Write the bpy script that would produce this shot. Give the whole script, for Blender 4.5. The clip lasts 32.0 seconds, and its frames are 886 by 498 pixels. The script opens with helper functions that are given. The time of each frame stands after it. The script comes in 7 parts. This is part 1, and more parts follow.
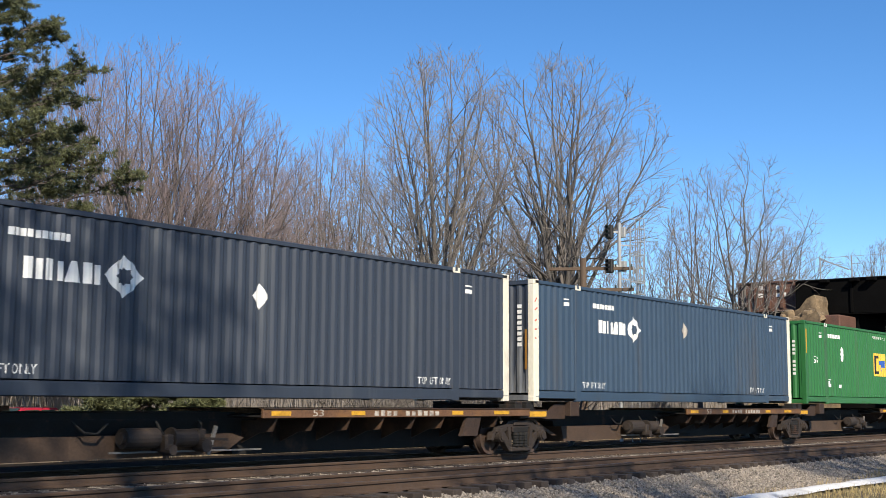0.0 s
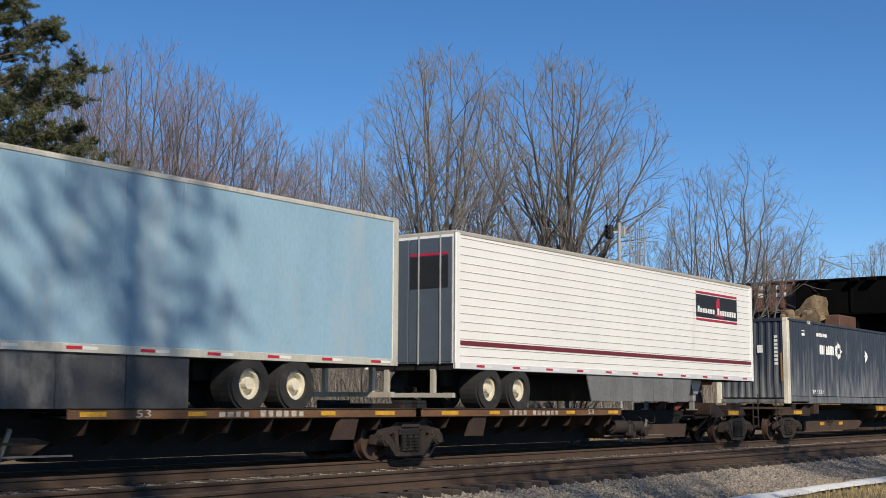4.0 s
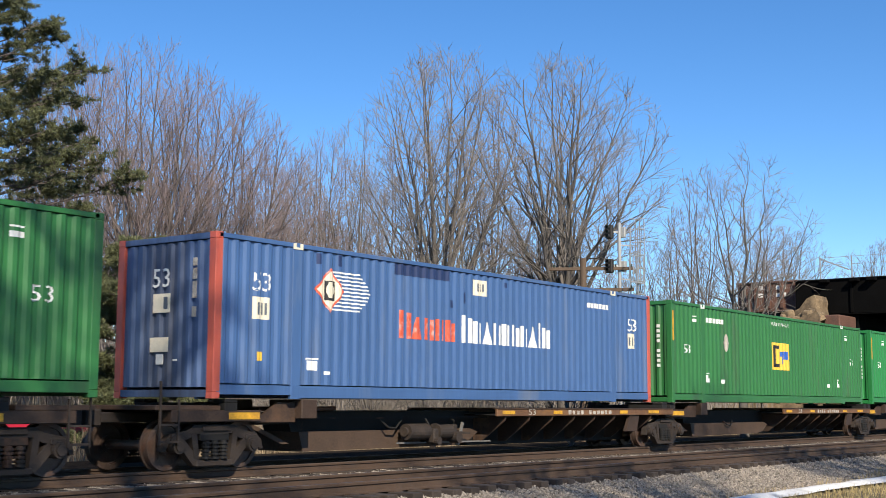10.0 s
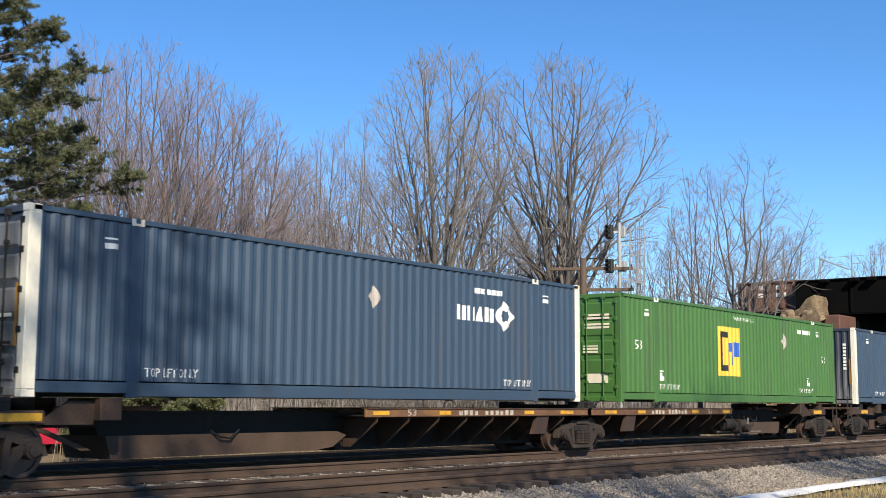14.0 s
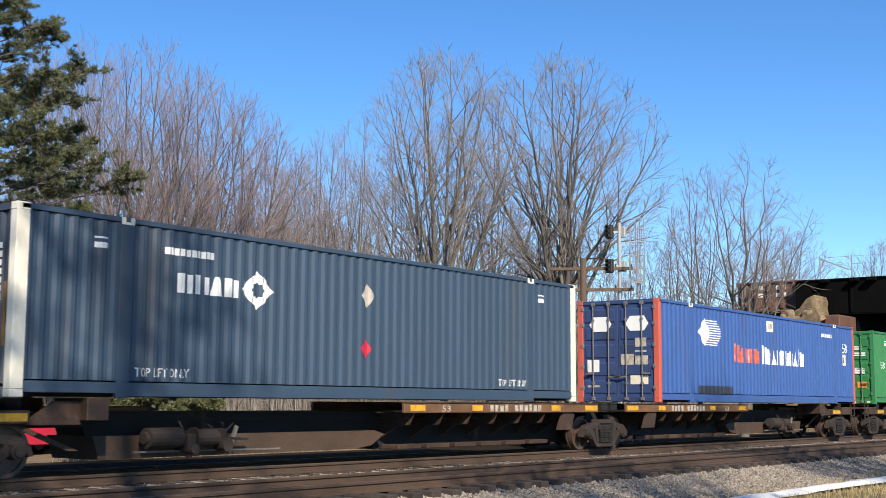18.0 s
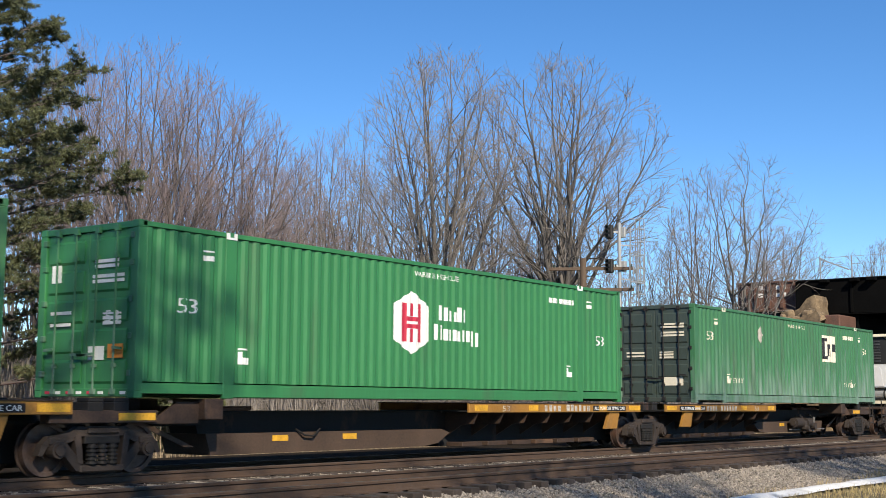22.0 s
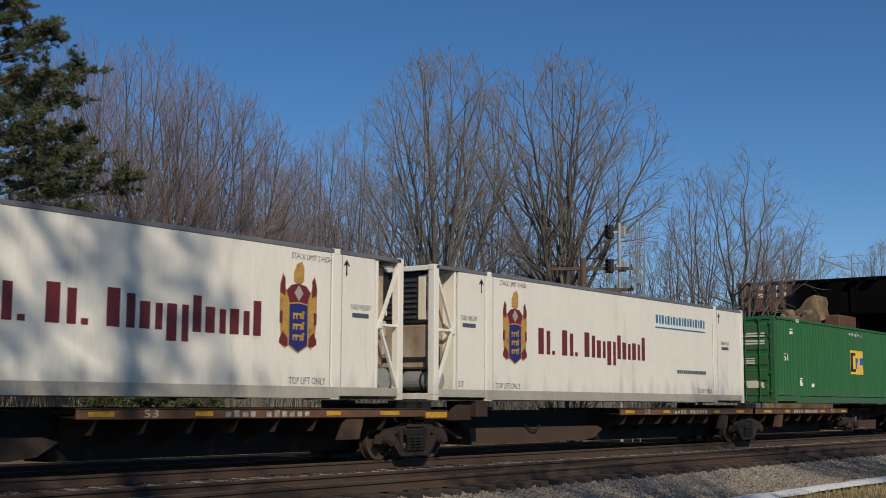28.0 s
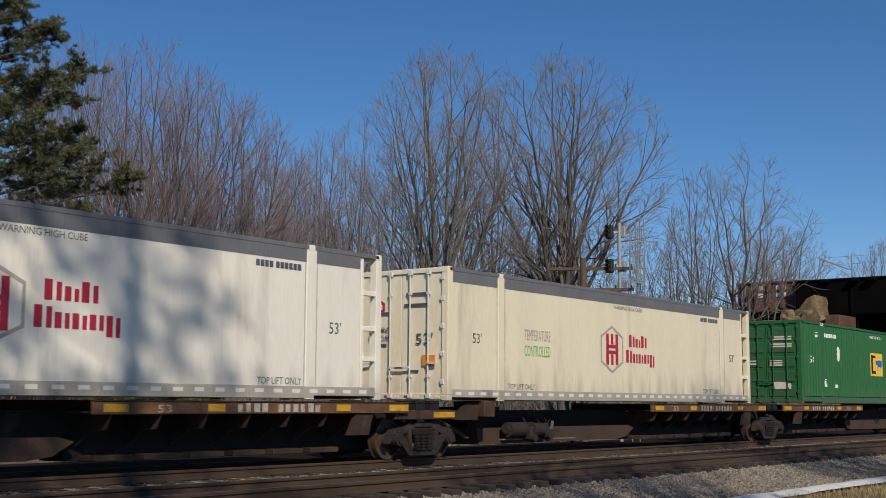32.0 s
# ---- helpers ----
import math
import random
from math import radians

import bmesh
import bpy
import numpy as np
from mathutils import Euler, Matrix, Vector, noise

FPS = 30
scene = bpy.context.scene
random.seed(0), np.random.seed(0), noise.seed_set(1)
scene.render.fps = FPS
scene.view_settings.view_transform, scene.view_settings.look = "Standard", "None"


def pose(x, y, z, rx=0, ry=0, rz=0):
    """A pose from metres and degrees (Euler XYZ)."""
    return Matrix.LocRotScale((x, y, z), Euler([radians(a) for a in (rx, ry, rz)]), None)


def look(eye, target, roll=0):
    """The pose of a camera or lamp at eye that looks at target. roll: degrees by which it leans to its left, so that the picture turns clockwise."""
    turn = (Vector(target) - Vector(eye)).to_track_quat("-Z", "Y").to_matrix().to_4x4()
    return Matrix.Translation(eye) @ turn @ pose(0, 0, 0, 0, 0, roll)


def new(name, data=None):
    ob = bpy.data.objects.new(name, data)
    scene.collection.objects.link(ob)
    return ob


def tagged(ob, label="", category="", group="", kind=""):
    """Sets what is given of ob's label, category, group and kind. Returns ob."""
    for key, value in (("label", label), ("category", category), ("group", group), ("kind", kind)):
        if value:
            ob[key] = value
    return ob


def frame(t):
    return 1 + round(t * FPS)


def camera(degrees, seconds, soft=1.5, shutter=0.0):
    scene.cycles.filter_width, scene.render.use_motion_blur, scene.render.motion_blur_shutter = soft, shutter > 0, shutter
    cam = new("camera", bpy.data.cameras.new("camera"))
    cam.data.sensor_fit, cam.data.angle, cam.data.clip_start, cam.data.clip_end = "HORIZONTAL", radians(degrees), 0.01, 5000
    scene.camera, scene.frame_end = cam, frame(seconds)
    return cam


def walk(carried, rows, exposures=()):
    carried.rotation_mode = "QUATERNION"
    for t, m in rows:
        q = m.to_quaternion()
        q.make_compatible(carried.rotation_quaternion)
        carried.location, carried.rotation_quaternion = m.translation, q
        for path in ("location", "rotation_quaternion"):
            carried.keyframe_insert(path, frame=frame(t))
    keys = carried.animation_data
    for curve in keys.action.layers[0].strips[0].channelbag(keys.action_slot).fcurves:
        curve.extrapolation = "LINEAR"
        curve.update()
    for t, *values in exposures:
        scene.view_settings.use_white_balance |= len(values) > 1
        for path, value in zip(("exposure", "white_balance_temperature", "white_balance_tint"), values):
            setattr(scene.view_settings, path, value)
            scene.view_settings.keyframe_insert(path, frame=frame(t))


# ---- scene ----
# The railway runs along x (the train comes from +x); z = 0 is the top of the rails.
EYE = Vector((0.0, 0.0, 1.158))
YAW, PITCH, ROLL = radians(53.418), radians(6.972), 0.313
AIM = EYE + Vector((math.sin(YAW) * math.cos(PITCH), math.cos(YAW) * math.cos(PITCH), math.sin(PITCH)))
cam = camera(38.67, 32.0, soft=0.5, shutter=0.06)
EXPOSURES = [(0, 0.38), (1, 0.44), (2.5, 0.44), (3.5, 0.04), (5.5, -0.26), (6, 0.06), (7, 0.24), (8, 0.16), (9, 0.44), (10, 0.42), (11, 0.32), (13, 0.48), (14, 0.49), (18, 0.54), (19, 0.52), (20, 0.32), (22, 0.36), (23, 0.32), (24, 0.34), (24.5, 0.24),
             (25, 0.02), (25.5, -0.19), (27.5, -0.66), (28.3, -0.68), (29, -0.46), (30, 0.07), (30.5, -0.03), (31.5, -0.43), (32, -0.55)]
walk(cam, [(0, look(EYE, AIM, ROLL)), (32, look(EYE, AIM, ROLL))], EXPOSURES)


def gone(t):
    """How far the train has come at t seconds, against its place at 16 s."""
    u = (t - 16) / 16
    return u * (222.198 + u * (-1.341 + u * (1.527 + u * (0.190 + u * -0.932))))


# ---------------- light
SUN_TO = Vector((-0.6, -0.8, 0.0)).normalized() * math.cos(radians(35)) + Vector((0, 0, math.sin(radians(35))))
world = bpy.data.worlds.new("world")
scene.world = world
world.use_nodes = True
wn = world.node_tree.nodes
sky = wn.new("ShaderNodeTexSky")
sky.sky_type = "NISHITA"
sky.sun_disc = False
sky.sun_elevation, sky.sun_rotation = radians(35), radians(217)
sky.altitude, sky.air_density, sky.dust_density, sky.ozone_density = 2400, 1.0, 0.0, 3.2
rich = wn.new("ShaderNodeHueSaturation")
rich.inputs["Saturation"].default_value = 1.22
rich.inputs["Hue"].default_value = 0.502
world.node_tree.links.new(sky.outputs[0], rich.inputs["Color"])
world.node_tree.links.new(rich.outputs[0], wn["Background"].inputs[0])
wn["Background"].inputs[1].default_value = 0.126
sun = new("sun", bpy.data.lights.new("sun", "SUN"))
sun.data.energy, sun.data.angle, sun.data.color = 5.0, radians(0.55), (1.0, 0.89, 0.725)
sun.matrix_world = look((0, 0, 60), Vector((0, 0, 60)) - SUN_TO)

# ---------------- materials
MATS = {}


def material(name, colour, rough=0.6, metal=0.0, vary=0.25, scale=3.0, grain=40.0, bump=0.1, dirt=None, dirt_amount=0.0, streak=1.0, piece=0.0, spec=0.5):
    """A surface with two scales of variation; dirt: a second colour that comes through in patches, stretched upright by streak; piece: spread from piece to piece."""
    if name in MATS:
        return MATS[name]
    m = bpy.data.materials.new(name)
    m.use_nodes = True
    nt = m.node_tree
    n, link = nt.nodes, nt.links.new
    bs = n["Principled BSDF"]
    bs.inputs["Roughness"].default_value, bs.inputs["Metallic"].default_value = rough, metal
    bs.inputs["Specular IOR Level"].default_value = spec
    co, info = n.new("ShaderNodeTexCoord"), n.new("ShaderNodeObjectInfo")
    shift = n.new("ShaderNodeVectorMath")
    shift.operation = "MULTIPLY_ADD"
    shift.inputs[1].default_value = (1, 1, 1.0 / streak)
    link(co.outputs["Object"], shift.inputs[0])
    rnd = n.new("ShaderNodeMath")
    rnd.operation = "MULTIPLY"
    rnd.inputs[1].default_value = 37.0
    link(info.outputs["Random"], rnd.inputs[0])
    link(rnd.outputs[0], shift.inputs[2])
    big, small = n.new("ShaderNodeTexNoise"), n.new("ShaderNodeTexNoise")
    for t, s, d in ((big, scale, 4), (small, grain, 3)):
        t.inputs["Scale"].default_value, t.inputs["Detail"].default_value = s, d
        link(shift.outputs[0], t.inputs["Vector"])
    add = n.new("ShaderNodeMath")
    add.operation = "ADD"
    link(big.outputs["Fac"], add.inputs[0])
    link(small.outputs["Fac"], add.inputs[1])
    val = n.new("ShaderNodeMapRange")
    val.inputs["From Min"].default_value, val.inputs["From Max"].default_value = 0.65, 1.35
    val.inputs["To Min"].default_value, val.inputs["To Max"].default_value = 1 - vary, 1 + vary
    link(add.outputs[0], val.inputs["Value"])
    last = val.outputs[0]
    if piece:
        pm = n.new("ShaderNodeMapRange")
        pm.inputs["To Min"].default_value, pm.inputs["To Max"].default_value = 1 - piece, 1 + piece
        link(info.outputs["Random"], pm.inputs["Value"])
        mul = n.new("ShaderNodeMath")
        mul.operation = "MULTIPLY"
        link(last, mul.inputs[0])
        link(pm.outputs[0], mul.inputs[1])
        last = mul.outputs[0]
    col = n.new("ShaderNodeMix")
    col.data_type, col.blend_type = "RGBA", "MULTIPLY"
    col.inputs["Factor"].default_value = 1
    col.inputs["A"].default_value = (*colour, 1)
    link(last, col.inputs["B"])
    out = col.outputs["Result"]
    if dirt:
        patch = n.new("ShaderNodeTexNoise")
        patch.inputs["Scale"].default_value, patch.inputs["Detail"].default_value = scale * 0.6, 8
        patch.inputs["Roughness"].default_value = 0.65
        link(shift.outputs[0], patch.inputs["Vector"])
        pr = n.new("ShaderNodeMapRange")
        pr.inputs["From Min"].default_value, pr.inputs["From Max"].default_value = 0.62 - 0.3 * dirt_amount, 0.75 - 0.1 * dirt_amount
        pr.inputs["To Max"].default_value = min(1.0, 0.35 + dirt_amount)
        link(patch.outputs["Fac"], pr.inputs["Value"])
        mix = n.new("ShaderNodeMix")
        mix.data_type = "RGBA"
        mix.inputs["B"].default_value = (*dirt, 1)
        link(pr.outputs[0], mix.inputs["Factor"])
        link(out, mix.inputs["A"])
        out = mix.outputs["Result"]
    link(out, bs.inputs["Base Color"])
    if bump:
        bp = n.new("ShaderNodeBump")
        bp.inputs["Strength"].default_value, bp.inputs["Distance"].default_value = bump, 0.01
        link(small.outputs["Fac"], bp.inputs["Height"])
        link(bp.outputs["Normal"], bs.inputs["Normal"])
    MATS[name] = m
    return m


def island(m, low, high):
    """Lets the pieces of one joined mesh differ in tone."""
    nt = m.node_tree
    geo, ramp = nt.nodes.new("ShaderNodeNewGeometry"), nt.nodes.new("ShaderNodeMapRange")
    ramp.inputs["To Min"].default_value, ramp.inputs["To Max"].default_value = low, high
    nt.links.new(geo.outputs["Random Per Island"], ramp.inputs["Value"])
    bs = nt.nodes["Principled BSDF"]
    old = bs.inputs["Base Color"].links[0].from_socket
    mul = nt.nodes.new("ShaderNodeMix")
    mul.data_type, mul.blend_type = "RGBA", "MULTIPLY"
    mul.inputs["Factor"].default_value = 1
    nt.links.new(old, mul.inputs["A"])
    nt.links.new(ramp.outputs[0], mul.inputs["B"])
    nt.links.new(mul.outputs["Result"], bs.inputs["Base Color"])
    return m


GRIME = (0.07, 0.06, 0.05)
RUST = (0.16, 0.07, 0.035)


def paint(name, colour, rough=0.45, dirt=GRIME, amount=0.15, streak=5.0, vary=0.12):
    return material(name, colour, rough, 0.0, vary, 1.4, 22.0, 0.04, dirt, amount, streak)


def dusty(m, colour, height, scale=5.0):
    """Dried road dust in upright runs, thickest low on the side."""
    nt = m.node_tree
    n, link = nt.nodes, nt.links.new
    co, xyz, noise = n.new("ShaderNodeTexCoord"), n.new("ShaderNodeSeparateXYZ"), n.new("ShaderNodeTexNoise")
    stretch = n.new("ShaderNodeVectorMath")
    stretch.operation = "MULTIPLY"
    stretch.inputs[1].default_value = (1, 1, 0.16)
    link(co.outputs["Object"], stretch.inputs[0])
    link(stretch.outputs[0], noise.inputs["Vector"])
    noise.inputs["Scale"].default_value, noise.inputs["Detail"].default_value = scale, 6
    link(co.outputs["Object"], xyz.inputs[0])
    fall = n.new("ShaderNodeMapRange")
    fall.inputs["From Max"].default_value = height
    fall.inputs["To Min"].default_value, fall.inputs["To Max"].default_value = 0.22, -0.22
    link(xyz.outputs["Z"], fall.inputs["Value"])
    add = n.new("ShaderNodeMath")
    link(noise.outputs["Fac"], add.inputs[0])
    link(fall.outputs[0], add.inputs[1])
    cut = n.new("ShaderNodeMapRange")
    cut.inputs["From Min"].default_value, cut.inputs["From Max"].default_value, cut.inputs["To Max"].default_value = 0.45, 0.85, 0.8
    link(add.outputs[0], cut.inputs["Value"])
    bs = n["Principled BSDF"]
    old = bs.inputs["Base Color"].links[0].from_socket
    mix = n.new("ShaderNodeMix")
    mix.data_type = "RGBA"
    mix.inputs["B"].default_value = (*colour, 1)
    link(cut.outputs[0], mix.inputs["Factor"])
    link(old, mix.inputs["A"])
    link(mix.outputs["Result"], bs.inputs["Base Color"])
    return m


navy_dark = paint("navy_paint_dark", (0.034, 0.043, 0.062), dirt=(0.13, 0.14, 0.15), amount=0.2, streak=9.0)
dusty(navy_dark, (0.24, 0.245, 0.25), 2.6)
navy = paint("navy_paint", (0.037, 0.065, 0.106), amount=0.22, streak=8.0)
royal_pale = paint("rubbed_blue_grey_paint", (0.25, 0.30, 0.38), dirt=(0.36, 0.35, 0.29), amount=0.5, streak=8.0)
navy_plain = paint("navy_paint_black", (0.034, 0.043, 0.062), dirt=(0.12, 0.13, 0.14), amount=0.18, streak=9.0)
salmon = paint("faded_salmon_paint", (0.55, 0.22, 0.16), amount=0.2, dirt=(0.5, 0.4, 0.35))
door_grey = paint("weathered_grey_door_paint", (0.26, 0.265, 0.28), 0.55, (0.12, 0.12, 0.12), 0.2, 4.0)
royal_worn = paint("dusty_royal_blue_paint", (0.105, 0.175, 0.325), dirt=(0.24, 0.27, 0.31), amount=0.35, streak=6.0)
royal = paint("royal_blue_paint", (0.053, 0.118, 0.275), dirt=(0.20, 0.22, 0.24), amount=0.25, streak=9.0)
grimy_blue = paint("grime_run_over_blue", (0.060, 0.105, 0.22), 0.6, (0.045, 0.042, 0.042), 0.55, 14.0, 0.3)
royal_deep = paint("deep_royal_blue_paint", (0.040, 0.098, 0.30), amount=0.10)
door_blue = paint("grimy_royal_door_paint", (0.034, 0.060, 0.155), dirt=(0.03, 0.03, 0.035), amount=0.4, streak=4.0)
retouch_black = paint("retouched_black_paint", (0.022, 0.028, 0.045), 0.5, vary=0.3)
retouch_blue = paint("retouched_navy_paint", (0.018, 0.034, 0.105), 0.45)
green = paint("green_paint", (0.028, 0.150, 0.042), amount=0.24, streak=7.0)
green_bright = paint("bright_green_paint", (0.022, 0.20, 0.052), amount=0.06)
green_dull = dusty(paint("faded_green_paint", (0.045, 0.16, 0.068), amount=0.3), (0.20, 0.27, 0.23), 2.4)
green_olive = paint("yellowed_green_paint", (0.058, 0.150, 0.036), amount=0.25)
green_mid = dusty(paint("mid_green_paint", (0.024, 0.132, 0.038), amount=0.2, streak=7.0), (0.085, 0.12, 0.08), 0.9)
green_hub = paint("clean_green_paint", (0.034, 0.185, 0.062), amount=0.18, streak=7.0)
green_black = paint("dark_grey_green_paint", (0.045, 0.062, 0.052), amount=0.2)
green_deep = paint("deep_green_paint", (0.008, 0.12, 0.045), amount=0.05)
orange_red = paint("faded_red_paint", (0.50, 0.10, 0.065), amount=0.15)
white_paint = paint("white_paint", (0.88, 0.835, 0.735), 0.4, (0.35, 0.31, 0.25), 0.12, 6.0, 0.06)
cream_paint = paint("cream_paint", (0.86, 0.775, 0.58), 0.4, (0.33, 0.29, 0.22), 0.22, 6.0, 0.07)
dusty(cream_paint, (0.50, 0.44, 0.34), 1.1, 3.0)
dusty(white_paint, (0.56, 0.52, 0.45), 0.8, 3.0)
ivory_post = paint("ivory_post_paint", (0.76, 0.715, 0.585), 0.5, RUST, 0.24, 3.0)
grey_band = paint("grey_band_paint", (0.16, 0.165, 0.175), 0.5)
aluminium = material("aluminium", (0.50, 0.455, 0.375), 0.5, 0.2, 0.15, 2.0, 30.0, 0.05, GRIME, 0.1, 4.0)
trailer_blue = paint("weathered_light_blue_paint", (0.28, 0.435, 0.545), 0.38, (0.42, 0.47, 0.50), 0.35, 3.0, 0.12)
trailer_patch = paint("bare_patch_paint", (0.19, 0.33, 0.43), 0.42, (0.36, 0.43, 0.48), 0.5, 2.0, 0.15)
trailer_white = paint("ribbed_white_paint", (0.87, 0.855, 0.81), 0.4, (0.4, 0.37, 0.33), 0.08, 4.0, 0.05)
decal_white = material("white_decal", (0.78, 0.78, 0.75), 0.5, 0, 0.08, 4, 30, 0.03, GRIME, 0.05, 3)
decal_faded = material("faded_decal", (0.42, 0.38, 0.33), 0.6, 0, 0.2, 5, 30, 0.03)
decal_yellow = material("yellow_decal", (0.80, 0.50, 0.06), 0.5, 0, 0.1, 4, 30, 0.03)
decal_ivory = material("ivory_decal", (0.72, 0.66, 0.52), 0.5, 0, 0.1, 4, 30, 0.03)
decal_black = material("black_decal", (0.02, 0.02, 0.022), 0.5, 0, 0.2, 4, 30, 0.03)
decal_blue = material("blue_decal", (0.03, 0.11, 0.45), 0.5, 0, 0.1, 4, 30, 0.03)
decal_indigo = material("indigo_decal", (0.035, 0.035, 0.25), 0.5, 0, 0.1, 4, 30, 0.03)
decal_red = material("red_decal", (0.45, 0.02, 0.05), 0.5, 0, 0.1, 4, 30, 0.03)
decal_coral = material("coral_decal", (0.62, 0.10, 0.05), 0.5, 0, 0.3, 6, 30, 0.03, (0.75, 0.7, 0.65), 0.3, 1)
decal_maroon = material("maroon_decal", (0.16, 0.022, 0.03), 0.5, 0, 0.15, 4, 30, 0.03)
decal_lime = material("lime_decal", (0.10, 0.46, 0.06), 0.5, 0, 0.1, 4, 30, 0.03)
decal_gold = material("gold_decal", (0.52, 0.30, 0.07), 0.5, 0, 0.25, 9, 40, 0.03, (0.2, 0.06, 0.03), 0.3)
decal_navy = material("navy_decal", (0.022, 0.028, 0.16), 0.5, 0, 0.15, 4, 30, 0.03)
rust_white = paint("rust_streaked_white", (0.66, 0.62, 0.54), 0.5, (0.42, 0.2, 0.07), 0.5, 3.0, 0.1)
rust_panel = paint("rust_stained_panel", (0.44, 0.36, 0.27), 0.6, (0.16, 0.07, 0.03), 0.5, 2.0, 0.2)
cover_white = paint("grey_white_cover", (0.66, 0.66, 0.66), 0.4, (0.4, 0.37, 0.33), 0.1, 3.0, 0.06)
ivory_metal = material("ivory_trailer_metal", (0.60, 0.57, 0.48), 0.5, 0.2, 0.15, 3.0, 30, 0.05, GRIME, 0.15, 3.0)
skirt_grey = material("dusty_skirt_panel", (0.062, 0.062, 0.065), 0.6, 0, 0.3, 1.6, 30, 0.06, (0.30, 0.29, 0.27), 0.35, 2)
skirt_pale = material("dusty_grey_skirt_panel", (0.17, 0.17, 0.17), 0.6, 0, 0.3, 1.6, 30, 0.06, (0.09, 0.085, 0.08), 0.35, 2)
decal_slate = material("slate_decal", (0.08, 0.10, 0.13), 0.5, 0, 0.1, 4, 30, 0.03)
decal_teal = material("teal_decal", (0.04, 0.18, 0.35), 0.5, 0, 0.1, 4, 30, 0.03)
decal_orange = material("orange_decal", (0.80, 0.27, 0.03), 0.5, 0, 0.1, 4, 30, 0.03)
worn_steel = material("worn_rod_steel", (0.20, 0.185, 0.17), 0.6, 0.3, 0.3, 4, 30, 0.1, GRIME, 0.2)
stencil = material("worn_stencil_paint", (0.46, 0.42, 0.36), 0.7, 0, 0.3, 12, 60, 0.05, (0.12, 0.08, 0.06), 0.5)
# Grimy steel, taken to near-black so the shade under the cars is in it.
dark_steel = material("grimy_shaded_steel", (0.009, 0.008, 0.0075), 0.8, 0.0, 0.4, 2.5, 30, 0.2, RUST, 0.12, 1.5)
truck_steel = material("dusty_cast_steel", (0.034, 0.025, 0.020), 0.75, 0.1, 0.35, 4, 40, 0.25, (0.085, 0.058, 0.042), 0.25, 1.0)
sill_brown = material("rusty_sill_paint", (0.042, 0.0245, 0.016), 0.7, 0.0, 0.4, 1.6, 25, 0.15, (0.16, 0.085, 0.045), 0.35, 1.0)
deck_rust = material("rust_streaked_deck_paint", (0.135, 0.068, 0.034), 0.7, 0.0, 0.45, 2.2, 25, 0.15, (0.26, 0.125, 0.035), 0.35, 0.6)
sill_tan = material("dusty_tan_sill_paint", (0.066, 0.041, 0.027), 0.75, 0.0, 0.35, 1.6, 25, 0.15, (0.06, 0.038, 0.026), 0.35, 1.0)
sill_yellow = material("dirty_yellow_paint", (0.30, 0.145, 0.024), 0.65, 0.0, 0.25, 1.8, 25, 0.12, (0.10, 0.06, 0.04), 0.3, 1.5)
bright_yellow = material("yellow_reflector", (0.62, 0.33, 0.025), 0.6, 0.0, 0.25, 5, 25, 0.05, (0.12, 0.06, 0.03), 0.35)
wheel_steel = material("wheel_steel", (0.115, 0.078, 0.062), 0.55, 0.5, 0.3, 6, 40, 0.1, RUST, 0.3)
rubber = material("tyre_rubber", (0.022, 0.021, 0.02), 0.8, 0, 0.3, 5, 40, 0.1, (0.09, 0.08, 0.07), 0.2)
black_plastic = material("black_skirt_panel", (0.055, 0.057, 0.06), 0.45, 0, 0.3, 2, 30, 0.06, (0.16, 0.15, 0.14), 0.35, 3)
rail_brown = material("rail_rust", (0.066, 0.040, 0.025), 0.75, 0.0, 0.25, 3, 50, 0.12, (0.07, 0.05, 0.04), 0.25)
rail_top = material("rail_running_surface", (0.10, 0.08, 0.068), 0.5, 0.3, 0.15, 5, 50, 0.03)
tie_wood = material("tie_wood", (0.045, 0.033, 0.026), 0.85, 0, 0.35, 4, 35, 0.4, (0.12, 0.095, 0.075), 0.2, 1.0, 0.3)
gravel_mat = island(material("ballast_stone", (0.285, 0.245, 0.20), 0.9, 0, 0.25, 9, 60, 0.3, (0.16, 0.12, 0.10), 0.15), 0.45, 1.35)
# Bed far darker than its stones: shade under the train is put into it.
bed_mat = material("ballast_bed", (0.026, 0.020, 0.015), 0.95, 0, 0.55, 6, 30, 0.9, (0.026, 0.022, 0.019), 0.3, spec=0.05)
soil_mat = material("winter_ground", (0.15, 0.115, 0.07), 0.95, 0, 0.4, 0.6, 9, 0.6, (0.07, 0.06, 0.035), 0.35)
grass_mat = island(material("dry_grass", (0.36, 0.28, 0.13), 0.85, 0, 0.3, 2, 20, 0.0, (0.16, 0.17, 0.06), 0.25), 0.5, 1.3)
reed_mat = island(material("dry_stems", (0.27, 0.21, 0.14), 0.85, 0, 0.3, 2, 20, 0.0), 0.4, 1.4)
path_mat = material("pale_concrete", (0.72, 0.71, 0.69), 0.85, 0, 0.2, 1.5, 25, 0.3, (0.30, 0.27, 0.23), 0.3)
bark_grey = material("grey_bark", (0.125, 0.112, 0.10), 0.9, 0, 0.35, 2.5, 25, 0.4, (0.09, 0.07, 0.055), 0.25, 3)
bark_brown = material("brown_bark", (0.11, 0.09, 0.08), 0.9, 0, 0.35, 2.5, 25, 0.4)
twig_grey = material("grey_twigs", (0.25, 0.222, 0.196), 0.85, 0, 0.3, 1.0, 10, 0.0)
twig_plum = material("budding_twigs", (0.245, 0.195, 0.188), 0.85, 0, 0.3, 0.8, 10, 0.0)
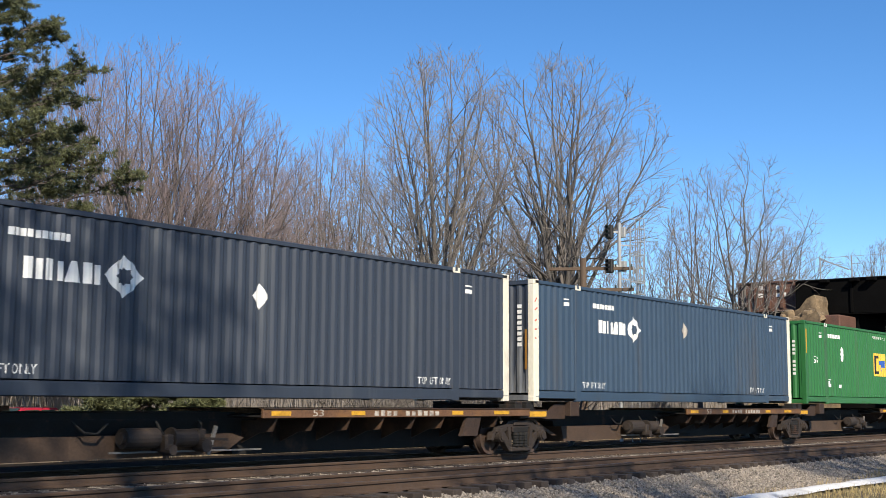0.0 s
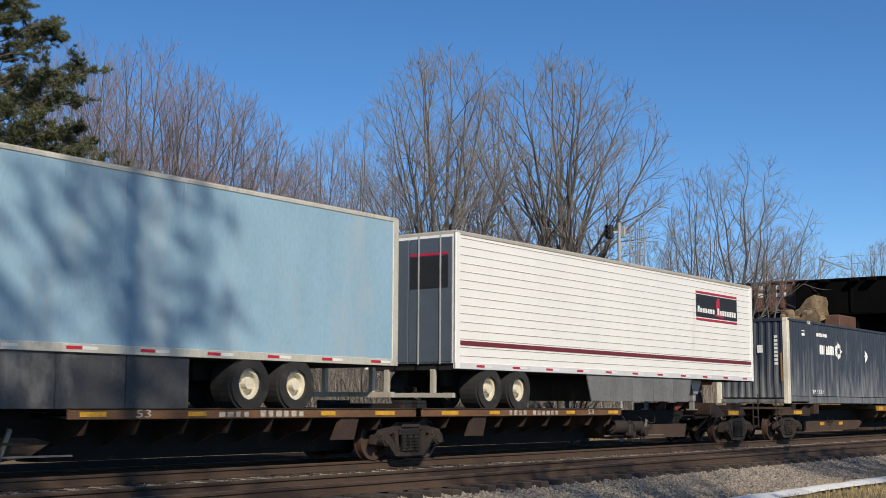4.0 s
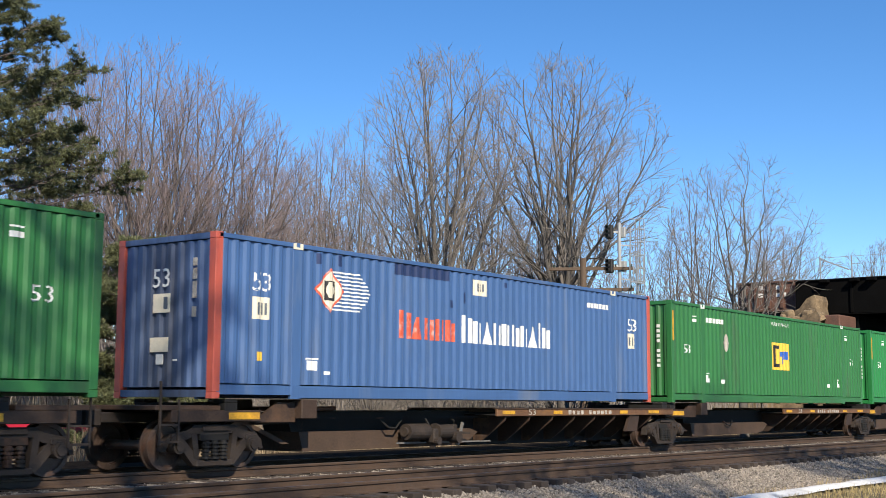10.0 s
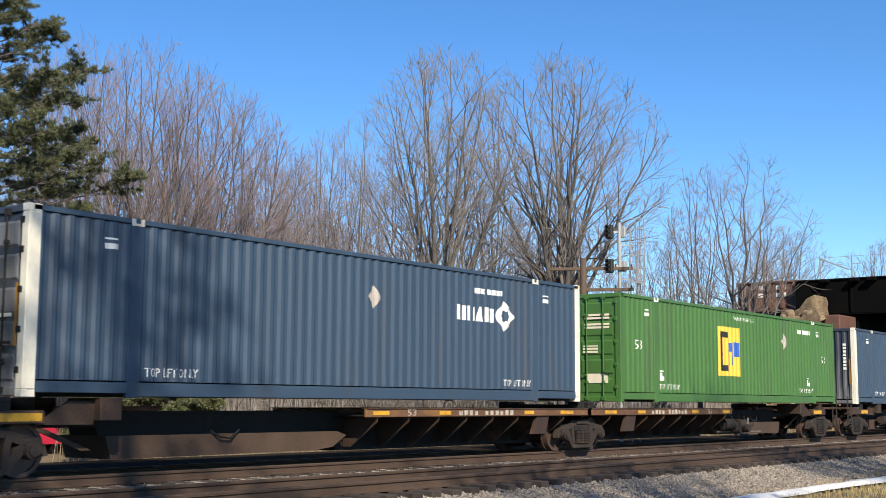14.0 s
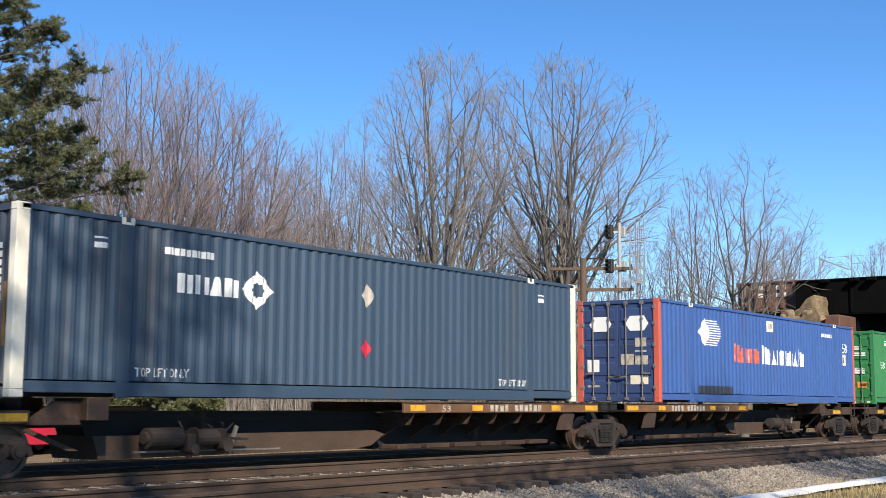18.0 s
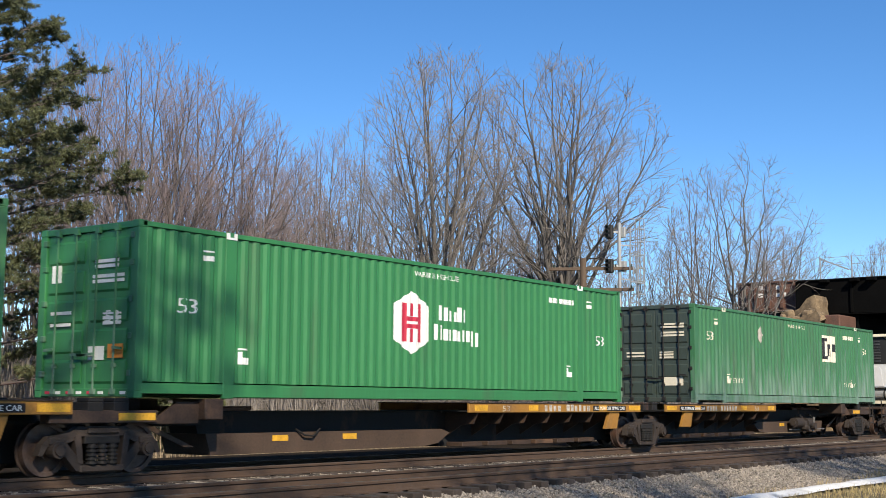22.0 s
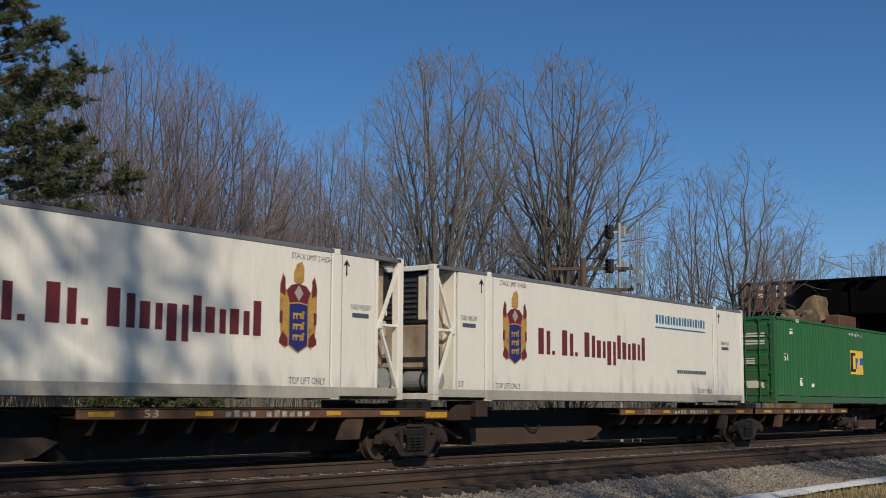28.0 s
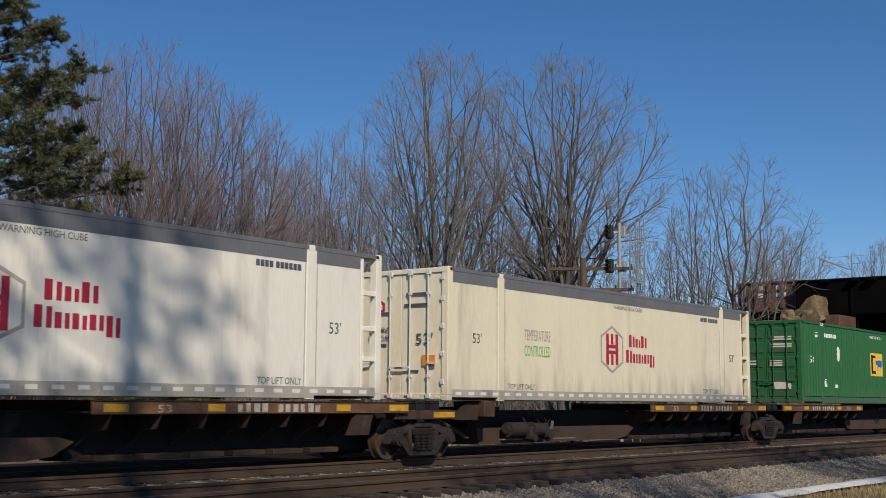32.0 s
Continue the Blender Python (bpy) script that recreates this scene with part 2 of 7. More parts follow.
needle_mat = island(material("pine_needles", (0.097, 0.107, 0.046), 0.7, 0, 0.35, 0.7, 8, 0.0, (0.13, 0.13, 0.04), 0.25), 0.5, 1.5)
stone_mat = material("abutment_stone", (0.23, 0.165, 0.095), 0.9, 0, 0.5, 1.6, 9, 0.6, (0.07, 0.052, 0.035), 0.6)
# Black girder steel; also carries the painted shade of abutment and pier.
girder_black_and_shade = material("black_steel_and_bridge_shade", (0.003, 0.003, 0.003), 0.9, 0.0, 0.4, 0.8, 12, 0.15, (0.007, 0.006, 0.005), 0.2, spec=0.08)
hitch_red = material("faded_red_hitch_paint", (0.20, 0.055, 0.035), 0.7, 0.0, 0.35, 3.0, 25, 0.15, GRIME, 0.3)
rusty_car = material("rusty_car_steel", (0.13, 0.065, 0.045), 0.8, 0.1, 0.35, 1.2, 15, 0.2, GRIME, 0.3)
pole_wood = material("pole_wood", (0.11, 0.075, 0.05), 0.85, 0, 0.3, 3, 30, 0.3, streak=6)
signal_black = material("signal_black_paint", (0.018, 0.018, 0.018), 0.6, 0, 0.2, 3, 20, 0.05)
galvanised = material("galvanised_steel", (0.42, 0.42, 0.41), 0.5, 0.5, 0.15, 3, 30, 0.05)
lens_glass = material("signal_lens", (0.03, 0.05, 0.04), 0.1, 0, 0.1, 3, 20, 0.0)

# ---------------- building helpers
class Shape:
    """Collects vertices and faces of one mesh."""

    def __init__(self):
        self.v, self.f = [], []

    def box(self, x0, x1, y0, y1, z0, z1, c=0.0):
        b = len(self.v)
        if c <= 0:
            self.v += [(x, y, z) for x in (x0, x1) for y in (y0, y1) for z in (z0, z1)]
            self.f += [tuple(b + i for i in q) for q in ((0, 1, 3, 2), (4, 6, 7, 5), (0, 4, 5, 1), (2, 3, 7, 6), (0, 2, 6, 4), (1, 5, 7, 3))]
            return self
        lo, hi = (x0, y0, z0), (x1, y1, z1)
        idx = {}
        for sx in (0, 1):
            for sy in (0, 1):
                for sz in (0, 1):
                    s = (sx, sy, sz)
                    for a in range(3):
                        p = [(hi[k] - c if s[k] else lo[k] + c) for k in range(3)]
                        p[a] = hi[a] if s[a] else lo[a]
                        idx[s, a] = len(self.v)
                        self.v.append(tuple(p))
        for a in range(3):
            o = [k for k in range(3) if k != a]
            for side in (0, 1):
                ring = []
                for q in ((0, 0), (1, 0), (1, 1), (0, 1)):
                    s = [0, 0, 0]
                    s[a], s[o[0]], s[o[1]] = side, q[0], q[1]
                    ring.append(idx[tuple(s), a])
                self.f.append(tuple(ring if (side == 1) == (a != 1) else ring[::-1]))
            for q in ((0, 0), (0, 1), (1, 0), (1, 1)):
                s0, s1 = [0, 0, 0], [0, 0, 0]
                s0[o[0]], s0[o[1]] = q
                s1[o[0]], s1[o[1]] = q
                s1[a] = 1
                s0, s1 = tuple(s0), tuple(s1)
                self.f.append((idx[s0, o[0]], idx[s1, o[0]], idx[s1, o[1]], idx[s0, o[1]]))
        for sx in (0, 1):
            for sy in (0, 1):
                for sz in (0, 1):
                    self.f.append(tuple(idx[(sx, sy, sz), a] for a in range(3)))
        return self

    def prism(self, pts, axis, a0, a1):
        """An outline of (u, w) pairs drawn out along axis 0, 1 or 2."""
        b, n = len(self.v), len(pts)
        for a in (a0, a1):
            for u, w in pts:
                self.v.append(((a, u, w), (u, a, w), (u, w, a))[axis])
        self.f += [tuple(b + i for i in range(n)), tuple(b + n + i for i in reversed(range(n)))]
        self.f += [(b + i, b + (i + 1) % n, b + n + (i + 1) % n, b + n + i) for i in range(n)]
        return self

    def disc(self, centre, axis, r0, a0, a1, n=20, r1=None, hole=0.0):
        """A round drum or ring about an axis, from a0 to a1."""
        r1 = r0 if r1 is None else r1
        b = len(self.v)
        o = [k for k in range(3) if k != axis]

        def ring(r, a):
            for i in range(n):
                p = list(centre)
                p[axis] = a
                p[o[0]] += r * math.cos(math.tau * i / n)
                p[o[1]] += r * math.sin(math.tau * i / n)
                self.v.append(tuple(p))

        ring(r0, a0)
        ring(r1, a1)
        self.f += [(b + i, b + (i + 1) % n, b + n + (i + 1) % n, b + n + i) for i in range(n)]
        if hole:
            ring(hole, a0)
            ring(hole, a1)
            for i in range(n):
                j = (i + 1) % n
                self.f += [(b + 2 * n + i, b + 2 * n + j, b + 3 * n + j, b + 3 * n + i), (b + i, b + j, b + 2 * n + j, b + 2 * n + i), (b + n + i, b + n + j, b + 3 * n + j, b + 3 * n + i)]
        else:
            self.f += [tuple(b + i for i in range(n)), tuple(b + n + i for i in range(n))]
        return self

    def bar(self, p0, p1, w, h=None):
        """A straight square bar from p0 to p1."""
        h = h or w
        p0, p1 = Vector(p0), Vector(p1)
        d = (p1 - p0).normalized()
        side = d.cross(Vector((0, 0, 1)))
        side = (side.normalized() if side.length > 1e-4 else Vector((1, 0, 0))) * w / 2
        up = side.cross(d).normalized() * h / 2
        b = len(self.v)
        for p in (p0, p1):
            self.v += [tuple(p - side - up), tuple(p + side - up), tuple(p + side + up), tuple(p - side + up)]
        self.f += [(b, b + 1, b + 2, b + 3), (b + 7, b + 6, b + 5, b + 4)] + [(b + i, b + 4 + i, b + 4 + (i + 1) % 4, b + (i + 1) % 4) for i in range(4)]
        return self

    def tube(self, pts, radii, n):
        b = len(self.v)
        last = len(pts) - 1
        for i, p in enumerate(pts):
            a, c = pts[max(0, i - 1)], pts[min(last, i + 1)]
            d = (c[0] - a[0], c[1] - a[1], c[2] - a[2])
            m = math.sqrt(d[0] * d[0] + d[1] * d[1] + d[2] * d[2]) or 1.0
            d = (d[0] / m, d[1] / m, d[2] / m)
            if abs(d[2]) < 0.95:
                h = math.hypot(d[0], d[1])
                s = (-d[1] / h, d[0] / h, 0.0)
            else:
                h = math.hypot(d[2], d[0])
                s = (d[2] / h, 0.0, -d[0] / h)
            u = (s[1] * d[2] - s[2] * d[1], s[2] * d[0] - s[0] * d[2], s[0] * d[1] - s[1] * d[0])
            r = radii[i]
            for k in range(n):
                ca, sa = RING[n][k]
                self.v.append((p[0] + r * (s[0] * ca + u[0] * sa), p[1] + r * (s[1] * ca + u[1] * sa), p[2] + r * (s[2] * ca + u[2] * sa)))
        for i in range(last):
            o = b + i * n
            for k in range(n):
                q = (k + 1) % n
                self.f.append((o + k, o + q, o + n + q, o + n + k))
        return self

    def mesh(self, name, smooth=False, fix=True):
        me = bpy.data.meshes.new(name)
        me.from_pydata(self.v, [], self.f)
        if fix:
            bm = bmesh.new()
            bm.from_mesh(me)
            bmesh.ops.recalc_face_normals(bm, faces=bm.faces)
            bm.to_mesh(me)
            bm.free()
        if smooth:
            me.polygons.foreach_set("use_smooth", [True] * len(me.polygons))
        me.materials.append(None)
        return me


RING = {n: [(math.cos(math.tau * k / n), math.sin(math.tau * k / n)) for k in range(n)] for n in (3, 4, 5, 6, 8, 10)}


def part(name, shape, mat, parent=None, label="", m=None, smooth=False):
    """One mesh object, under a thing or a part; shape may be a Shape or a mesh shared with other parts."""
    ob = new(name, shape.mesh(name, smooth) if isinstance(shape, Shape) else shape)
    ob.material_slots[0].link = "OBJECT"
    ob.material_slots[0].material = mat
    if parent:
        ob.parent = parent
    if m:
        ob.matrix_basis = m
    if label:
        ob["label"] = label
    return ob


def thing(name, label, category, m, group="", kind=""):
    ob = new(name)
    ob.empty_display_size = 0.3
    ob.matrix_basis = m
    return tagged(ob, label, category, group, kind)


TEXTS = {}


def lettering(body, size, width=None):
    """A flat mesh of words, its lower left corner at the origin, facing -y; size is the height of its capitals."""
    key = (body, size, width)
    if key in TEXTS:
        return TEXTS[key]
    cu = bpy.data.curves.new("lettering", "FONT")
    cu.body, cu.size = body, size / 0.7
    cu.resolution_u, cu.extrude = 2, 0.002
    ob = bpy.data.objects.new("lettering", cu)
    scene.collection.objects.link(ob)
    dg = bpy.context.evaluated_depsgraph_get()
    me = bpy.data.meshes.new_from_object(ob.evaluated_get(dg))
    bpy.data.objects.remove(ob)
    xs = [v.co.x for v in me.vertices]
    x0, x1 = min(xs), max(xs)
    k = width / (x1 - x0) if width else 1.0
    me.transform(Matrix(((k, 0, 0, -x0 * k), (0, 0, -1, 0), (0, 1, 0, 0), (0, 0, 0, 1))))
    me.materials.clear()
    me.materials.append(None)
    TEXTS[key] = me
    return me

# ---------------- ground and tracks
TRACK_Y, NEAR_Y = 17.384, 13.03


def ground_z(y):
    """Height of the natural ground."""
    for (y0, z0), (y1, z1) in zip(GROUND, GROUND[1:]):
        if y0 <= y <= y1:
            return z0 + (z1 - z0) * (y - y0) / (y1 - y0)
    return -0.55


GROUND = [(-3000, -0.6), (-40, -0.55), (8.2, -0.5), (9.6, -0.58), (10.5, -0.75), (25.0, -0.8), (26.5, -0.55), (34, -0.4), (60, -0.4), (120, -0.5), (4000, -0.6)]
BED = [(9.4, -0.60), (11.2, -0.36), (11.9, -0.255), (14.3, -0.21), (18.7, -0.21), (24.6, -0.23), (26.2, -0.8)]


def lay_ground():
    rnd = random.Random(3)
    xs = [-3000, -800, -200] + list(range(-60, 161, 4)) + [200, 400, 1000, 4000]
    ys = [-3000, -400, -40, -10, 0, 2, 4, 5, 6, 7, 8.2, 9.6, 10.5, 15, 22, 25.0, 26.5, 28, 30, 32, 34, 38, 42, 48, 54, 60, 80, 120, 400, 4000]
    s = Shape()
    for x in xs:
        for y in ys:
            rough = 0.0 if 9.6 < y < 26 or y > 200 or y < -20 else 0.06
            s.v.append((x, y, ground_z(y) + rnd.uniform(-rough, rough)))
    n = len(ys)
    s.f = [(i * n + j, (i + 1) * n + j, (i + 1) * n + j + 1, i * n + j + 1) for i in range(len(xs) - 1) for j in range(n - 1)]
    tagged(part("ground", s, soil_mat), "flat winter ground of dead grass and bare earth", "ground", kind="structure")
    # The bed's near-black stands for the shade beneath the train.
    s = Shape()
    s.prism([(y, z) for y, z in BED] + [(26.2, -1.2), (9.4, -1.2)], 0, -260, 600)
    tagged(part("ballast_bed", s, bed_mat), "near-black crushed-stone bed under two tracks, shade put into its colour", "railway bed", kind="structure")


def lay_stones():
    """Loose stones of the ballast, denser where the bed comes nearest."""
    rs = np.random.RandomState(5)
    count = 120000
    x = 10.0 * np.exp(rs.rand(count) * math.log(60 / 10.0))
    pick = rs.rand(count)
    y = np.where(pick < 0.72, rs.uniform(9.4, 12.2, count), np.where(pick < 0.93, rs.uniform(16.0, 16.55, count), rs.uniform(12.3, 18.9, count)))
    z = np.interp(y, [q[0] for q in BED], [q[1] for q in BED])
    r = np.minimum(rs.uniform(0.013, 0.032, count) * (0.75 + x / 70), 0.042)
    base = np.array([(1, 0, 0), (-1, 0, 0), (0, 1, 0), (0, -1, 0), (0, 0, 1), (0, 0, -1)], float)
    v = base[None] * r[:, None, None] * rs.uniform(0.55, 1.25, (count, 6, 1))
    v += rs.normal(0, 0.25, (count, 6, 3)) * r[:, None, None]
    a = rs.rand(count) * 6.283
    ca, sa = np.cos(a)[:, None], np.sin(a)[:, None]
    v = np.stack([v[..., 0] * ca - v[..., 1] * sa, v[..., 0] * sa + v[..., 1] * ca, v[..., 2] * 0.8], -1)
    v += np.stack([x, y, z + r * 0.35], -1)[:, None]
    tri = np.array([(0, 2, 4), (2, 1, 4), (1, 3, 4), (3, 0, 4), (2, 0, 5), (1, 2, 5), (3, 1, 5), (0, 3, 5)])
    f = (tri[None] + 6 * np.arange(count)[:, None, None]).reshape(-1, 3)
    raw_mesh("ballast_stones", v.reshape(-1, 3), f, gravel_mat, "loose grey and tan crushed stones of the ballast", "gravel")


def raw_mesh(name, v, f, mat, label, category):
    me = bpy.data.meshes.new(name)
    k = f.shape[1]
    me.vertices.add(len(v))
    me.vertices.foreach_set("co", np.asarray(v, np.float32).ravel())
    me.loops.add(f.size)
    me.loops.foreach_set("vertex_index", f.astype(np.int32).ravel())
    me.polygons.add(len(f))
    me.polygons.foreach_set("loop_start", np.arange(0, f.size, k, dtype=np.int32))
    me.update(calc_edges=True)
    me.materials.append(mat)
    return tagged(new(name, me), label, category, kind="stuff")


RAIL = [(-0.076, -0.17), (0.076, -0.17), (0.076, -0.158), (0.012, -0.135), (0.009, -0.055), (0.034, -0.042), (0.037, -0.012), (0.028, 0.0), (-0.028, 0.0), (-0.037, -0.012), (-0.034, -0.042), (-0.009, -0.055), (-0.012, -0.135), (-0.076, -0.158)]


def lay_track(name, yc, label):
    track = thing(name, label, "railway track", pose(0, yc, 0), "railway tracks", "structure")
    for side in (-1, 1):
        yr = side * 0.7545
        rail = part("rail", Shape().prism([(yr + u, w) for u, w in RAIL], 0, -260, 600), rail_brown, track, "rust-brown steel rail")
        part("running_surface", Shape().box(-260, 600, yr - 0.024, yr + 0.024, 0.0005, 0.0035), rail_top, rail, "dull polished top of the rail")
    tie = Shape().box(-0.115, 0.115, -1.3, 1.3, -0.34, -0.168, 0.012).mesh("tie")
    plate = Shape().box(-0.1, 0.1, -0.16, 0.16, -0.17, -0.156).mesh("tie_plate")
    rnd = random.Random(8)
    for i in range(130):
        x = 5 + i * 0.51
        t = part("tie", tie, tie_wood, track, m=pose(x + rnd.uniform(-0.03, 0.03), rnd.uniform(-0.04, 0.04), rnd.uniform(-0.01, 0.012), 0, 0, rnd.uniform(-1.2, 1.2)))
        if i < 75 and yc < 15:
            part("tie_plate", plate, rail_brown, t, m=pose(0, -0.7545, 0))
    rest = Shape()
    for i in range(-520, 1165):
        if not 0 <= i < 130:
            rest.box(5 + i * 0.51 - 0.115, 5 + i * 0.51 + 0.115, -1.3, 1.3, -0.34, -0.168)
    tagged(part("tie_row", rest.mesh("tie_row", fix=False), tie_wood, track), kind="stuff")


def lay_path():
    rnd = random.Random(4)
    s = Shape()
    n = 150
    for i in range(n):
        x = -30 + i * 0.8
        s.v += [(x, 8.90 + rnd.uniform(-0.06, 0.06), -0.495), (x, 9.2, -0.44), (x, 9.66 + rnd.uniform(-0.08, 0.08), -0.50)]
    s.f = [(3 * i + j, 3 * i + 3 + j, 3 * i + 4 + j, 3 * i + 1 + j) for i in range(n - 1) for j in (0, 1)]
    tagged(part("path_edging", s, path_mat), "narrow pale worn concrete strip beside the ballast", "edging", kind="structure")


def blades(name, boxes, mat, label, seed, lean=0.25):
    """Thin upright blades, count of them in each (x0, x1, y0, y1, low, high, width, count)."""
    rs = np.random.RandomState(seed)
    vs = []
    for x0, x1, y0, y1, low, high, w, count in boxes:
        x, y = rs.uniform(x0, x1, count), rs.uniform(y0, y1, count)
        h = rs.uniform(low, high, count)
        a = rs.rand(count) * 6.283
        z = np.interp(y, [g[0] for g in GROUND], [g[1] for g in GROUND]) - 0.03
        wx, wy = np.cos(a) * w / 2, np.sin(a) * w / 2
        lx, ly = rs.normal(0, lean, count) * h, rs.normal(0, lean, count) * h
        mid = np.stack([x + lx * 0.35, y + ly * 0.35, z + h * 0.55], -1)
        off = np.stack([wx, wy, np.zeros(count)], -1)
        root = np.stack([x, y, z], -1)
        tip = np.stack([x + lx, y + ly, z + h * np.sqrt(np.maximum(0.2, 1 - lean * lean))], -1)
        vs.append(np.stack([root - off, root + off, mid + off * 0.8, tip, mid - off * 0.8], 1))
    v = np.concatenate(vs)
    f = (np.array([[0, 1, 2, 4], [4, 2, 3, 3]])[None] + 5 * np.arange(len(v))[:, None, None]).reshape(-1, 4)
    quads, tris = f[0::2], f[1::2][:, :3]
    tri = np.concatenate([quads[:, [0, 1, 2]], quads[:, [0, 2, 3]], tris])
    return raw_mesh(name, v.reshape(-1, 3), tri, mat, label, "grass" if "grass" in name else "brush")


lay_ground()
lay_stones()
lay_track("track_1", TRACK_Y, "railway track with rusty rails and dark wooden ties under the train")
lay_track("track_2", NEAR_Y, "empty railway track with rusty rails on dark wooden ties")
lay_path()
blades("dry_grass", [(10, 45, 4.5, 8.85, 0.05, 0.16, 0.012, 28000), (10, 60, 9.45, 9.9, 0.05, 0.3, 0.012, 1500), (30, 60, 9.6, 11.2, 0.1, 0.45, 0.014, 2200)], grass_mat, "short dry tan grass beside the tracks", 2)
blades("dry_reeds", [(19, 30, 25.0, 26.0, 0.7, 1.8, 0.02, 900), (24, 60, 26.2, 31, 0.5, 1.7, 0.02, 7000), (30, 90, 26.2, 30, 0.5, 1.5, 0.025, 6000)], reed_mat, "tall dead tan stems behind the tracks", 3, 0.18)
blades("brush", [(4, 32, 35.5, 41, 1.5, 5.5, 0.03, 5000), (27, 60, 29, 40, 1.0, 4.5, 0.03, 8000), (40, 85, 28, 38, 1.0, 4.5, 0.035, 6000)], twig_grey, "dense bare grey-brown saplings and brush", 4, 0.16)

# ---------------- trees
def lean_off(d, angle, turn):
    """The direction d bent aside by angle."""
    a = d.cross(Vector((0, 0, 1)))
    a = a.normalized() if a.length > 1e-3 else Vector((1, 0, 0))
    b = a.cross(d)
    return (d * math.cos(angle) + (a * math.cos(turn) + b * math.sin(turn)) * math.sin(angle)).normalized()


def grow(seed, height, reach, limbs_n, counts, fork=0.2, wobble=0.05, girth=0.016, twig=0.008, low=-0.25, rise=0.10, spread=(26, 46)):
    """The limbs and the twigs of a bare tree with a domed crown, as two meshes with the root at the origin.
    counts: side branches of a limb, of a branch, of a shoot and so on; rise: how strongly the shoots turn upwards."""
    rnd = random.Random(seed)
    limbs, twigs = Shape(), Shape()
    mid, deep = height * (0.5 + 0.5 * fork), height * (0.5 - 0.5 * fork)

    def outside(p):
        return (p.x * p.x + p.y * p.y) / (reach * reach) + ((p.z - mid) / deep) ** 2

    def side_branches(pts, radii, length, level):
        n = len(pts) - 1
        turn = rnd.uniform(0, 6.28)
        for k in range(counts[level]):
            f = 0.14 + 0.85 * ((k + rnd.random()) / counts[level]) ** 0.85
            f = min(f, 0.985)
            i = min(n - 1, int(f * n))
            q = pts[i].lerp(pts[i + 1], f * n - i)
            way = (pts[i + 1] - pts[i]).normalized()
            turn += 2.4 + rnd.uniform(-0.6, 0.6)
            size = length * ((0.40 - 0.19 * f) if level == 0 else (0.62 - 0.30 * f)) * rnd.uniform(0.7, 1.25)
            branch(q, lean_off(way, radians(rnd.uniform(*spread) * (1.0 - 0.25 * f)), turn), max(size, 0.3), max(radii[i] * rnd.uniform(0.45, 0.65), twig), level + 1)

    def branch(p, d, length, r, level):
        n = (8, 6, 5, 3, 2)[level]
        limit = rnd.uniform(0.92, 1.34)
        pts = [p]
        for i in range(n):
            d = Vector((d.x + rnd.gauss(0, wobble * 1.7), d.y + rnd.gauss(0, wobble * 1.7), d.z + rnd.gauss(0, wobble) + rise)).normalized()
            p = p + d * (length / n)
            if outside(p) > limit:
                break
            pts.append(p)
        if len(pts) < 2:
            return
        n = len(pts) - 1
        end = max(r * 0.22, twig * 0.55)
        radii = [r + (end - r) * i / n for i in range(n + 1)]
        (limbs if level < 2 else twigs).tube([tuple(q) for q in pts], radii, (8, 5, 4, 3, 3)[level])
        if level < len(counts):
            side_branches(pts, radii, length, level)

    base = height * girth
    top = height * fork * 1.1
    limbs.tube([(0, 0, -0.2), (0, 0, 0.4), (rnd.uniform(-0.1, 0.1), 0.05, top * 0.55), (rnd.uniform(-0.15, 0.15), 0.0, top)], [base * 1.35, base * 1.05, base * 0.9, base * 0.6], 10)
    for k in range(limbs_n):
        g = (k + 0.3) / limbs_n
        a = math.tau * k * 0.382 + rnd.uniform(-0.35, 0.35)
        up = 1.0 - (1.0 - low) * g ** 1.25
        flat = math.sqrt(max(0.0, 1 - up * up)) * reach * rnd.uniform(0.85, 1.0)
        tip = Vector((math.cos(a) * flat, math.sin(a) * flat, mid + deep * up * rnd.uniform(0.93, 1.0)))
        p0 = Vector((0, 0, top * rnd.uniform(0.6, 1.0)))
        way = tip - p0
        bow = rnd.uniform(0.42, 0.56)
        p1 = p0 + Vector((way.x * bow, way.y * bow, way.z * rnd.uniform(0.46, 0.56)))
        pts = []
        drift = Vector((0, 0, 0))
        for i in range(12):
            f = i / 11
            q = p0 * (1 - f) ** 2 + p1 * (2 * f * (1 - f)) + tip * f * f
            w = wobble * way.length * 0.10
            drift = drift * 0.75 + Vector((rnd.gauss(0, w), rnd.gauss(0, w), 0)) * min(1, 4 * f * (1.2 - f))
            pts.append(q + drift)
        r0 = base * (0.23 + 0.28 * way.length / height) * rnd.uniform(0.8, 1.15)
        radii = [max(twig, r0 * (1 - 0.90 * i / 11)) for i in range(12)]
        limbs.tube([tuple(q) for q in pts], radii, 8)
        side_branches(pts, radii, way.length, 0)
    k = height / max(v[2] for v in limbs.v + twigs.v)
    for s in (limbs, twigs):
        s.v = [(v[0], v[1], v[2] * k) for v in s.v]
    return limbs.mesh("limbs", True, False), twigs.mesh("twigs", True, False)


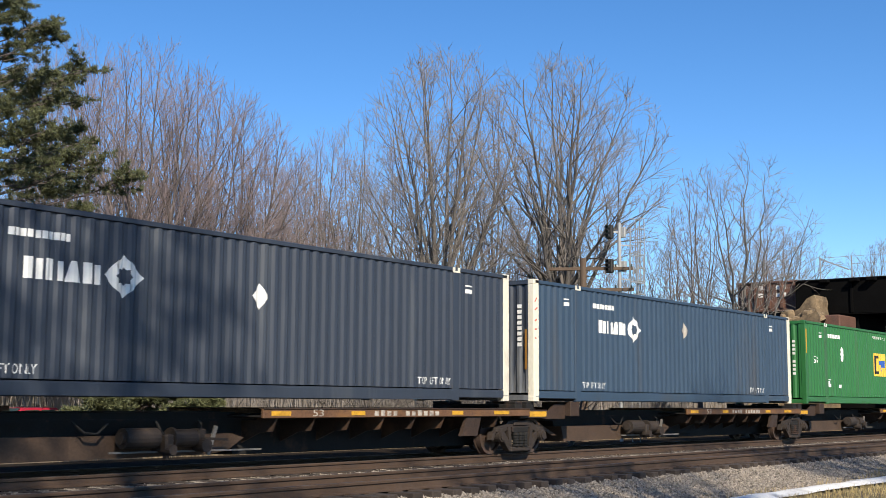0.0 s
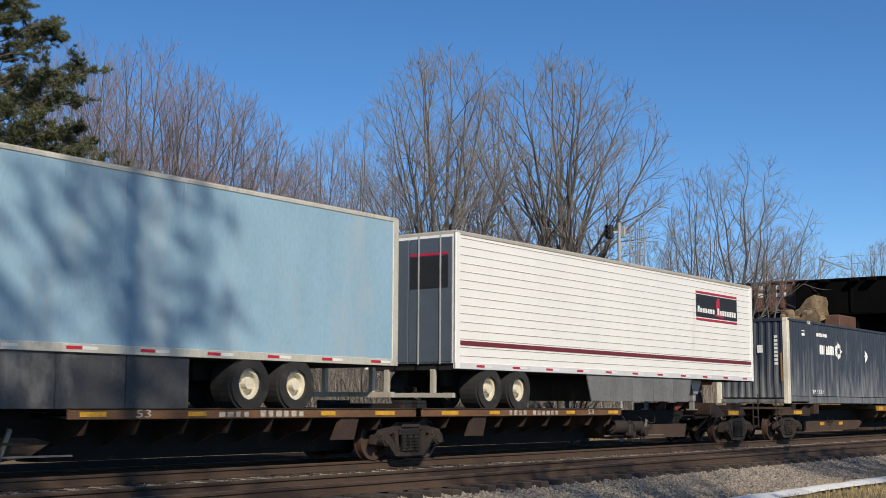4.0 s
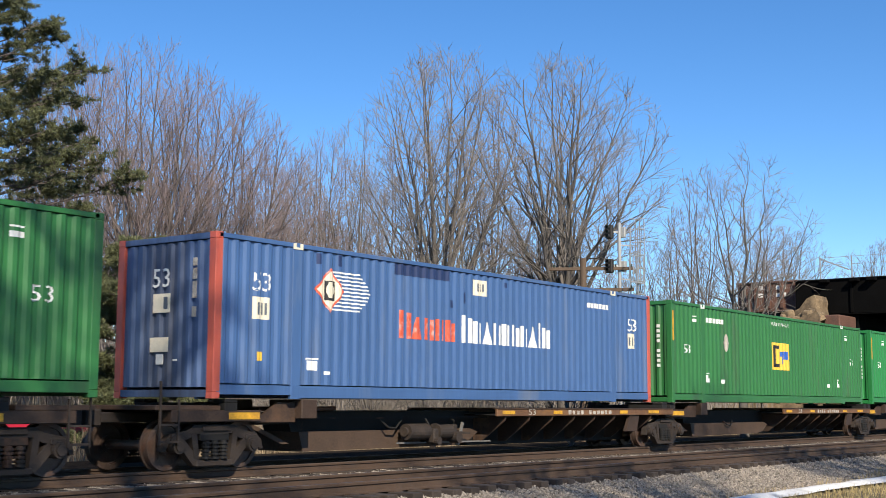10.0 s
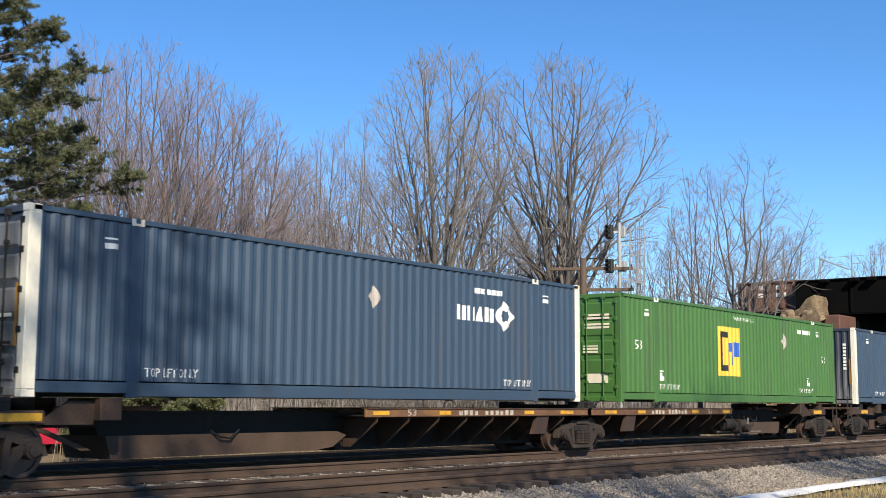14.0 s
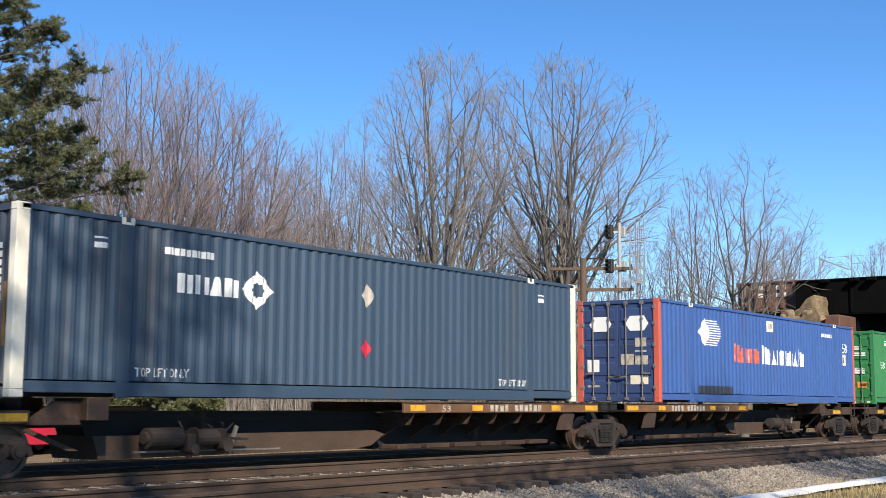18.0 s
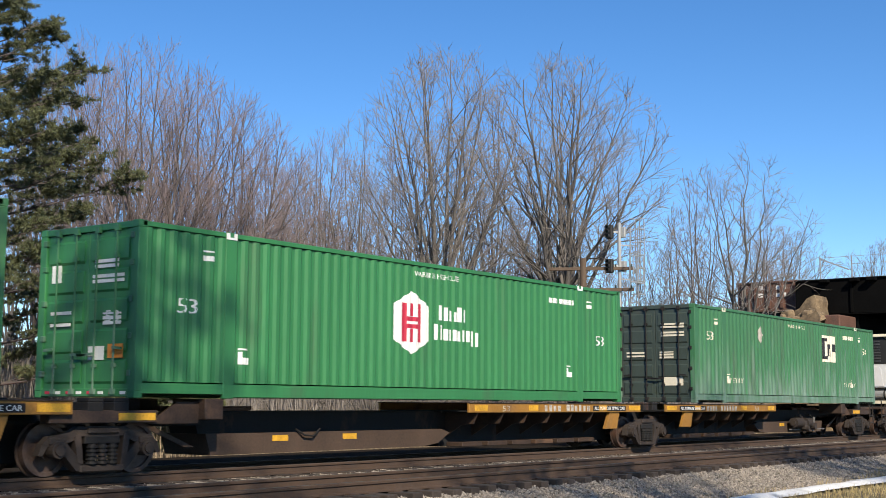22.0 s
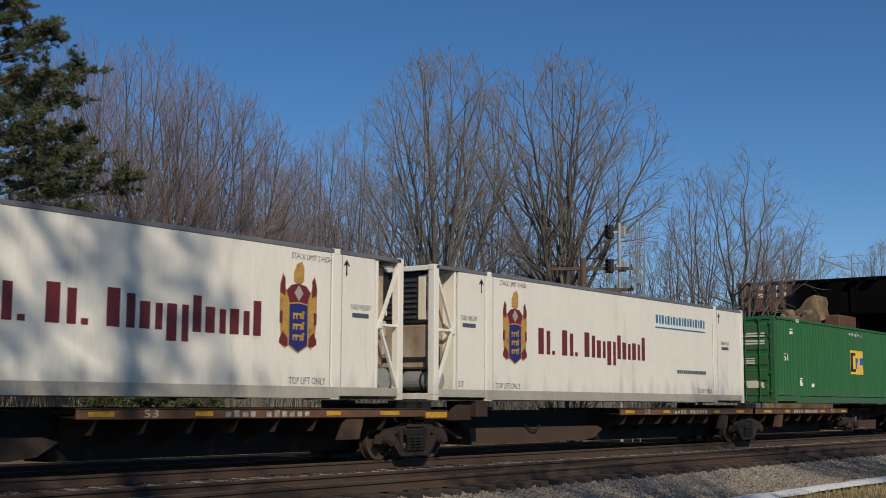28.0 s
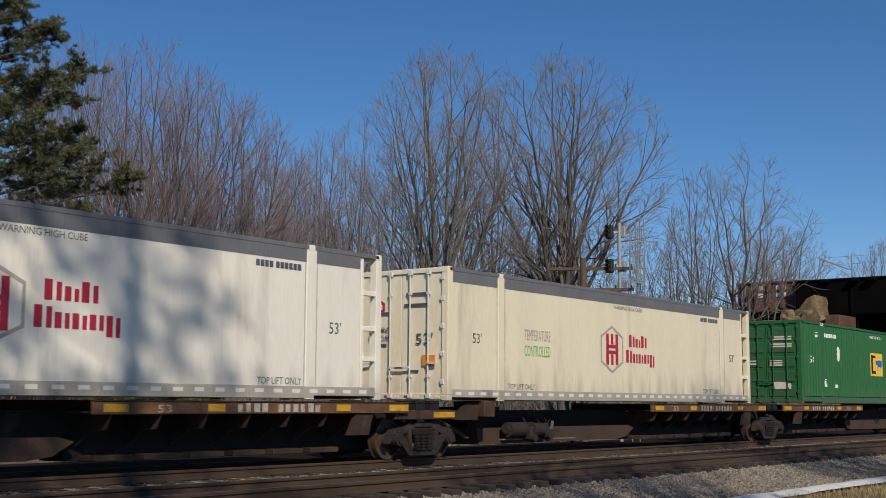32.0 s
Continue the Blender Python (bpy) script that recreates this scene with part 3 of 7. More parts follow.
def pine(seed, height, reach, bare, sprays, needles):
    """Trunk with boughs, and needle tufts at the ends of the sprays, of a white pine."""
    rnd = random.Random(seed)
    wood = Shape()
    spots, ways = [], []
    wood.tube([(0.1 * math.sin(z), 0.1 * math.cos(z * 0.7), z * height / 12) for z in range(13)], [height * 0.014 * (1.02 - z / 12.5) for z in range(13)], 8)
    z = bare
    while z < height * 0.985:
        f = (z - bare) / (height - bare)
        r = min(reach * (1 - f), reach * 0.55) * rnd.uniform(0.6, 1.15) + 0.3
        turn = rnd.uniform(0, 6.28)
        count = rnd.randint(4, 6)
        for k in range(count):
            if rnd.random() < 0.06:
                continue
            a = turn + math.tau * k / count + rnd.uniform(-0.35, 0.35)
            rr = r * rnd.uniform(0.55, 1.1)
            lift = rnd.uniform(0.12, 0.3)
            pts = [Vector((math.cos(a) * rr * s, math.sin(a) * rr * s, z + rr * (0.02 * s + lift * s * s) + rnd.gauss(0, 0.04))) for s in (0, 0.3, 0.6, 0.85, 1)]
            wood.tube([tuple(p) for p in pts], [0.05 * (1 - f) + 0.02, 0.04 * (1 - f) + 0.015, 0.025, 0.015, 0.008], 4)
            for j in range(max(3, int(sprays * rr / reach))):
                s = 0.22 + 0.78 * rnd.random() ** 0.7
                i = min(3, int(s * 4))
                q = pts[i].lerp(pts[i + 1], min(1.0, s * 4 - i))
                out = a + (1 if j % 2 else -1) * rnd.uniform(0.3, 1.1)
                size = rr * rnd.uniform(0.16, 0.34) * (1.25 - 0.6 * s) + 0.15
                d = Vector((math.cos(out), math.sin(out), rnd.uniform(0.05, 0.45)))
                tip = q + d * size
                wood.tube([tuple(q), tuple(q.lerp(tip, 0.5) + Vector((0, 0, 0.03))), tuple(tip)], [0.014, 0.01, 0.006], 3)
                for e in range(8):
                    w = Vector((d.x + rnd.gauss(0, 0.7), d.y + rnd.gauss(0, 0.7), d.z + rnd.uniform(0.0, 0.5))).normalized()
                    c = q.lerp(tip, rnd.uniform(0.45, 1.05)) + w * rnd.uniform(0.05, 0.28)
                    spots.append(tuple(c))
                    ways.append(tuple(w))
        z += rnd.uniform(0.4, 0.75) * (1 - 0.3 * f)
    rs = np.random.RandomState(seed)
    c, w = np.repeat(np.array(spots), needles, 0), np.repeat(np.array(ways), needles, 0)
    d = rs.normal(0, 0.75, c.shape) + w * 0.9
    d /= np.linalg.norm(d, axis=1)[:, None]
    side = np.cross(d, rs.normal(0, 1, c.shape))
    side *= 0.012 / np.linalg.norm(side, axis=1)[:, None]
    root = c + rs.normal(0, 0.025, c.shape)
    tip = root + d * rs.uniform(0.09, 0.17, (len(c), 1))
    me = bpy.data.meshes.new("crown")
    n = len(c)
    me.vertices.add(3 * n)
    me.vertices.foreach_set("co", np.stack([root - side, root + side, tip], 1).astype(np.float32).ravel())
    me.loops.add(3 * n)
    me.loops.foreach_set("vertex_index", np.arange(3 * n, dtype=np.int32))
    me.polygons.add(n)
    me.polygons.foreach_set("loop_start", np.arange(0, 3 * n, 3, dtype=np.int32))
    me.update(calc_edges=True)
    me.materials.append(None)
    return wood.mesh("trunk", True, False), me


FORMS = {
    "vase": (16.0, grow(11, 16.0, 3.7, 17, (11, 6, 4), 0.28, 0.05, 0.017, 0.0088, low=-0.35, rise=0.03, spread=(26, 48))),
    "broad": (16.0, grow(23, 16.0, 4.6, 17, (11, 6, 4), 0.36, 0.055, 0.018, 0.0088, low=-0.6, rise=0.025, spread=(26, 50))),
    "slim": (14.0, grow(31, 14.0, 2.0, 8, (8, 4, 3), 0.22, 0.05, 0.012, 0.0088, low=-0.1, rise=0.04)),
    "crook": (14.0, grow(83, 14.0, 3.8, 10, (8, 5, 3), 0.26, 0.10, 0.015, 0.0088, low=-0.2, rise=0.04, spread=(34, 64))),
    "fine": (15.0, grow(47, 15.0, 4.0, 16, (11, 6, 4), 0.24, 0.035, 0.016, 0.0078, -0.3, 0.035, (22, 42))),
    "plain": (14.0, grow(59, 14.0, 2.6, 10, (8, 5, 3), 0.18, 0.05, 0.013, 0.0088, -0.2, 0.04)),
    "low": (8.0, grow(67, 8.0, 2.3, 10, (7, 5, 3), 0.08, 0.06, 0.011, 0.0078, -0.2, 0.05)),
}


def bare_tree(form, x, y, z, tall, wide, turn, wood, label):
    full, meshes = FORMS[form]
    t = thing("bare_tree", label, "tree", pose(x, y, z), "bare trees behind the tracks")
    m = Matrix.Rotation(turn, 4, "Z") @ Matrix.Diagonal((wide, wide, tall / full, 1))
    part("trunk", meshes[0], bark_grey if wood == "grey" else bark_brown, t, m=m)
    part("crown", meshes[1], twig_grey if wood == "grey" else twig_plum, t, "fine leafless twigs", m=m)
    return t


TREES = [
    ("plain", 56.2, 45.1, 17.1, 1.00, 0.9, "plum", "bare tree with reddish-brown twigs"),
    ("plain", 47.2, 54.4, 20.0, 1.00, 1.1, "plum", "bare tree with reddish-brown twigs"),
    ("plain", 48.1, 48.0, 14.5, 1.00, 5.1, "plum", "bare tree with reddish-brown twigs"),
    ("plain", 51.3, 47.6, 15.0, 1.00, 1.9, "grey", "bare tree with grey-brown twigs"),
    ("vase", 40.1, 29.9, 16.3, 0.98, 4.9, "grey", "tall bare grey maple with many rising stems"),
    ("broad", 44.5, 26.8, 16.5, 1.05, 2.1, "grey", "tall bare grey tree with several spreading stems"),
    ("slim", 46.2, 31.6, 16.6, 0.90, 3.8, "grey", "slender bare grey tree"),
    ("fine", 37.9, 45.2, 18.8, 1.15, 5.1, "plum", "bare tree with fine reddish budding twigs"),
    ("fine", 41.7, 45.9, 18.4, 1.15, 4.0, "plum", "bare tree with reddish-brown twigs"),
    ("fine", 38.4, 51.2, 20.3, 1.05, 3.5, "plum", "bare tree with reddish-brown twigs"),
    ("fine", 44.7, 45.8, 17.2, 1.05, 1.1, "plum", "bare tree with reddish-brown twigs"),
    ("plain", 52.4, 52.3, 17.0, 0.90, 0.6, "plum", "bare tree with reddish-brown twigs"),
    ("plain", 55.3, 52.1, 17.4, 0.90, 3.5, "grey", "bare tree with grey-brown twigs"),
    ("fine", 56.5, 50.8, 18.5, 0.95, 5.3, "plum", "bare tree with reddish-brown twigs"),
    ("plain", 53.2, 45.5, 18.3, 0.90, 5.8, "grey", "bare tree with grey-brown twigs"),
    ("slim", 57.5, 55.7, 17.6, 0.90, 0.2, "plum", "bare tree with reddish-brown twigs"),
    ("crook", 52.4, 22.5, 13.4, 0.95, 5.9, "grey", "bare tree with a sparse crooked crown"),
    ("slim", 54.3, 25.4, 13.0, 0.85, 0.4, "plum", "bare tree with reddish-brown twigs"),
    ("slim", 57.6, 28.0, 12.0, 1.00, 2.4, "grey", "bare tree with grey-brown twigs"),
    ("plain", 79.5, 32.7, 15.5, 0.95, 5.5, "plum", "bare tree with reddish-brown twigs"),
    ("broad", 91.4, 35.5, 15.3, 0.85, 2.8, "grey", "bare tree beside the bridge"),
    ("broad", 101.1, 31.9, 15.1, 0.80, 4.7, "grey", "bare tree beyond the bridge"),
    ("low", 58.8, 29.9, 10.3, 1.00, 1.8, "grey", "bare tree with grey-brown twigs"),
    ("low", 72.2, 38.8, 14.2, 1.40, 1.7, "grey", "bare tree with grey-brown twigs"),
    ("low", 67.2, 43.4, 15.5, 1.40, 5.0, "plum", "bare tree with reddish-brown twigs"),
    ("low", 74.4, 43.1, 14.7, 1.40, 1.2, "grey", "bare tree with grey-brown twigs"),
    ("plain", 43.4, 54.9, 20.0, 1.00, 1.8, "plum", "bare tree with reddish-brown twigs"),
    ("slim", 41.8, 58.7, 20.6, 1.00, 1.6, "plum", "bare tree with reddish-brown twigs"),
    ("slim", 34.0, 49.5, 16.6, 1.00, 6.0, "grey", "bare tree with grey-brown twigs"),
    ("low", 51.8, 47.1, 13.7, 1.30, 3.3, "plum", "bare tree with reddish-brown twigs"),
    ("low", 54.9, 46.5, 14.4, 1.30, 5.2, "grey", "bare tree with grey-brown twigs"),
    ("low", 51.3, 50.5, 13.7, 1.30, 2.6, "plum", "bare tree with reddish-brown twigs"),
    ("low", 40.7, 50.9, 9.8, 1.20, 4.1, "plum", "bare tree with reddish-brown twigs"),
    ("low", 39.5, 45.9, 9.9, 1.18, 4.1, "plum", "bare tree with reddish-brown twigs"),
    ("low", 40.6, 45.8, 9.5, 1.40, 1.8, "grey", "bare tree with grey-brown twigs"),
    ("low", 45.4, 47.4, 11.1, 1.34, 4.4, "grey", "bare tree with grey-brown twigs"),
    ("low", 40.2, 39.4, 10.1, 1.32, 3.1, "plum", "bare tree with reddish-brown twigs"),
    ("low", 47.3, 44.2, 9.9, 1.31, 0.7, "plum", "bare tree with reddish-brown twigs"),
    ("low", 45.2, 39.6, 10.0, 1.37, 2.0, "plum", "bare tree with reddish-brown twigs"),
    ("low", 47.0, 38.9, 9.5, 1.47, 2.2, "grey", "bare tree with grey-brown twigs"),
    ("low", 51.7, 41.5, 10.1, 1.15, 5.0, "plum", "bare tree with reddish-brown twigs"),
    ("low", 49.9, 36.8, 9.5, 1.49, 1.6, "grey", "bare tree with grey-brown twigs"),
    ("low", 54.2, 38.6, 10.9, 1.44, 1.6, "plum", "bare tree with reddish-brown twigs"),
    ("low", 49.1, 32.6, 10.6, 1.42, 4.6, "plum", "bare tree with reddish-brown twigs"),
    ("low", 56.5, 35.2, 11.3, 1.41, 6.1, "plum", "bare tree with reddish-brown twigs"),
    ("low", 49.2, 29.4, 9.6, 1.17, 6.1, "plum", "bare tree with reddish-brown twigs"),
    ("low", 29.0, 35.4, 5.1, 0.99, 2.7, "grey", "low bare thicket tree"),
    ("low", 31.1, 34.7, 5.4, 1.09, 6.1, "grey", "low bare thicket tree"),
    ("low", 28.9, 30.6, 5.5, 0.96, 1.4, "grey", "low bare thicket tree"),
    ("low", 32.7, 31.3, 5.5, 1.00, 2.5, "grey", "low bare thicket tree"),
    ("low", 36.8, 32.8, 6.1, 1.10, 0.2, "grey", "low bare thicket tree"),
    ("low", 34.6, 28.8, 5.2, 1.16, 6.0, "grey", "low bare thicket tree"),
    ("low", 36.7, 27.9, 5.0, 0.94, 2.8, "grey", "low bare thicket tree"),
    ("low", 40.5, 28.6, 6.4, 1.04, 3.2, "grey", "low bare thicket tree"),
    ("low", 41.3, 27.3, 5.8, 1.02, 2.7, "grey", "low bare thicket tree"),
    ("low", 36.1, 21.5, 5.4, 1.06, 5.2, "grey", "low bare thicket tree"),
]
for row in TREES:
    bare_tree(row[0], row[1], row[2], -0.5, row[3], row[4], row[5], row[6], row[7])

# ---------------- the train: containers
CL, CH, CW = 16.154, 2.896, 2.591
LIFT = (2.07, 14.08)
PITCH_X, DEEP = 0.2755, 0.037


def wave(x):
    """Depth of the corrugated side at x, inwards from the crest."""
    f = (x - 0.2) / PITCH_X % 1.0
    if f < 0.28:
        return 0.0
    if f < 0.5:
        return DEEP * (f - 0.28) / 0.22
    if f < 0.78:
        return DEEP
    return DEEP * (1 - (f - 0.78) / 0.22)


def breaks(x0, x1):
    xs = {x0, x1}
    k = math.floor((x0 - 0.2) / PITCH_X) - 1
    while 0.2 + k * PITCH_X < x1:
        for f in (0.0, 0.28, 0.5, 0.78):
            q = 0.2 + (k + f) * PITCH_X
            if x0 < q < x1:
                xs.add(q)
        k += 1
    return sorted(xs)


def side_y(x, ribbed):
    """The outer face of the near side, in the container's space."""
    if not ribbed:
        return -CW / 2 + 0.012
    if x < 0.2 or x > CL - 0.2 or min(abs(x - a) for a in LIFT) < 0.13:
        return -CW / 2 + 0.004
    return -CW / 2 + 0.010 + wave(x)


class Decal(Shape):
    """Paint on the near side of a container that follows its corrugation. x from the left end, z from the floor."""

    def __init__(self, ribbed=True, lift=0.004):
        self.v, self.f, self.cuts = [], [], []
        self.ribbed, self.lift = ribbed, lift

    def strip(self, x0, x1, low, high):
        xs = breaks(x0, x1) if self.ribbed else [x0, x1]
        b = len(self.v)
        for x in xs:
            y = side_y(x, self.ribbed) - self.lift
            self.v += [(x - CL / 2, y, low(x)), (x - CL / 2, y, high(x))]
        self.f += [(b + 2 * i, b + 2 * i + 2, b + 2 * i + 3, b + 2 * i + 1) for i in range(len(xs) - 1)]
        return self

    def rect(self, x0, x1, z0, z1):
        return self.strip(x0, x1, lambda x: z0, lambda x: z1)

    def poly(self, tops, lows):
        """A form between two lines of (x, z) over the same span."""
        for i in range(len(tops) - 1):
            (a, za), (b, zb) = tops[i], tops[i + 1]
            (_, wa), (_, wb) = lows[i], lows[i + 1]
            self.strip(a, b, lambda x: wa + (wb - wa) * (x - a) / (b - a), lambda x: za + (zb - za) * (x - a) / (b - a))
        return self

    def lozenge(self, x, z, rx, rz):
        return self.poly([(x - rx, z), (x, z + rz), (x + rx, z)], [(x - rx, z), (x, z - rz), (x + rx, z)])

    def bars(self, x0, x1, z0, z1, words, seed=1, low=1.0, slit=True, plan=""):
        """A row of plain bars in place of a written mark, a thick and a thin one for each place: words gives the number of places in each group, plan their kinds (T tall, x low, i narrow, d hanging, A pointed)."""
        rnd = random.Random(seed)
        kinds = list(plan) if plan else ["T" if k == 0 or low == 1.0 else "x" for n in words for k in range(n)]
        sizes = {"T": 1.15 if plan else 1.0, "x": 1.0, "d": 1.0, "i": 0.5, ".": 0.4, "A": 1.05}
        w = (x1 - x0) / (sum(sizes[k] for k in kinds) + 0.45 * (len(words) - 1))
        x, k = x0, 0
        for n in words:
            for _ in range(n):
                kind = kinds[k]
                k += 1
                self.cuts.append((len(self.v), len(self.f)))
                full = z1 - z0
                top = z1 if kind in "Ti" else z0 + full * (low if kind != "." else 0.16)
                foot = z0 - full * 0.28 if kind == "d" else z0
                a, b = x + 0.08 * w, x + sizes[kind] * w - 0.08 * w
                if slit and w > 0.12 and kind not in "i.":
                    if kind == "A":
                        q = (b - a) * 0.36
                        self.poly([(a, foot + 0.02), (a + q, top), (b - q, top), (b, foot + 0.02)], [(a, foot), (a + q, foot), (b - q, foot), (b, foot)])
                    else:
                        cut, half = (b - a) * 0.46, (top - foot) * rnd.uniform(0.0, 0.16)
                        self.rect(a, a + cut, foot, top).rect(b - cut * 0.68, b, foot, top - half)
                else:
                    self.rect(a, b, foot, top)
                x += sizes[kind] * w
            x += 0.45 * w
        return self

    def words(self, body, x, z, size, width=None):
        me = lettering(body, size, width)
        b = len(self.v)
        for v in me.vertices:
            xx = x + v.co.x
            self.v.append((xx - CL / 2, side_y(xx, self.ribbed) - self.lift - 0.001, z + v.co.z))
        self.f += [tuple(b + i for i in p.vertices) for p in me.polygons if p.normal.y < -0.5]
        return self


SHARED = {}


def shared(key, make, smooth=False):
    if key not in SHARED:
        SHARED[key] = make().mesh(key if isinstance(key, str) else key[0], smooth)
    return SHARED[key]


def ribbed_panel():
    s = Shape()
    for a, b in ((0.15, LIFT[0] - 0.12), (LIFT[0] + 0.12, LIFT[1] - 0.12), (LIFT[1] + 0.12, CL - 0.15)):
        o = len(s.v)
        xs = breaks(a, b)
        for x in xs:
            y = -CW / 2 + 0.010 + wave(x)
            s.v += [(x - CL / 2, y, 0.268), (x - CL / 2, y, 2.79), (x - CL / 2, -CW / 2 + 0.07, 2.79), (x - CL / 2, -CW / 2 + 0.07, 0.268)]
        for i in range(len(xs) - 1):
            for k in range(4):
                q = o + 4 * i
                s.f.append((q + k, q + 4 + k, q + 4 + (k + 1) % 4, q + (k + 1) % 4))
        s.f += [(o, o + 1, o + 2, o + 3), (len(s.v) - 1, len(s.v) - 2, len(s.v) - 3, len(s.v) - 4)]
    return s


def ribbed_end():
    s = Shape()
    n = 9
    for i in range(n):
        y = -CW / 2 + 0.16 + i * 0.2535
        for dy, dx in ((0.0, 0.0), (0.075, 0.0), (0.125, 0.045), (0.2, 0.045)):
            s.v += [(-CL / 2 + 0.02 + dx, y + dy, 0.2), (-CL / 2 + 0.02 + dx, y + dy, 2.76)]
    m = len(s.v) // 2
    s.f = [(2 * i, 2 * i + 1, 2 * i + 3, 2 * i + 2) for i in range(m - 1)]
    s.box(-CL / 2 + 0.07, -CL / 2 + 0.1, -1.14, 1.14, 0.2, 2.76)
    return s


def door_leaf(side):
    """Half of the doors at the left end, with its raised panels."""
    y0, y1 = (-1.14, -0.008) if side < 0 else (0.008, 1.14)
    x = -CL / 2
    return Shape().box(x + 0.045, x + 0.09, y0, y1, 0.13, 2.77, 0.006)


def door_field(side):
    """One raised panel of a door leaf."""
    y0, y1 = (-1.04, -0.108) if side < 0 else (0.108, 1.04)
    x = -CL / 2
    return Shape().prism([(x + 0.05, 0.0), (x + 0.02, 0.05), (x + 0.02, 0.37), (x + 0.05, 0.42)], 1, y0, y1)


def end_doors(box, colour, marks, rods, end_label="", plate=decal_white, flat=False):
    """Two door leaves at the left end with lock rods, hinges and notices."""
    x = -CL / 2
    for side in (-1, 1):
        leaf = part("door", shared(("door", side), lambda: door_leaf(side)), colour, box)
        for k in range(0 if flat else 5):
            part("door_panel", shared(("door_panel", side), lambda: door_field(side)), colour, leaf, m=pose(0, 0, 0.22 + k * 0.505))
        for k, yr in enumerate((0.28, 0.78)):
            y = side * yr
            part("lock_rod", shared(("lock_rod", y), lambda: Shape().disc((x - 0.02, y, 0), 2, 0.018, 0.06, 2.84, 8).box(x - 0.035, x + 0.02, y - 0.04, y + 0.04, 0.5, 0.56).box(x - 0.035, x + 0.02, y - 0.04, y + 0.04, 2.3, 2.36).box(x - 0.04, x + 0.03, y - 0.05, y + 0.05, 0.06, 0.15).box(x - 0.04, x + 0.03, y - 0.05, y + 0.05, 2.74, 2.84)), rods, leaf)
            part("handle", shared(("handle", y), lambda: Shape().bar((x - 0.05, y, 0.72 + 0.1 * k), (x - 0.05, y - side * 0.4 * (1 if k == 0 else -0.6), 0.70 + 0.1 * k), 0.03, 0.045)), rods, leaf)
        for z in (0.35, 0.95, 1.55, 2.15, 2.6):
            y = side * 1.15
            part("hinge", shared(("hinge", side, z), lambda: Shape().box(x - 0.012, x + 0.05, y - 0.05, y + 0.05, z, z + 0.1, 0.008)), rods, leaf)
    for y0, y1, z0, z1 in marks:
        lines = Shape()
        z = z0
        while z < z1 - 0.02:
            lines.box(x + 0.008, x + 0.018, -y1, -y0, z, min(z1, z + (0.055 if z1 - z0 < 0.22 else 0.3)))
            z += 0.085 if z1 - z0 < 0.22 else 0.4
        part("door_notice", lines, plate, box, end_label)


def corner_post_mesh():
    s = Shape().box(-0.085, 0.085, -0.085, 0.085, 0.118, 2.778, 0.01)
    return s.box(-0.089, 0.089, -0.081, 0.081, 0, 0.118, 0.008).box(-0.089, 0.089, -0.081, 0.081, 2.778, 2.896, 0.008)


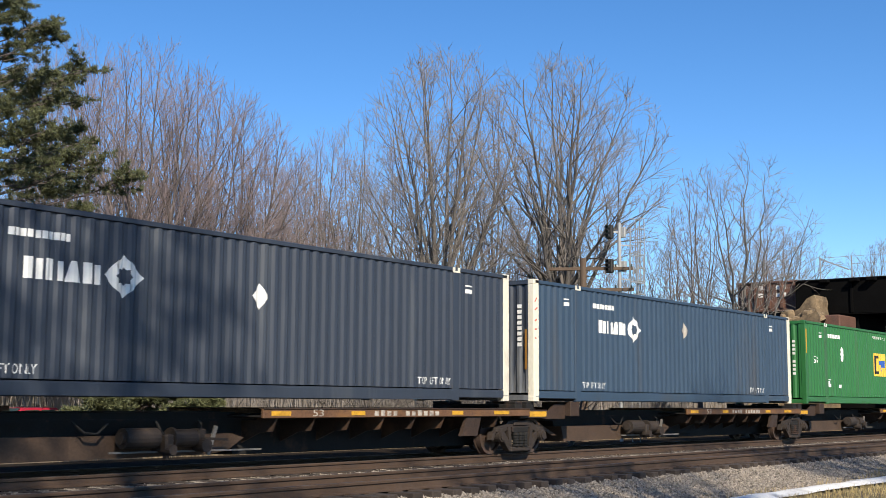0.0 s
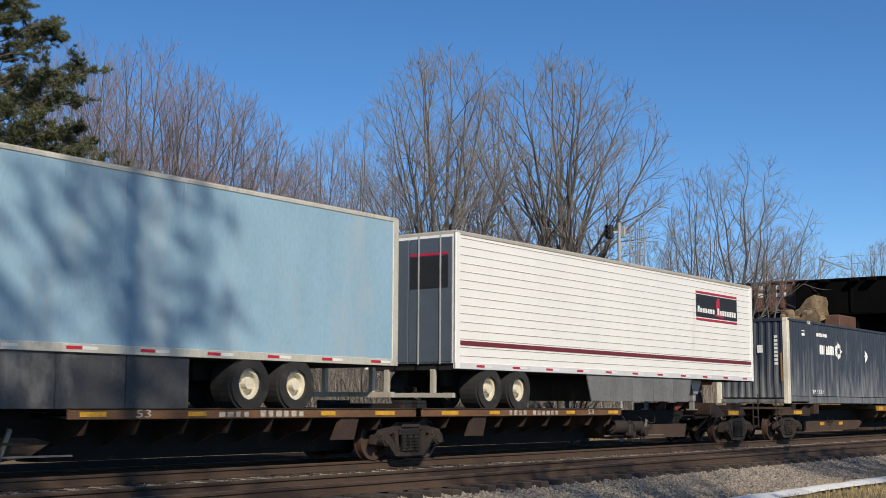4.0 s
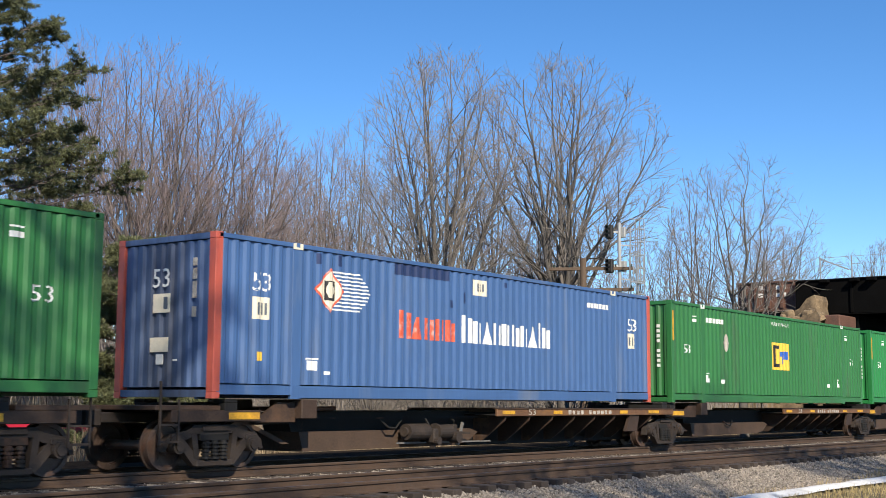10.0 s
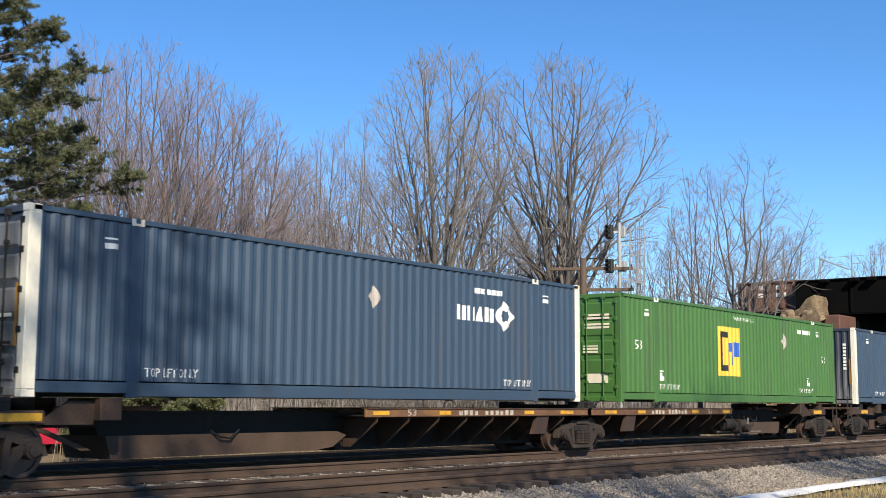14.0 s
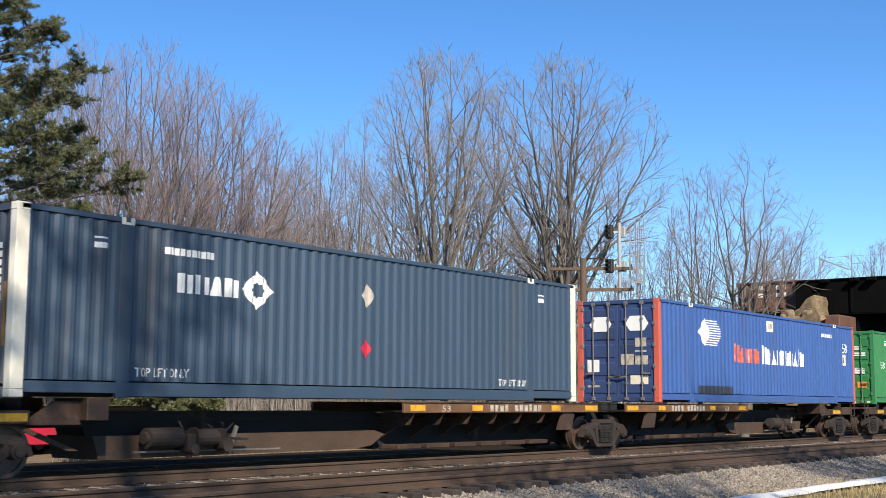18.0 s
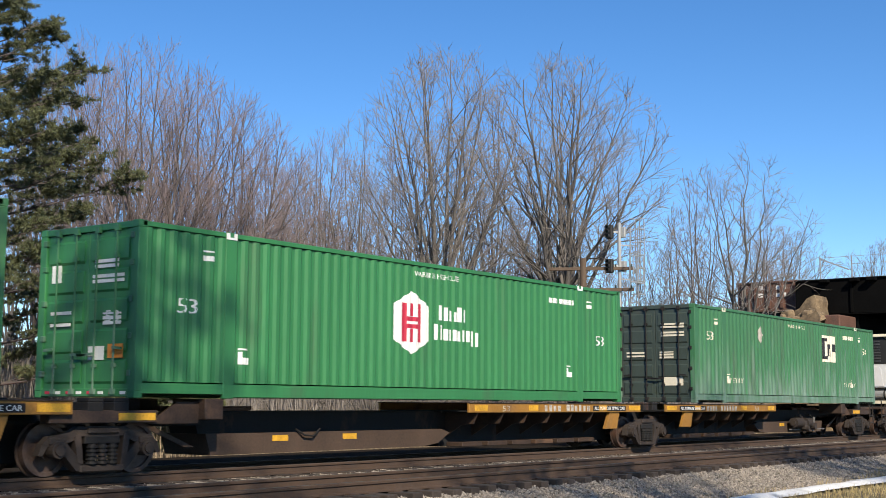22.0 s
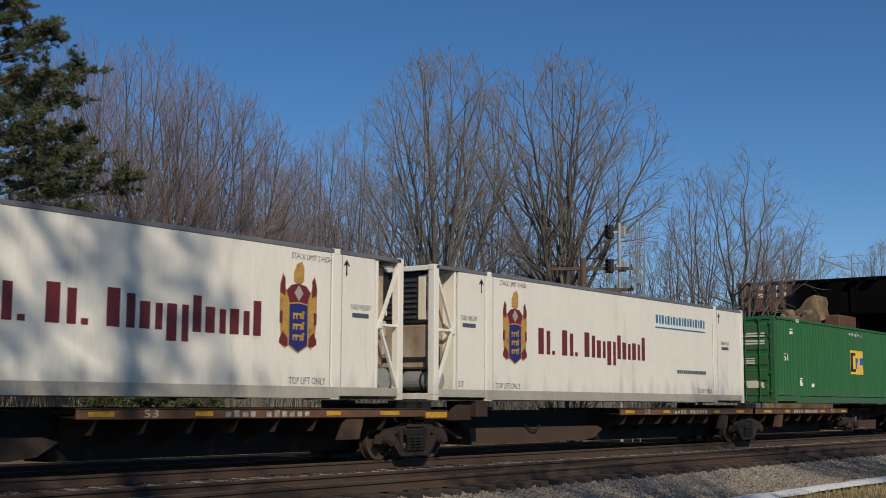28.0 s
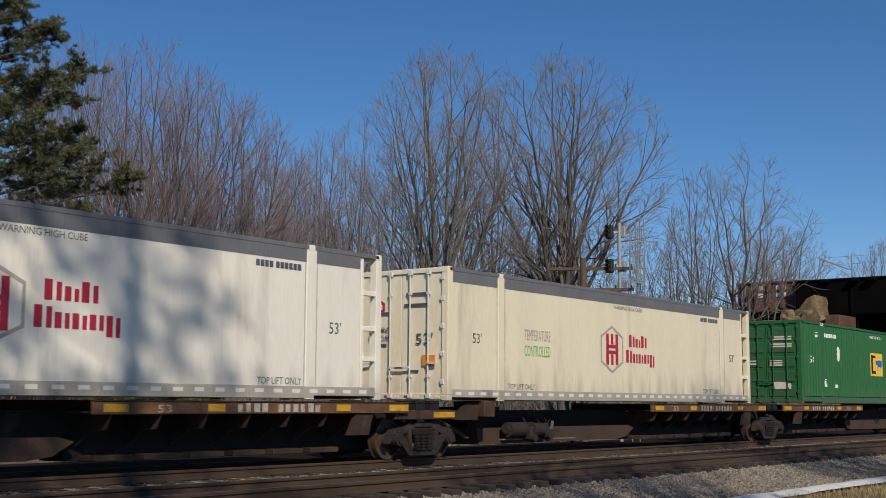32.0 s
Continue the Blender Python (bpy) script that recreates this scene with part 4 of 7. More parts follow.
def container(u, label, colour, post=None, doors=True, ribbed=True, category="container", rods=None, door_marks=(), door_paint=None, rail=None, top=None, plate=decal_white, open_left=0.0, open_right=0.0, unit=True):
    """A 53-foot container on the train; u is the place of its left end along the train."""
    box = thing("freight_container", label, category, pose(u + CL / 2 - gone(0), TRACK_Y, 1.218), "containers on the train")
    RIDERS.append((box, u + CL / 2, 1.218))
    post, rail, top = post or colour, rail or colour, top or colour
    if ribbed:
        pan = shared("side_panel", ribbed_panel)
    else:
        pan = shared(("plain_side_panel", open_left, open_right), lambda: Shape().box(-CL / 2 + 0.15 + open_left, CL / 2 - 0.15 - open_right, -CW / 2 + 0.012, -CW / 2 + 0.07, 0.22, 2.81, 0.004))
    part("side_panel", pan, colour, box)
    part("side_panel", pan, colour, box, m=Matrix.Diagonal((1, -1, 1, 1)) if not ribbed else pose(0, 0, 0, 0, 0, 180))
    part("roof", shared("roof", lambda: Shape().box(-CL / 2 + 0.05, CL / 2 - 0.05, -CW / 2 + 0.06, CW / 2 - 0.06, 2.83, 2.875)), top, box)
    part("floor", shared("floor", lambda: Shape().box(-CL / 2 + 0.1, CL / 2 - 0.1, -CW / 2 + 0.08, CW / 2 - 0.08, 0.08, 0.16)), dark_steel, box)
    for turn in (0, 180):
        r = pose(0, 0, 0, 0, 0, turn)
        part("top_rail", shared("top_rail", lambda: Shape().box(-CL / 2 + 0.085, CL / 2 - 0.085, -CW / 2, -CW / 2 + 0.06, 2.80, 2.885, 0.008)), top, box, m=r)
        part("bottom_rail", shared("bottom_rail", lambda: Shape().box(-CL / 2 + 0.09, -CL / 2 + LIFT[0] - 0.12, -CW / 2 + 0.002, -CW / 2 + 0.06, 0.07, 0.245, 0.008).box(-CL / 2 + LIFT[0] - 0.12, -CL / 2 + LIFT[1] + 0.12, -CW / 2 + 0.002, -CW / 2 + 0.06, 0.02, 0.245, 0.008).box(-CL / 2 + LIFT[1] + 0.12, CL / 2 - 0.09, -CW / 2 + 0.002, -CW / 2 + 0.06, 0.07, 0.245, 0.008)), rail, box, m=r)
        for x in LIFT:
            part("lift_post", shared(("lift_post", x), lambda: Shape().box(x - CL / 2 - 0.125, x - CL / 2 + 0.125, -CW / 2 + 0.004, -CW / 2 + 0.08, 0.0, 2.885, 0.008).box(x - CL / 2 - 0.09, x - CL / 2 + 0.09, -CW / 2 - 0.002, -CW / 2 + 0.08, 2.78, 2.897, 0.008)), colour, box, m=r)
    cp = shared("corner_post", corner_post_mesh)
    broad = 1.35 if post is ivory_post else 1.0
    for x in (-CL / 2 + 0.089 * broad, CL / 2 - 0.089 * broad):
        for y in (-CW / 2 + 0.081, CW / 2 - 0.081):
            part("corner_post", cp, post, box, m=pose(x, y, 0) @ Matrix.Diagonal((broad, 1, 1, 1)))
    for turn in (0, 180):
        part("end_sill", shared("end_sill", lambda: Shape().box(-CL / 2 + 0.01, -CL / 2 + 0.12, -1.13, 1.13, 0.02, 0.15, 0.008)), door_paint or colour, box, m=pose(0, 0, 0, 0, 0, turn))
        part("end_header", shared("end_header", lambda: Shape().box(-CL / 2 + 0.01, -CL / 2 + 0.12, -1.13, 1.13, 2.775, 2.885, 0.008)), door_paint or colour, box, m=pose(0, 0, 0, 0, 0, turn))
    wall = shared("end_panel", ribbed_end)
    if doors:
        end_doors(box, door_paint or colour, door_marks, rods or (door_paint or colour), plate=plate, flat=not ribbed)
    elif not open_left:
        part("end_panel", wall, door_paint or colour, box)
    for side, gap in ((-1, open_left), (1, open_right)):
        if gap:
            reefer_end(box, side, colour, gap, unit)
    if not open_right:
        part("end_panel", wall, colour, box, m=pose(0, 0, 0, 0, 0, 180))
    return box


RIDERS = []


def mark(box, name, shape, mat, label=""):
    """Paint on the near side; a row of blocks becomes one part for each block."""
    if len(shape.cuts) < 2:
        ob = part(name, shape.mesh(name, fix=False), mat, box, label)
        if name.endswith(("lettering", "number", "mark")):
            ob["kind"] = "stuff"
        return ob
    ends = shape.cuts[1:] + [(len(shape.v), len(shape.f))]
    for (v0, f0), (v1, f1) in zip([(0, 0)] + shape.cuts[1:], ends):
        piece = Decal(shape.ribbed)
        piece.v, piece.f = shape.v[v0:v1], [tuple(i - v0 for i in f) for f in shape.f[f0:f1]]
        part(name, piece.mesh(name, fix=False), mat, box, label)


def end_words(box, body, y, z, size, width, mat, label):
    """Words on the left end of a container."""
    part("painted_lettering", lettering(body, size, width), mat, box, label, m=pose(-CL / 2 + 0.016, y, z, 0, 0, -90))


def lift_marks(box, mat=decal_white):
    for x in LIFT:
        s = Shape().box(x - CL / 2 - 0.13, x - CL / 2 - 0.05, -CW / 2 - 0.007, -CW / 2, 2.77, 2.885).box(x - CL / 2 + 0.05, x - CL / 2 + 0.13, -CW / 2 - 0.007, -CW / 2, 2.77, 2.885).box(x - CL / 2 - 0.05, x - CL / 2 + 0.05, -CW / 2 - 0.007, -CW / 2, 2.77, 2.81)
        part("lifting_mark", s, mat, box)


def small_marks(box, ink, twist=True, n53=((1.05, 1.5), (15.07, 1.5)), ribbed=True, size=0.26):
    for x, z in n53:
        mark(box, "length_number", Decal(ribbed).words("53", x - 0.2, z - size / 2, size, 0.42), ink, "painted number 53")
    if twist:
        for x in (1.58, 14.6):
            mark(box, "lifting_notice", Decal(ribbed).rect(x - 0.13, x + 0.13, 2.35, 2.44).rect(x - 0.13, x + 0.13, 2.5, 2.53), ink)


def grey_blue_box(u, colour, label, flip=False, dark_placard=False, doors=False, red=False, low=False):
    """A blue container with ivory corner posts, a white name and a diamond sign."""
    box = container(u, label, colour, ivory_post, doors, door_paint=navy_dark, rods=dark_steel, door_marks=[(-0.95, -0.2, 2.2, 2.38), (-0.95, -0.2, 1.95, 2.1), (-0.9, -0.3, 0.6, 0.85), (0.2, 0.95, 1.2, 1.3)])
    dx = 7.75 if flip else 0.0
    sign = Decal()
    sign.bars(3.15 + dx, 4.6 + dx, 1.76, 2.09, (4,), 3, plan="TTAT")
    x, z = 5.04 + dx, 1.93
    sign.poly([(x - 0.40, z), (x - 0.12, z + 0.26)], [(x - 0.40, z), (x - 0.12, z - 0.26)])
    for sz in (-1, 1):
        tops = [(x - 0.14, z + sz * 0.22), (x, z + sz * 0.35), (x + 0.14, z + sz * 0.22)]
        lows = [(x - 0.14, z + sz * 0.12), (x, z + sz * 0.10), (x + 0.14, z + sz * 0.12)]
        sign.poly(*((tops, lows) if sz > 0 else (lows, tops)))
    sign.poly([(x + 0.12, z + 0.26), (x + 0.40, z)], [(x + 0.12, z - 0.26), (x + 0.40, z)])
    mark(box, "name_sign", sign, decal_white, "white block lettering and diamond sign")
    hole = Decal(lift=0.008).lozenge(x, z, 0.17, 0.15)
    mark(box, "sign_centre", hole, colour)
    mark(box, "unit_number", Decal().bars(2.88 + (8.7 if flip else 0), 4.0 + (8.7 if flip else 0), 2.38, 2.5, (4, 6), 4, slit=False), decal_white)
    zp = 1.83 if low else 2.05
    mark(box, "placard", Decal(lift=0.012).lozenge(8.1, zp, 0.2, 0.24), decal_faded if dark_placard else decal_white, "diamond placard holder")
    if red:
        mark(box, "red_placard", Decal(lift=0.012).lozenge(8.06, 1.0, 0.17, 0.2), decal_red, "small red diamond placard")
    for x0 in (2.33, 12.78):
        mark(box, "lifting_lettering", Decal().words("TOP LIFT ONLY", x0, 0.34, 0.15, 1.15), decal_white, "white words TOP LIFT ONLY")
    small_marks(box, decal_white, n53=())
    lift_marks(box, ivory_post)
    for yy in (-1.08, 1.08):
        part("worn_strip", Shape().box(-CL / 2 - 0.004, -CL / 2, yy - 0.03, yy + 0.03, 0.75, 1.7), sill_yellow, box, "worn ochre reflective strip")
    if not doors:
        s = Shape()
        for z0, z1 in ((1.75, 1.95),):
            for k in range(4):
                s.box(-CL / 2 + 0.008, -CL / 2 + 0.014, -0.1 - 0.14 * k - 0.11 + 0.6, -0.1 - 0.14 * k + 0.6, z0, z1)
        s.box(-CL / 2 + 0.008, -CL / 2 + 0.014, -0.42, -0.22, 1.72, 1.98)
        for k in range(8):
            s.box(-CL / 2 + 0.008, -CL / 2 + 0.014, -0.95, -0.83, 1.3 + k * 0.13, 1.39 + k * 0.13)
        part("end_marks", s, decal_white, box)
    return box


def green_box(u, colour, label, logo=(7.35, 8.85, 1.1, 2.0), square=None, placard=(3.75, 1.82), number=2.35, doors=False, top_words=False, ink=None, strip=True, plac=None, n53=((1.05, 1.55), (15.07, 1.55)), rods=None, door_paint=None, words_z=0.62):
    """A green container with a square sign of dark and blue blocks."""
    ink = ink or decal_white
    box = container(u, label, colour, None, doors, rods=rods or colour, door_paint=door_paint, door_marks=[(0.2, 0.95, 2.2, 2.36), (0.2, 0.95, 1.95, 2.1), (0.15, 0.6, 1.3, 1.5), (0.25, 0.9, 0.5, 0.75), (-0.95, -0.35, 1.45, 1.5), (-0.95, -0.35, 1.35, 1.4)], plate=decal_ivory)
    x0, x1, z0, z1 = logo
    w, h = x1 - x0, z1 - z0
    mark(box, "sign_square", Decal().rect(x0, x1, z0, z1), square or decal_yellow, "square company sign")
    d = Decal(lift=0.008)
    for f in (0.10, 0.78):
        d.rect(x0 + 0.07 * w, x0 + 0.4 * w, z0 + f * h, z0 + (f + 0.12) * h)
    d.rect(x0 + 0.07 * w, x0 + 0.19 * w, z0 + 0.1 * h, z0 + 0.9 * h)
    mark(box, "sign_dark_block", d, decal_black)
    d = Decal(lift=0.008)
    for a, b, c, e in ((0.42, 0.50, 0.22, 0.68), (0.50, 0.56, 0.50, 0.68), (0.56, 0.64, 0.22, 0.68), (0.69, 0.92, 0.40, 0.70)):
        d.rect(x0 + a * w, x0 + b * w, z0 + c * h, z0 + e * h)
    mark(box, "sign_blue_block", d, decal_blue if square is None else decal_black)
    mark(box, "height_lettering", Decal().words("WARNING HIGH CUBE", 7.33, 2.56, 0.11, 1.6), ink, "painted words WARNING HIGH CUBE")
    mark(box, "unit_number", Decal().bars(number, number + 1.2, 2.38, 2.52, (4, 6), 6, slit=False), ink)
    mark(box, "placard", Decal(lift=0.012).lozenge(placard[0], placard[1], 0.24, 0.28), plac or decal_white, "diamond placard holder")
    small_marks(box, ink, n53=n53)
    for x in (2.45, 13.55):
        mark(box, "small_notice", Decal().rect(x - 0.13, x + 0.13, 0.6, 0.72).rect(x - 0.13, x - 0.05, 0.72, 0.82).rect(x - 0.13, x + 0.1, 0.85, 0.88), ink)
    if top_words:
        for x0 in (2.3, 12.75):
            mark(box, "lifting_lettering", Decal().words("TOP LIFT ONLY", x0, words_z, 0.15, 1.2), ink, "painted words TOP LIFT ONLY")
    else:
        mark(box, "small_plate", Decal().rect(3.35, 3.62, 0.58, 0.70), ink)
        mark(box, "small_plate", Decal().rect(12.45, 12.68, 0.58, 0.70), ink)
    lift_marks(box, ink)
    if not doors:
        e = -CL / 2
        sign = part("end_sign", Shape().box(e + 0.004, e + 0.014, 0.15, 0.75, 2.1, 2.5), square or decal_yellow, box, "square company sign on the end")
        part("end_sign_block", Shape().box(e - 0.002, e + 0.004, 0.5, 0.7, 2.17, 2.43), decal_black, sign)
        part("end_sign_block", Shape().box(e - 0.002, e + 0.004, 0.2, 0.42, 2.2, 2.4), decal_blue, sign)
        part("end_plate", Shape().box(e + 0.004, e + 0.014, 0.25, 0.6, 0.62, 0.8), ink, box)
        for k in range(9):
            if k != 4:
                part("end_number", Shape().box(e + 0.004, e + 0.014, -0.93, -0.83, 1.0 + k * 0.14, 1.09 + k * 0.14), ink, box)
        part("painted_lettering", lettering("53", 0.22, 0.36), ink, box, "painted number 53", m=pose(e + 0.012, 0.6, 1.5, 0, 0, -90))
    if strip:
        part("yellow_strip", Shape().box(-CL / 2 + 0.06, -CL / 2 + 0.14, -CW / 2 - 0.011, -CW / 2 - 0.002, 1.75, 2.6), bright_yellow, box, "yellow reflective strip on the corner post")
    return box


def hub_sign(box, ribbed, z, ink, second):
    """A hexagon sign with a red inner block and two rows of blocks."""
    x0, x1 = 6.65, 7.85
    xm = (x0 + x1) / 2
    if ribbed:
        h = Decal(ribbed).poly([(x0, z + 0.36), (xm, z + 0.66), (x1, z + 0.36)], [(x0, z - 0.36), (xm, z - 0.66), (x1, z - 0.36)])
        mark(box, "hexagon_sign", h, decal_white, "white hexagon sign")
    else:
        h = Decal(False)
        for s in (-1, 1):
            for a, b in ((x0, xm), (xm, x1)):
                za, zb = (0.34, 0.62) if a == x0 else (0.62, 0.34)
                t = [(a, z + s * za), (b, z + s * zb)]
                l = [(a, z + s * (za - 0.07)), (b, z + s * (zb - 0.07))]
                h.poly(*((t, l) if s > 0 else (l, t)))
        h.rect(x0, x0 + 0.06, z - 0.34, z + 0.34).rect(x1 - 0.06, x1, z - 0.34, z + 0.34)
        mark(box, "hexagon_sign", h, decal_faded, "grey outlined hexagon sign")
    d = Decal(ribbed, 0.008)
    d.rect(xm - 0.32, xm - 0.18, z - 0.40, z + 0.40).rect(xm + 0.18, xm + 0.32, z - 0.40, z + 0.40)
    d.rect(xm - 0.06, xm + 0.06, z + 0.13, z + 0.40).rect(xm - 0.06, xm + 0.06, z - 0.40, z - 0.13)
    d.rect(xm - 0.18, xm + 0.18, z + 0.03, z + 0.12).rect(xm - 0.18, xm + 0.18, z - 0.12, z - 0.03)
    mark(box, "red_emblem", d, decal_red, "red angular emblem")
    mark(box, "company_name", Decal(ribbed).bars(8.15, 9.2, z + 0.1, z + 0.42, (3,), 5, 0.72, plan="TxT").bars(7.98, 9.65, z - 0.32, z + 0.02, (5,), 7, 0.72, plan="Txxxd"), ink, "company name in plain blocks")
    mark(box, "height_lettering", Decal(ribbed).words("WARNING HIGH CUBE", 7.33, 2.58 if ribbed else 2.42, 0.11, 1.6), second, "painted words WARNING HIGH CUBE")
    mark(box, "unit_number", Decal(ribbed).bars(12.6, 13.8, 2.38, 2.5, (4, 6), 8, slit=False), second)


def sill_reflectors(box):
    """Red and white reflective pieces along the sill under the doors."""
    for k in range(8):
        y = -1.08 + k * 0.28
        part("sill_reflector", shared(("sill_reflector", k), lambda: Shape().box(-CL / 2 + 0.002, -CL / 2 + 0.01, y, y + 0.13, 0.06, 0.11)), decal_red if k % 2 else decal_white, box)


def green_hexagon_box(u, colour, label, dashes=False):
    box = container(u, label, colour, None, True, rods=worn_steel if dashes else green_dull, door_marks=[(0.2, 0.8, 2.15, 2.32), (0.15, 0.95, 1.9, 2.05), (0.45, 0.9, 1.2, 1.4), (0.1, 0.5, 0.62, 0.85), (-0.95, -0.4, 1.2, 1.3), (-0.95, -0.4, 1.4, 1.5), (-0.95, -0.7, 1.95, 2.25)])
    hub_sign(box, True, 1.6, decal_white, decal_white)
    sill_reflectors(box)
    end_words(box, "53", -0.5, 1.24, 0.2, 0.34, decal_white, "painted number 53")
    part("notice", Shape().box(-CL / 2 + 0.006, -CL / 2 + 0.014, -0.98, -0.6, 0.65, 0.88), decal_orange, box, "orange door notice")
    small_marks(box, decal_white, n53=((1.1, 1.55), (15.1, 1.55)))
    for x in (2.45, 13.55):
        mark(box, "small_notice", Decal().rect(x - 0.13, x + 0.13, 0.6, 0.72).rect(x - 0.13, x - 0.05, 0.72, 0.82).rect(x - 0.13, x + 0.1, 0.85, 0.88), decal_white)
    lift_marks(box)
    if dashes:
        s = Shape()
        for k in range(34):
            s.box(-CL / 2 + 0.35 + k * 0.46, -CL / 2 + 0.53 + k * 0.46, -CW / 2 - 0.004, -CW / 2, 0.11, 0.16)
        part("reflective_dashes", s, decal_white, box, "row of white reflective dashes")
    return box


def royal_box(u, label, doors=True, colour=royal):
    box = container(u, label, colour, salmon if colour is royal_worn else orange_red, doors, rods=worn_steel, door_paint=door_grey if colour is royal_worn else door_blue if doors else grimy_blue, door_marks=[(0.55, 0.9, 1.55, 1.8), (0.55, 0.9, 1.4, 1.5), (0.1, 0.5, 1.05, 1.35), (0.55, 0.95, 1.05, 1.3), (-0.98, -0.6, 0.42, 0.5)], plate=stencil)
    if doors:
        part("door_panel_sign", Shape().box(-CL / 2 + 0.006, -CL / 2 + 0.016, 0.6, 0.98, 0.85, 1.2), decal_white, box, "white door sign")
        part("door_panel_sign", Shape().box(-CL / 2 + 0.006, -CL / 2 + 0.016, -0.95, -0.4, 0.5, 0.75), decal_ivory, box, "cream door sign")
    if doors:
        for y in (-0.62, 0.55):
            s = Shape()
            s.prism([(y - 0.36, 2.2), (y - 0.22, 2.0), (y + 0.22, 2.0), (y + 0.36, 2.2), (y + 0.22, 2.42), (y - 0.22, 2.42)], 0, -CL / 2 + 0.004, -CL / 2 + 0.012)
            part("door_emblem", s, decal_white, box, "white six-sided emblem")
    sign = Decal()
    x, z = 3.0, 2.08
    for k in range(11):
        zz = z + 0.36 - k * 0.072
        sign.rect(x + 0.08, x + 1.22 - 0.06 * abs(5 - k), zz - 0.016, zz + 0.016)
    mark(box, "speed_lines", sign, decal_white, "white lines trailing from the emblem")
    if colour is royal_deep:
        mark(box, "emblem_field", Decal(lift=0.008).lozenge(x, z, 0.42, 0.42), decal_white, "plain white diamond emblem")
    else:
        mark(box, "emblem_edge", Decal(lift=0.006).lozenge(x, z, 0.43, 0.43), decal_coral, "red edge of the diamond emblem")
        mark(box, "emblem_field", Decal(lift=0.008).lozenge(x, z, 0.37, 0.37), decal_ivory, "ivory diamond field")
        mark(box, "emblem_block", Decal(lift=0.010).rect(x - 0.15, x + 0.15, z - 0.2, z + 0.18), decal_black, "dark block in the emblem")
        mark(box, "emblem_disc", Decal(lift=0.012).poly([(x - 0.1, z + 0.04), (x - 0.05, z + 0.16), (x + 0.06, z + 0.16), (x + 0.12, z + 0.04)], [(x - 0.1, z - 0.04), (x - 0.05, z - 0.15), (x + 0.06, z - 0.15), (x + 0.12, z - 0.04)]), decal_ivory, "ivory disc in the emblem")
    mark(box, "company_name", Decal().bars(5.1, 7.1, 1.26, 1.84, (5,), 9, 0.8, plan="TAxxx"), decal_coral, "faded red name blocks")
    mark(box, "company_name", Decal().bars(7.3, 10.98, 1.26, 1.86, (10,), 10, 0.82, plan="TxAxxxxAix"), decal_white, "white name blocks")
    mark(box, "white_square", Decal().rect(7.75, 8.3, 2.33, 2.68), decal_ivory, "ivory square panel")
    for x0, x1 in ((7.9, 7.95), (8.03, 8.07), (8.13, 8.17)):
        mark(box, "panel_stroke", Decal(lift=0.007).rect(x0, x1, 2.42, 2.6), decal_slate, "grey stroke on the square panel")
    mark(box, "unit_number", Decal().bars(12.8, 13.9, 2.38, 2.5, (4, 6), 11, slit=False), decal_white)
    small_marks(box, decal_white, False, ((15.15, 2.05),) if doors else ((1.15, 2.1), (15.15, 2.05)), size=0.34)
    for xx in (15.1,) if doors else (1.15, 15.1):
        mark(box, "white_panel", Decal().rect(xx - 0.2, xx + 0.2, 1.42, 1.82), decal_ivory, "ivory notice panel")
        for x0, x1 in ((xx - 0.1, xx - 0.05), (xx + 0.02, xx + 0.06), (xx + 0.1, xx + 0.14)):
            mark(box, "panel_stroke", Decal(lift=0.007).rect(x0, x1, 1.5, 1.72), decal_slate, "grey stroke on the notice panel")
    if colour is royal_worn:
        for x0, x1 in ((11.3, 12.5), (12.6, 13.85)):
            mark(box, "pale_patch", Decal(lift=0.003).rect(x0, x1, 0.35, 2.75), royal_pale, "rubbed pale area of the side")
    if doors:
        x0, x1 = (6.4, 7.5) if colour is royal_worn else (2.6, 5.0)
        mark(box, "dark_patch", Decal(lift=0.003).rect(x0, x1, 0.27, 0.5), retouch_black, "dark worn patch")
    else:
        for x0, x1, z0, z1 in ((4.95, 6.85, 2.56, 2.79), (2.62, 2.73, 2.56, 2.76), (3.22, 3.33, 2.56, 2.78), (7.38, 7.45, 2.12, 2.36), (6.88, 7.02, 2.0, 2.16), (9.0, 9.12, 2.58, 2.7)):
            mark(box, "retouched_patch", Decal(lift=0.003).rect(x0, x1, z0, z1), retouch_blue, "dark retouched paint on the side")
        mark(box, "yellow_notice", Decal().rect(1.06, 1.22, 0.68, 0.84), decal_yellow, "small yellow notice")
        for x0, x1, z0, z1 in ((2.38, 2.66, 0.54, 0.72), (2.36, 2.68, 0.74, 0.77), (2.88, 3.02, 0.47, 0.53)):
            mark(box, "small_notice", Decal().rect(x0, x1, z0, z1), decal_white, "small white notice")
        end_words(box, "53", 0.33, 1.98, 0.34, 0.44, decal_white, "painted number 53")
        xe = -CL / 2
        for y0, y1, z0, z1, ink, words in ((-0.14, 0.30, 1.52, 1.86, decal_ivory, "dirty ivory sign on the end"), (-0.09, 0.02, 1.58, 1.80, None, "dark stroke on the sign"), (-0.12, 0.35, 0.82, 1.08, decal_ivory, "dirty ivory plate on the end"), (0.0, 0.18, 0.60, 0.78, decal_white, "small white plate on the end"), (-0.36, -0.26, 0.66, 0.69, decal_white, "small white mark on the end")):
            part("end_sign" if ink else "sign_stroke", Shape().box(xe + (0.006 if ink else 0.003), xe + 0.019, y0, y1, z0, z1), ink or decal_slate, box, words)
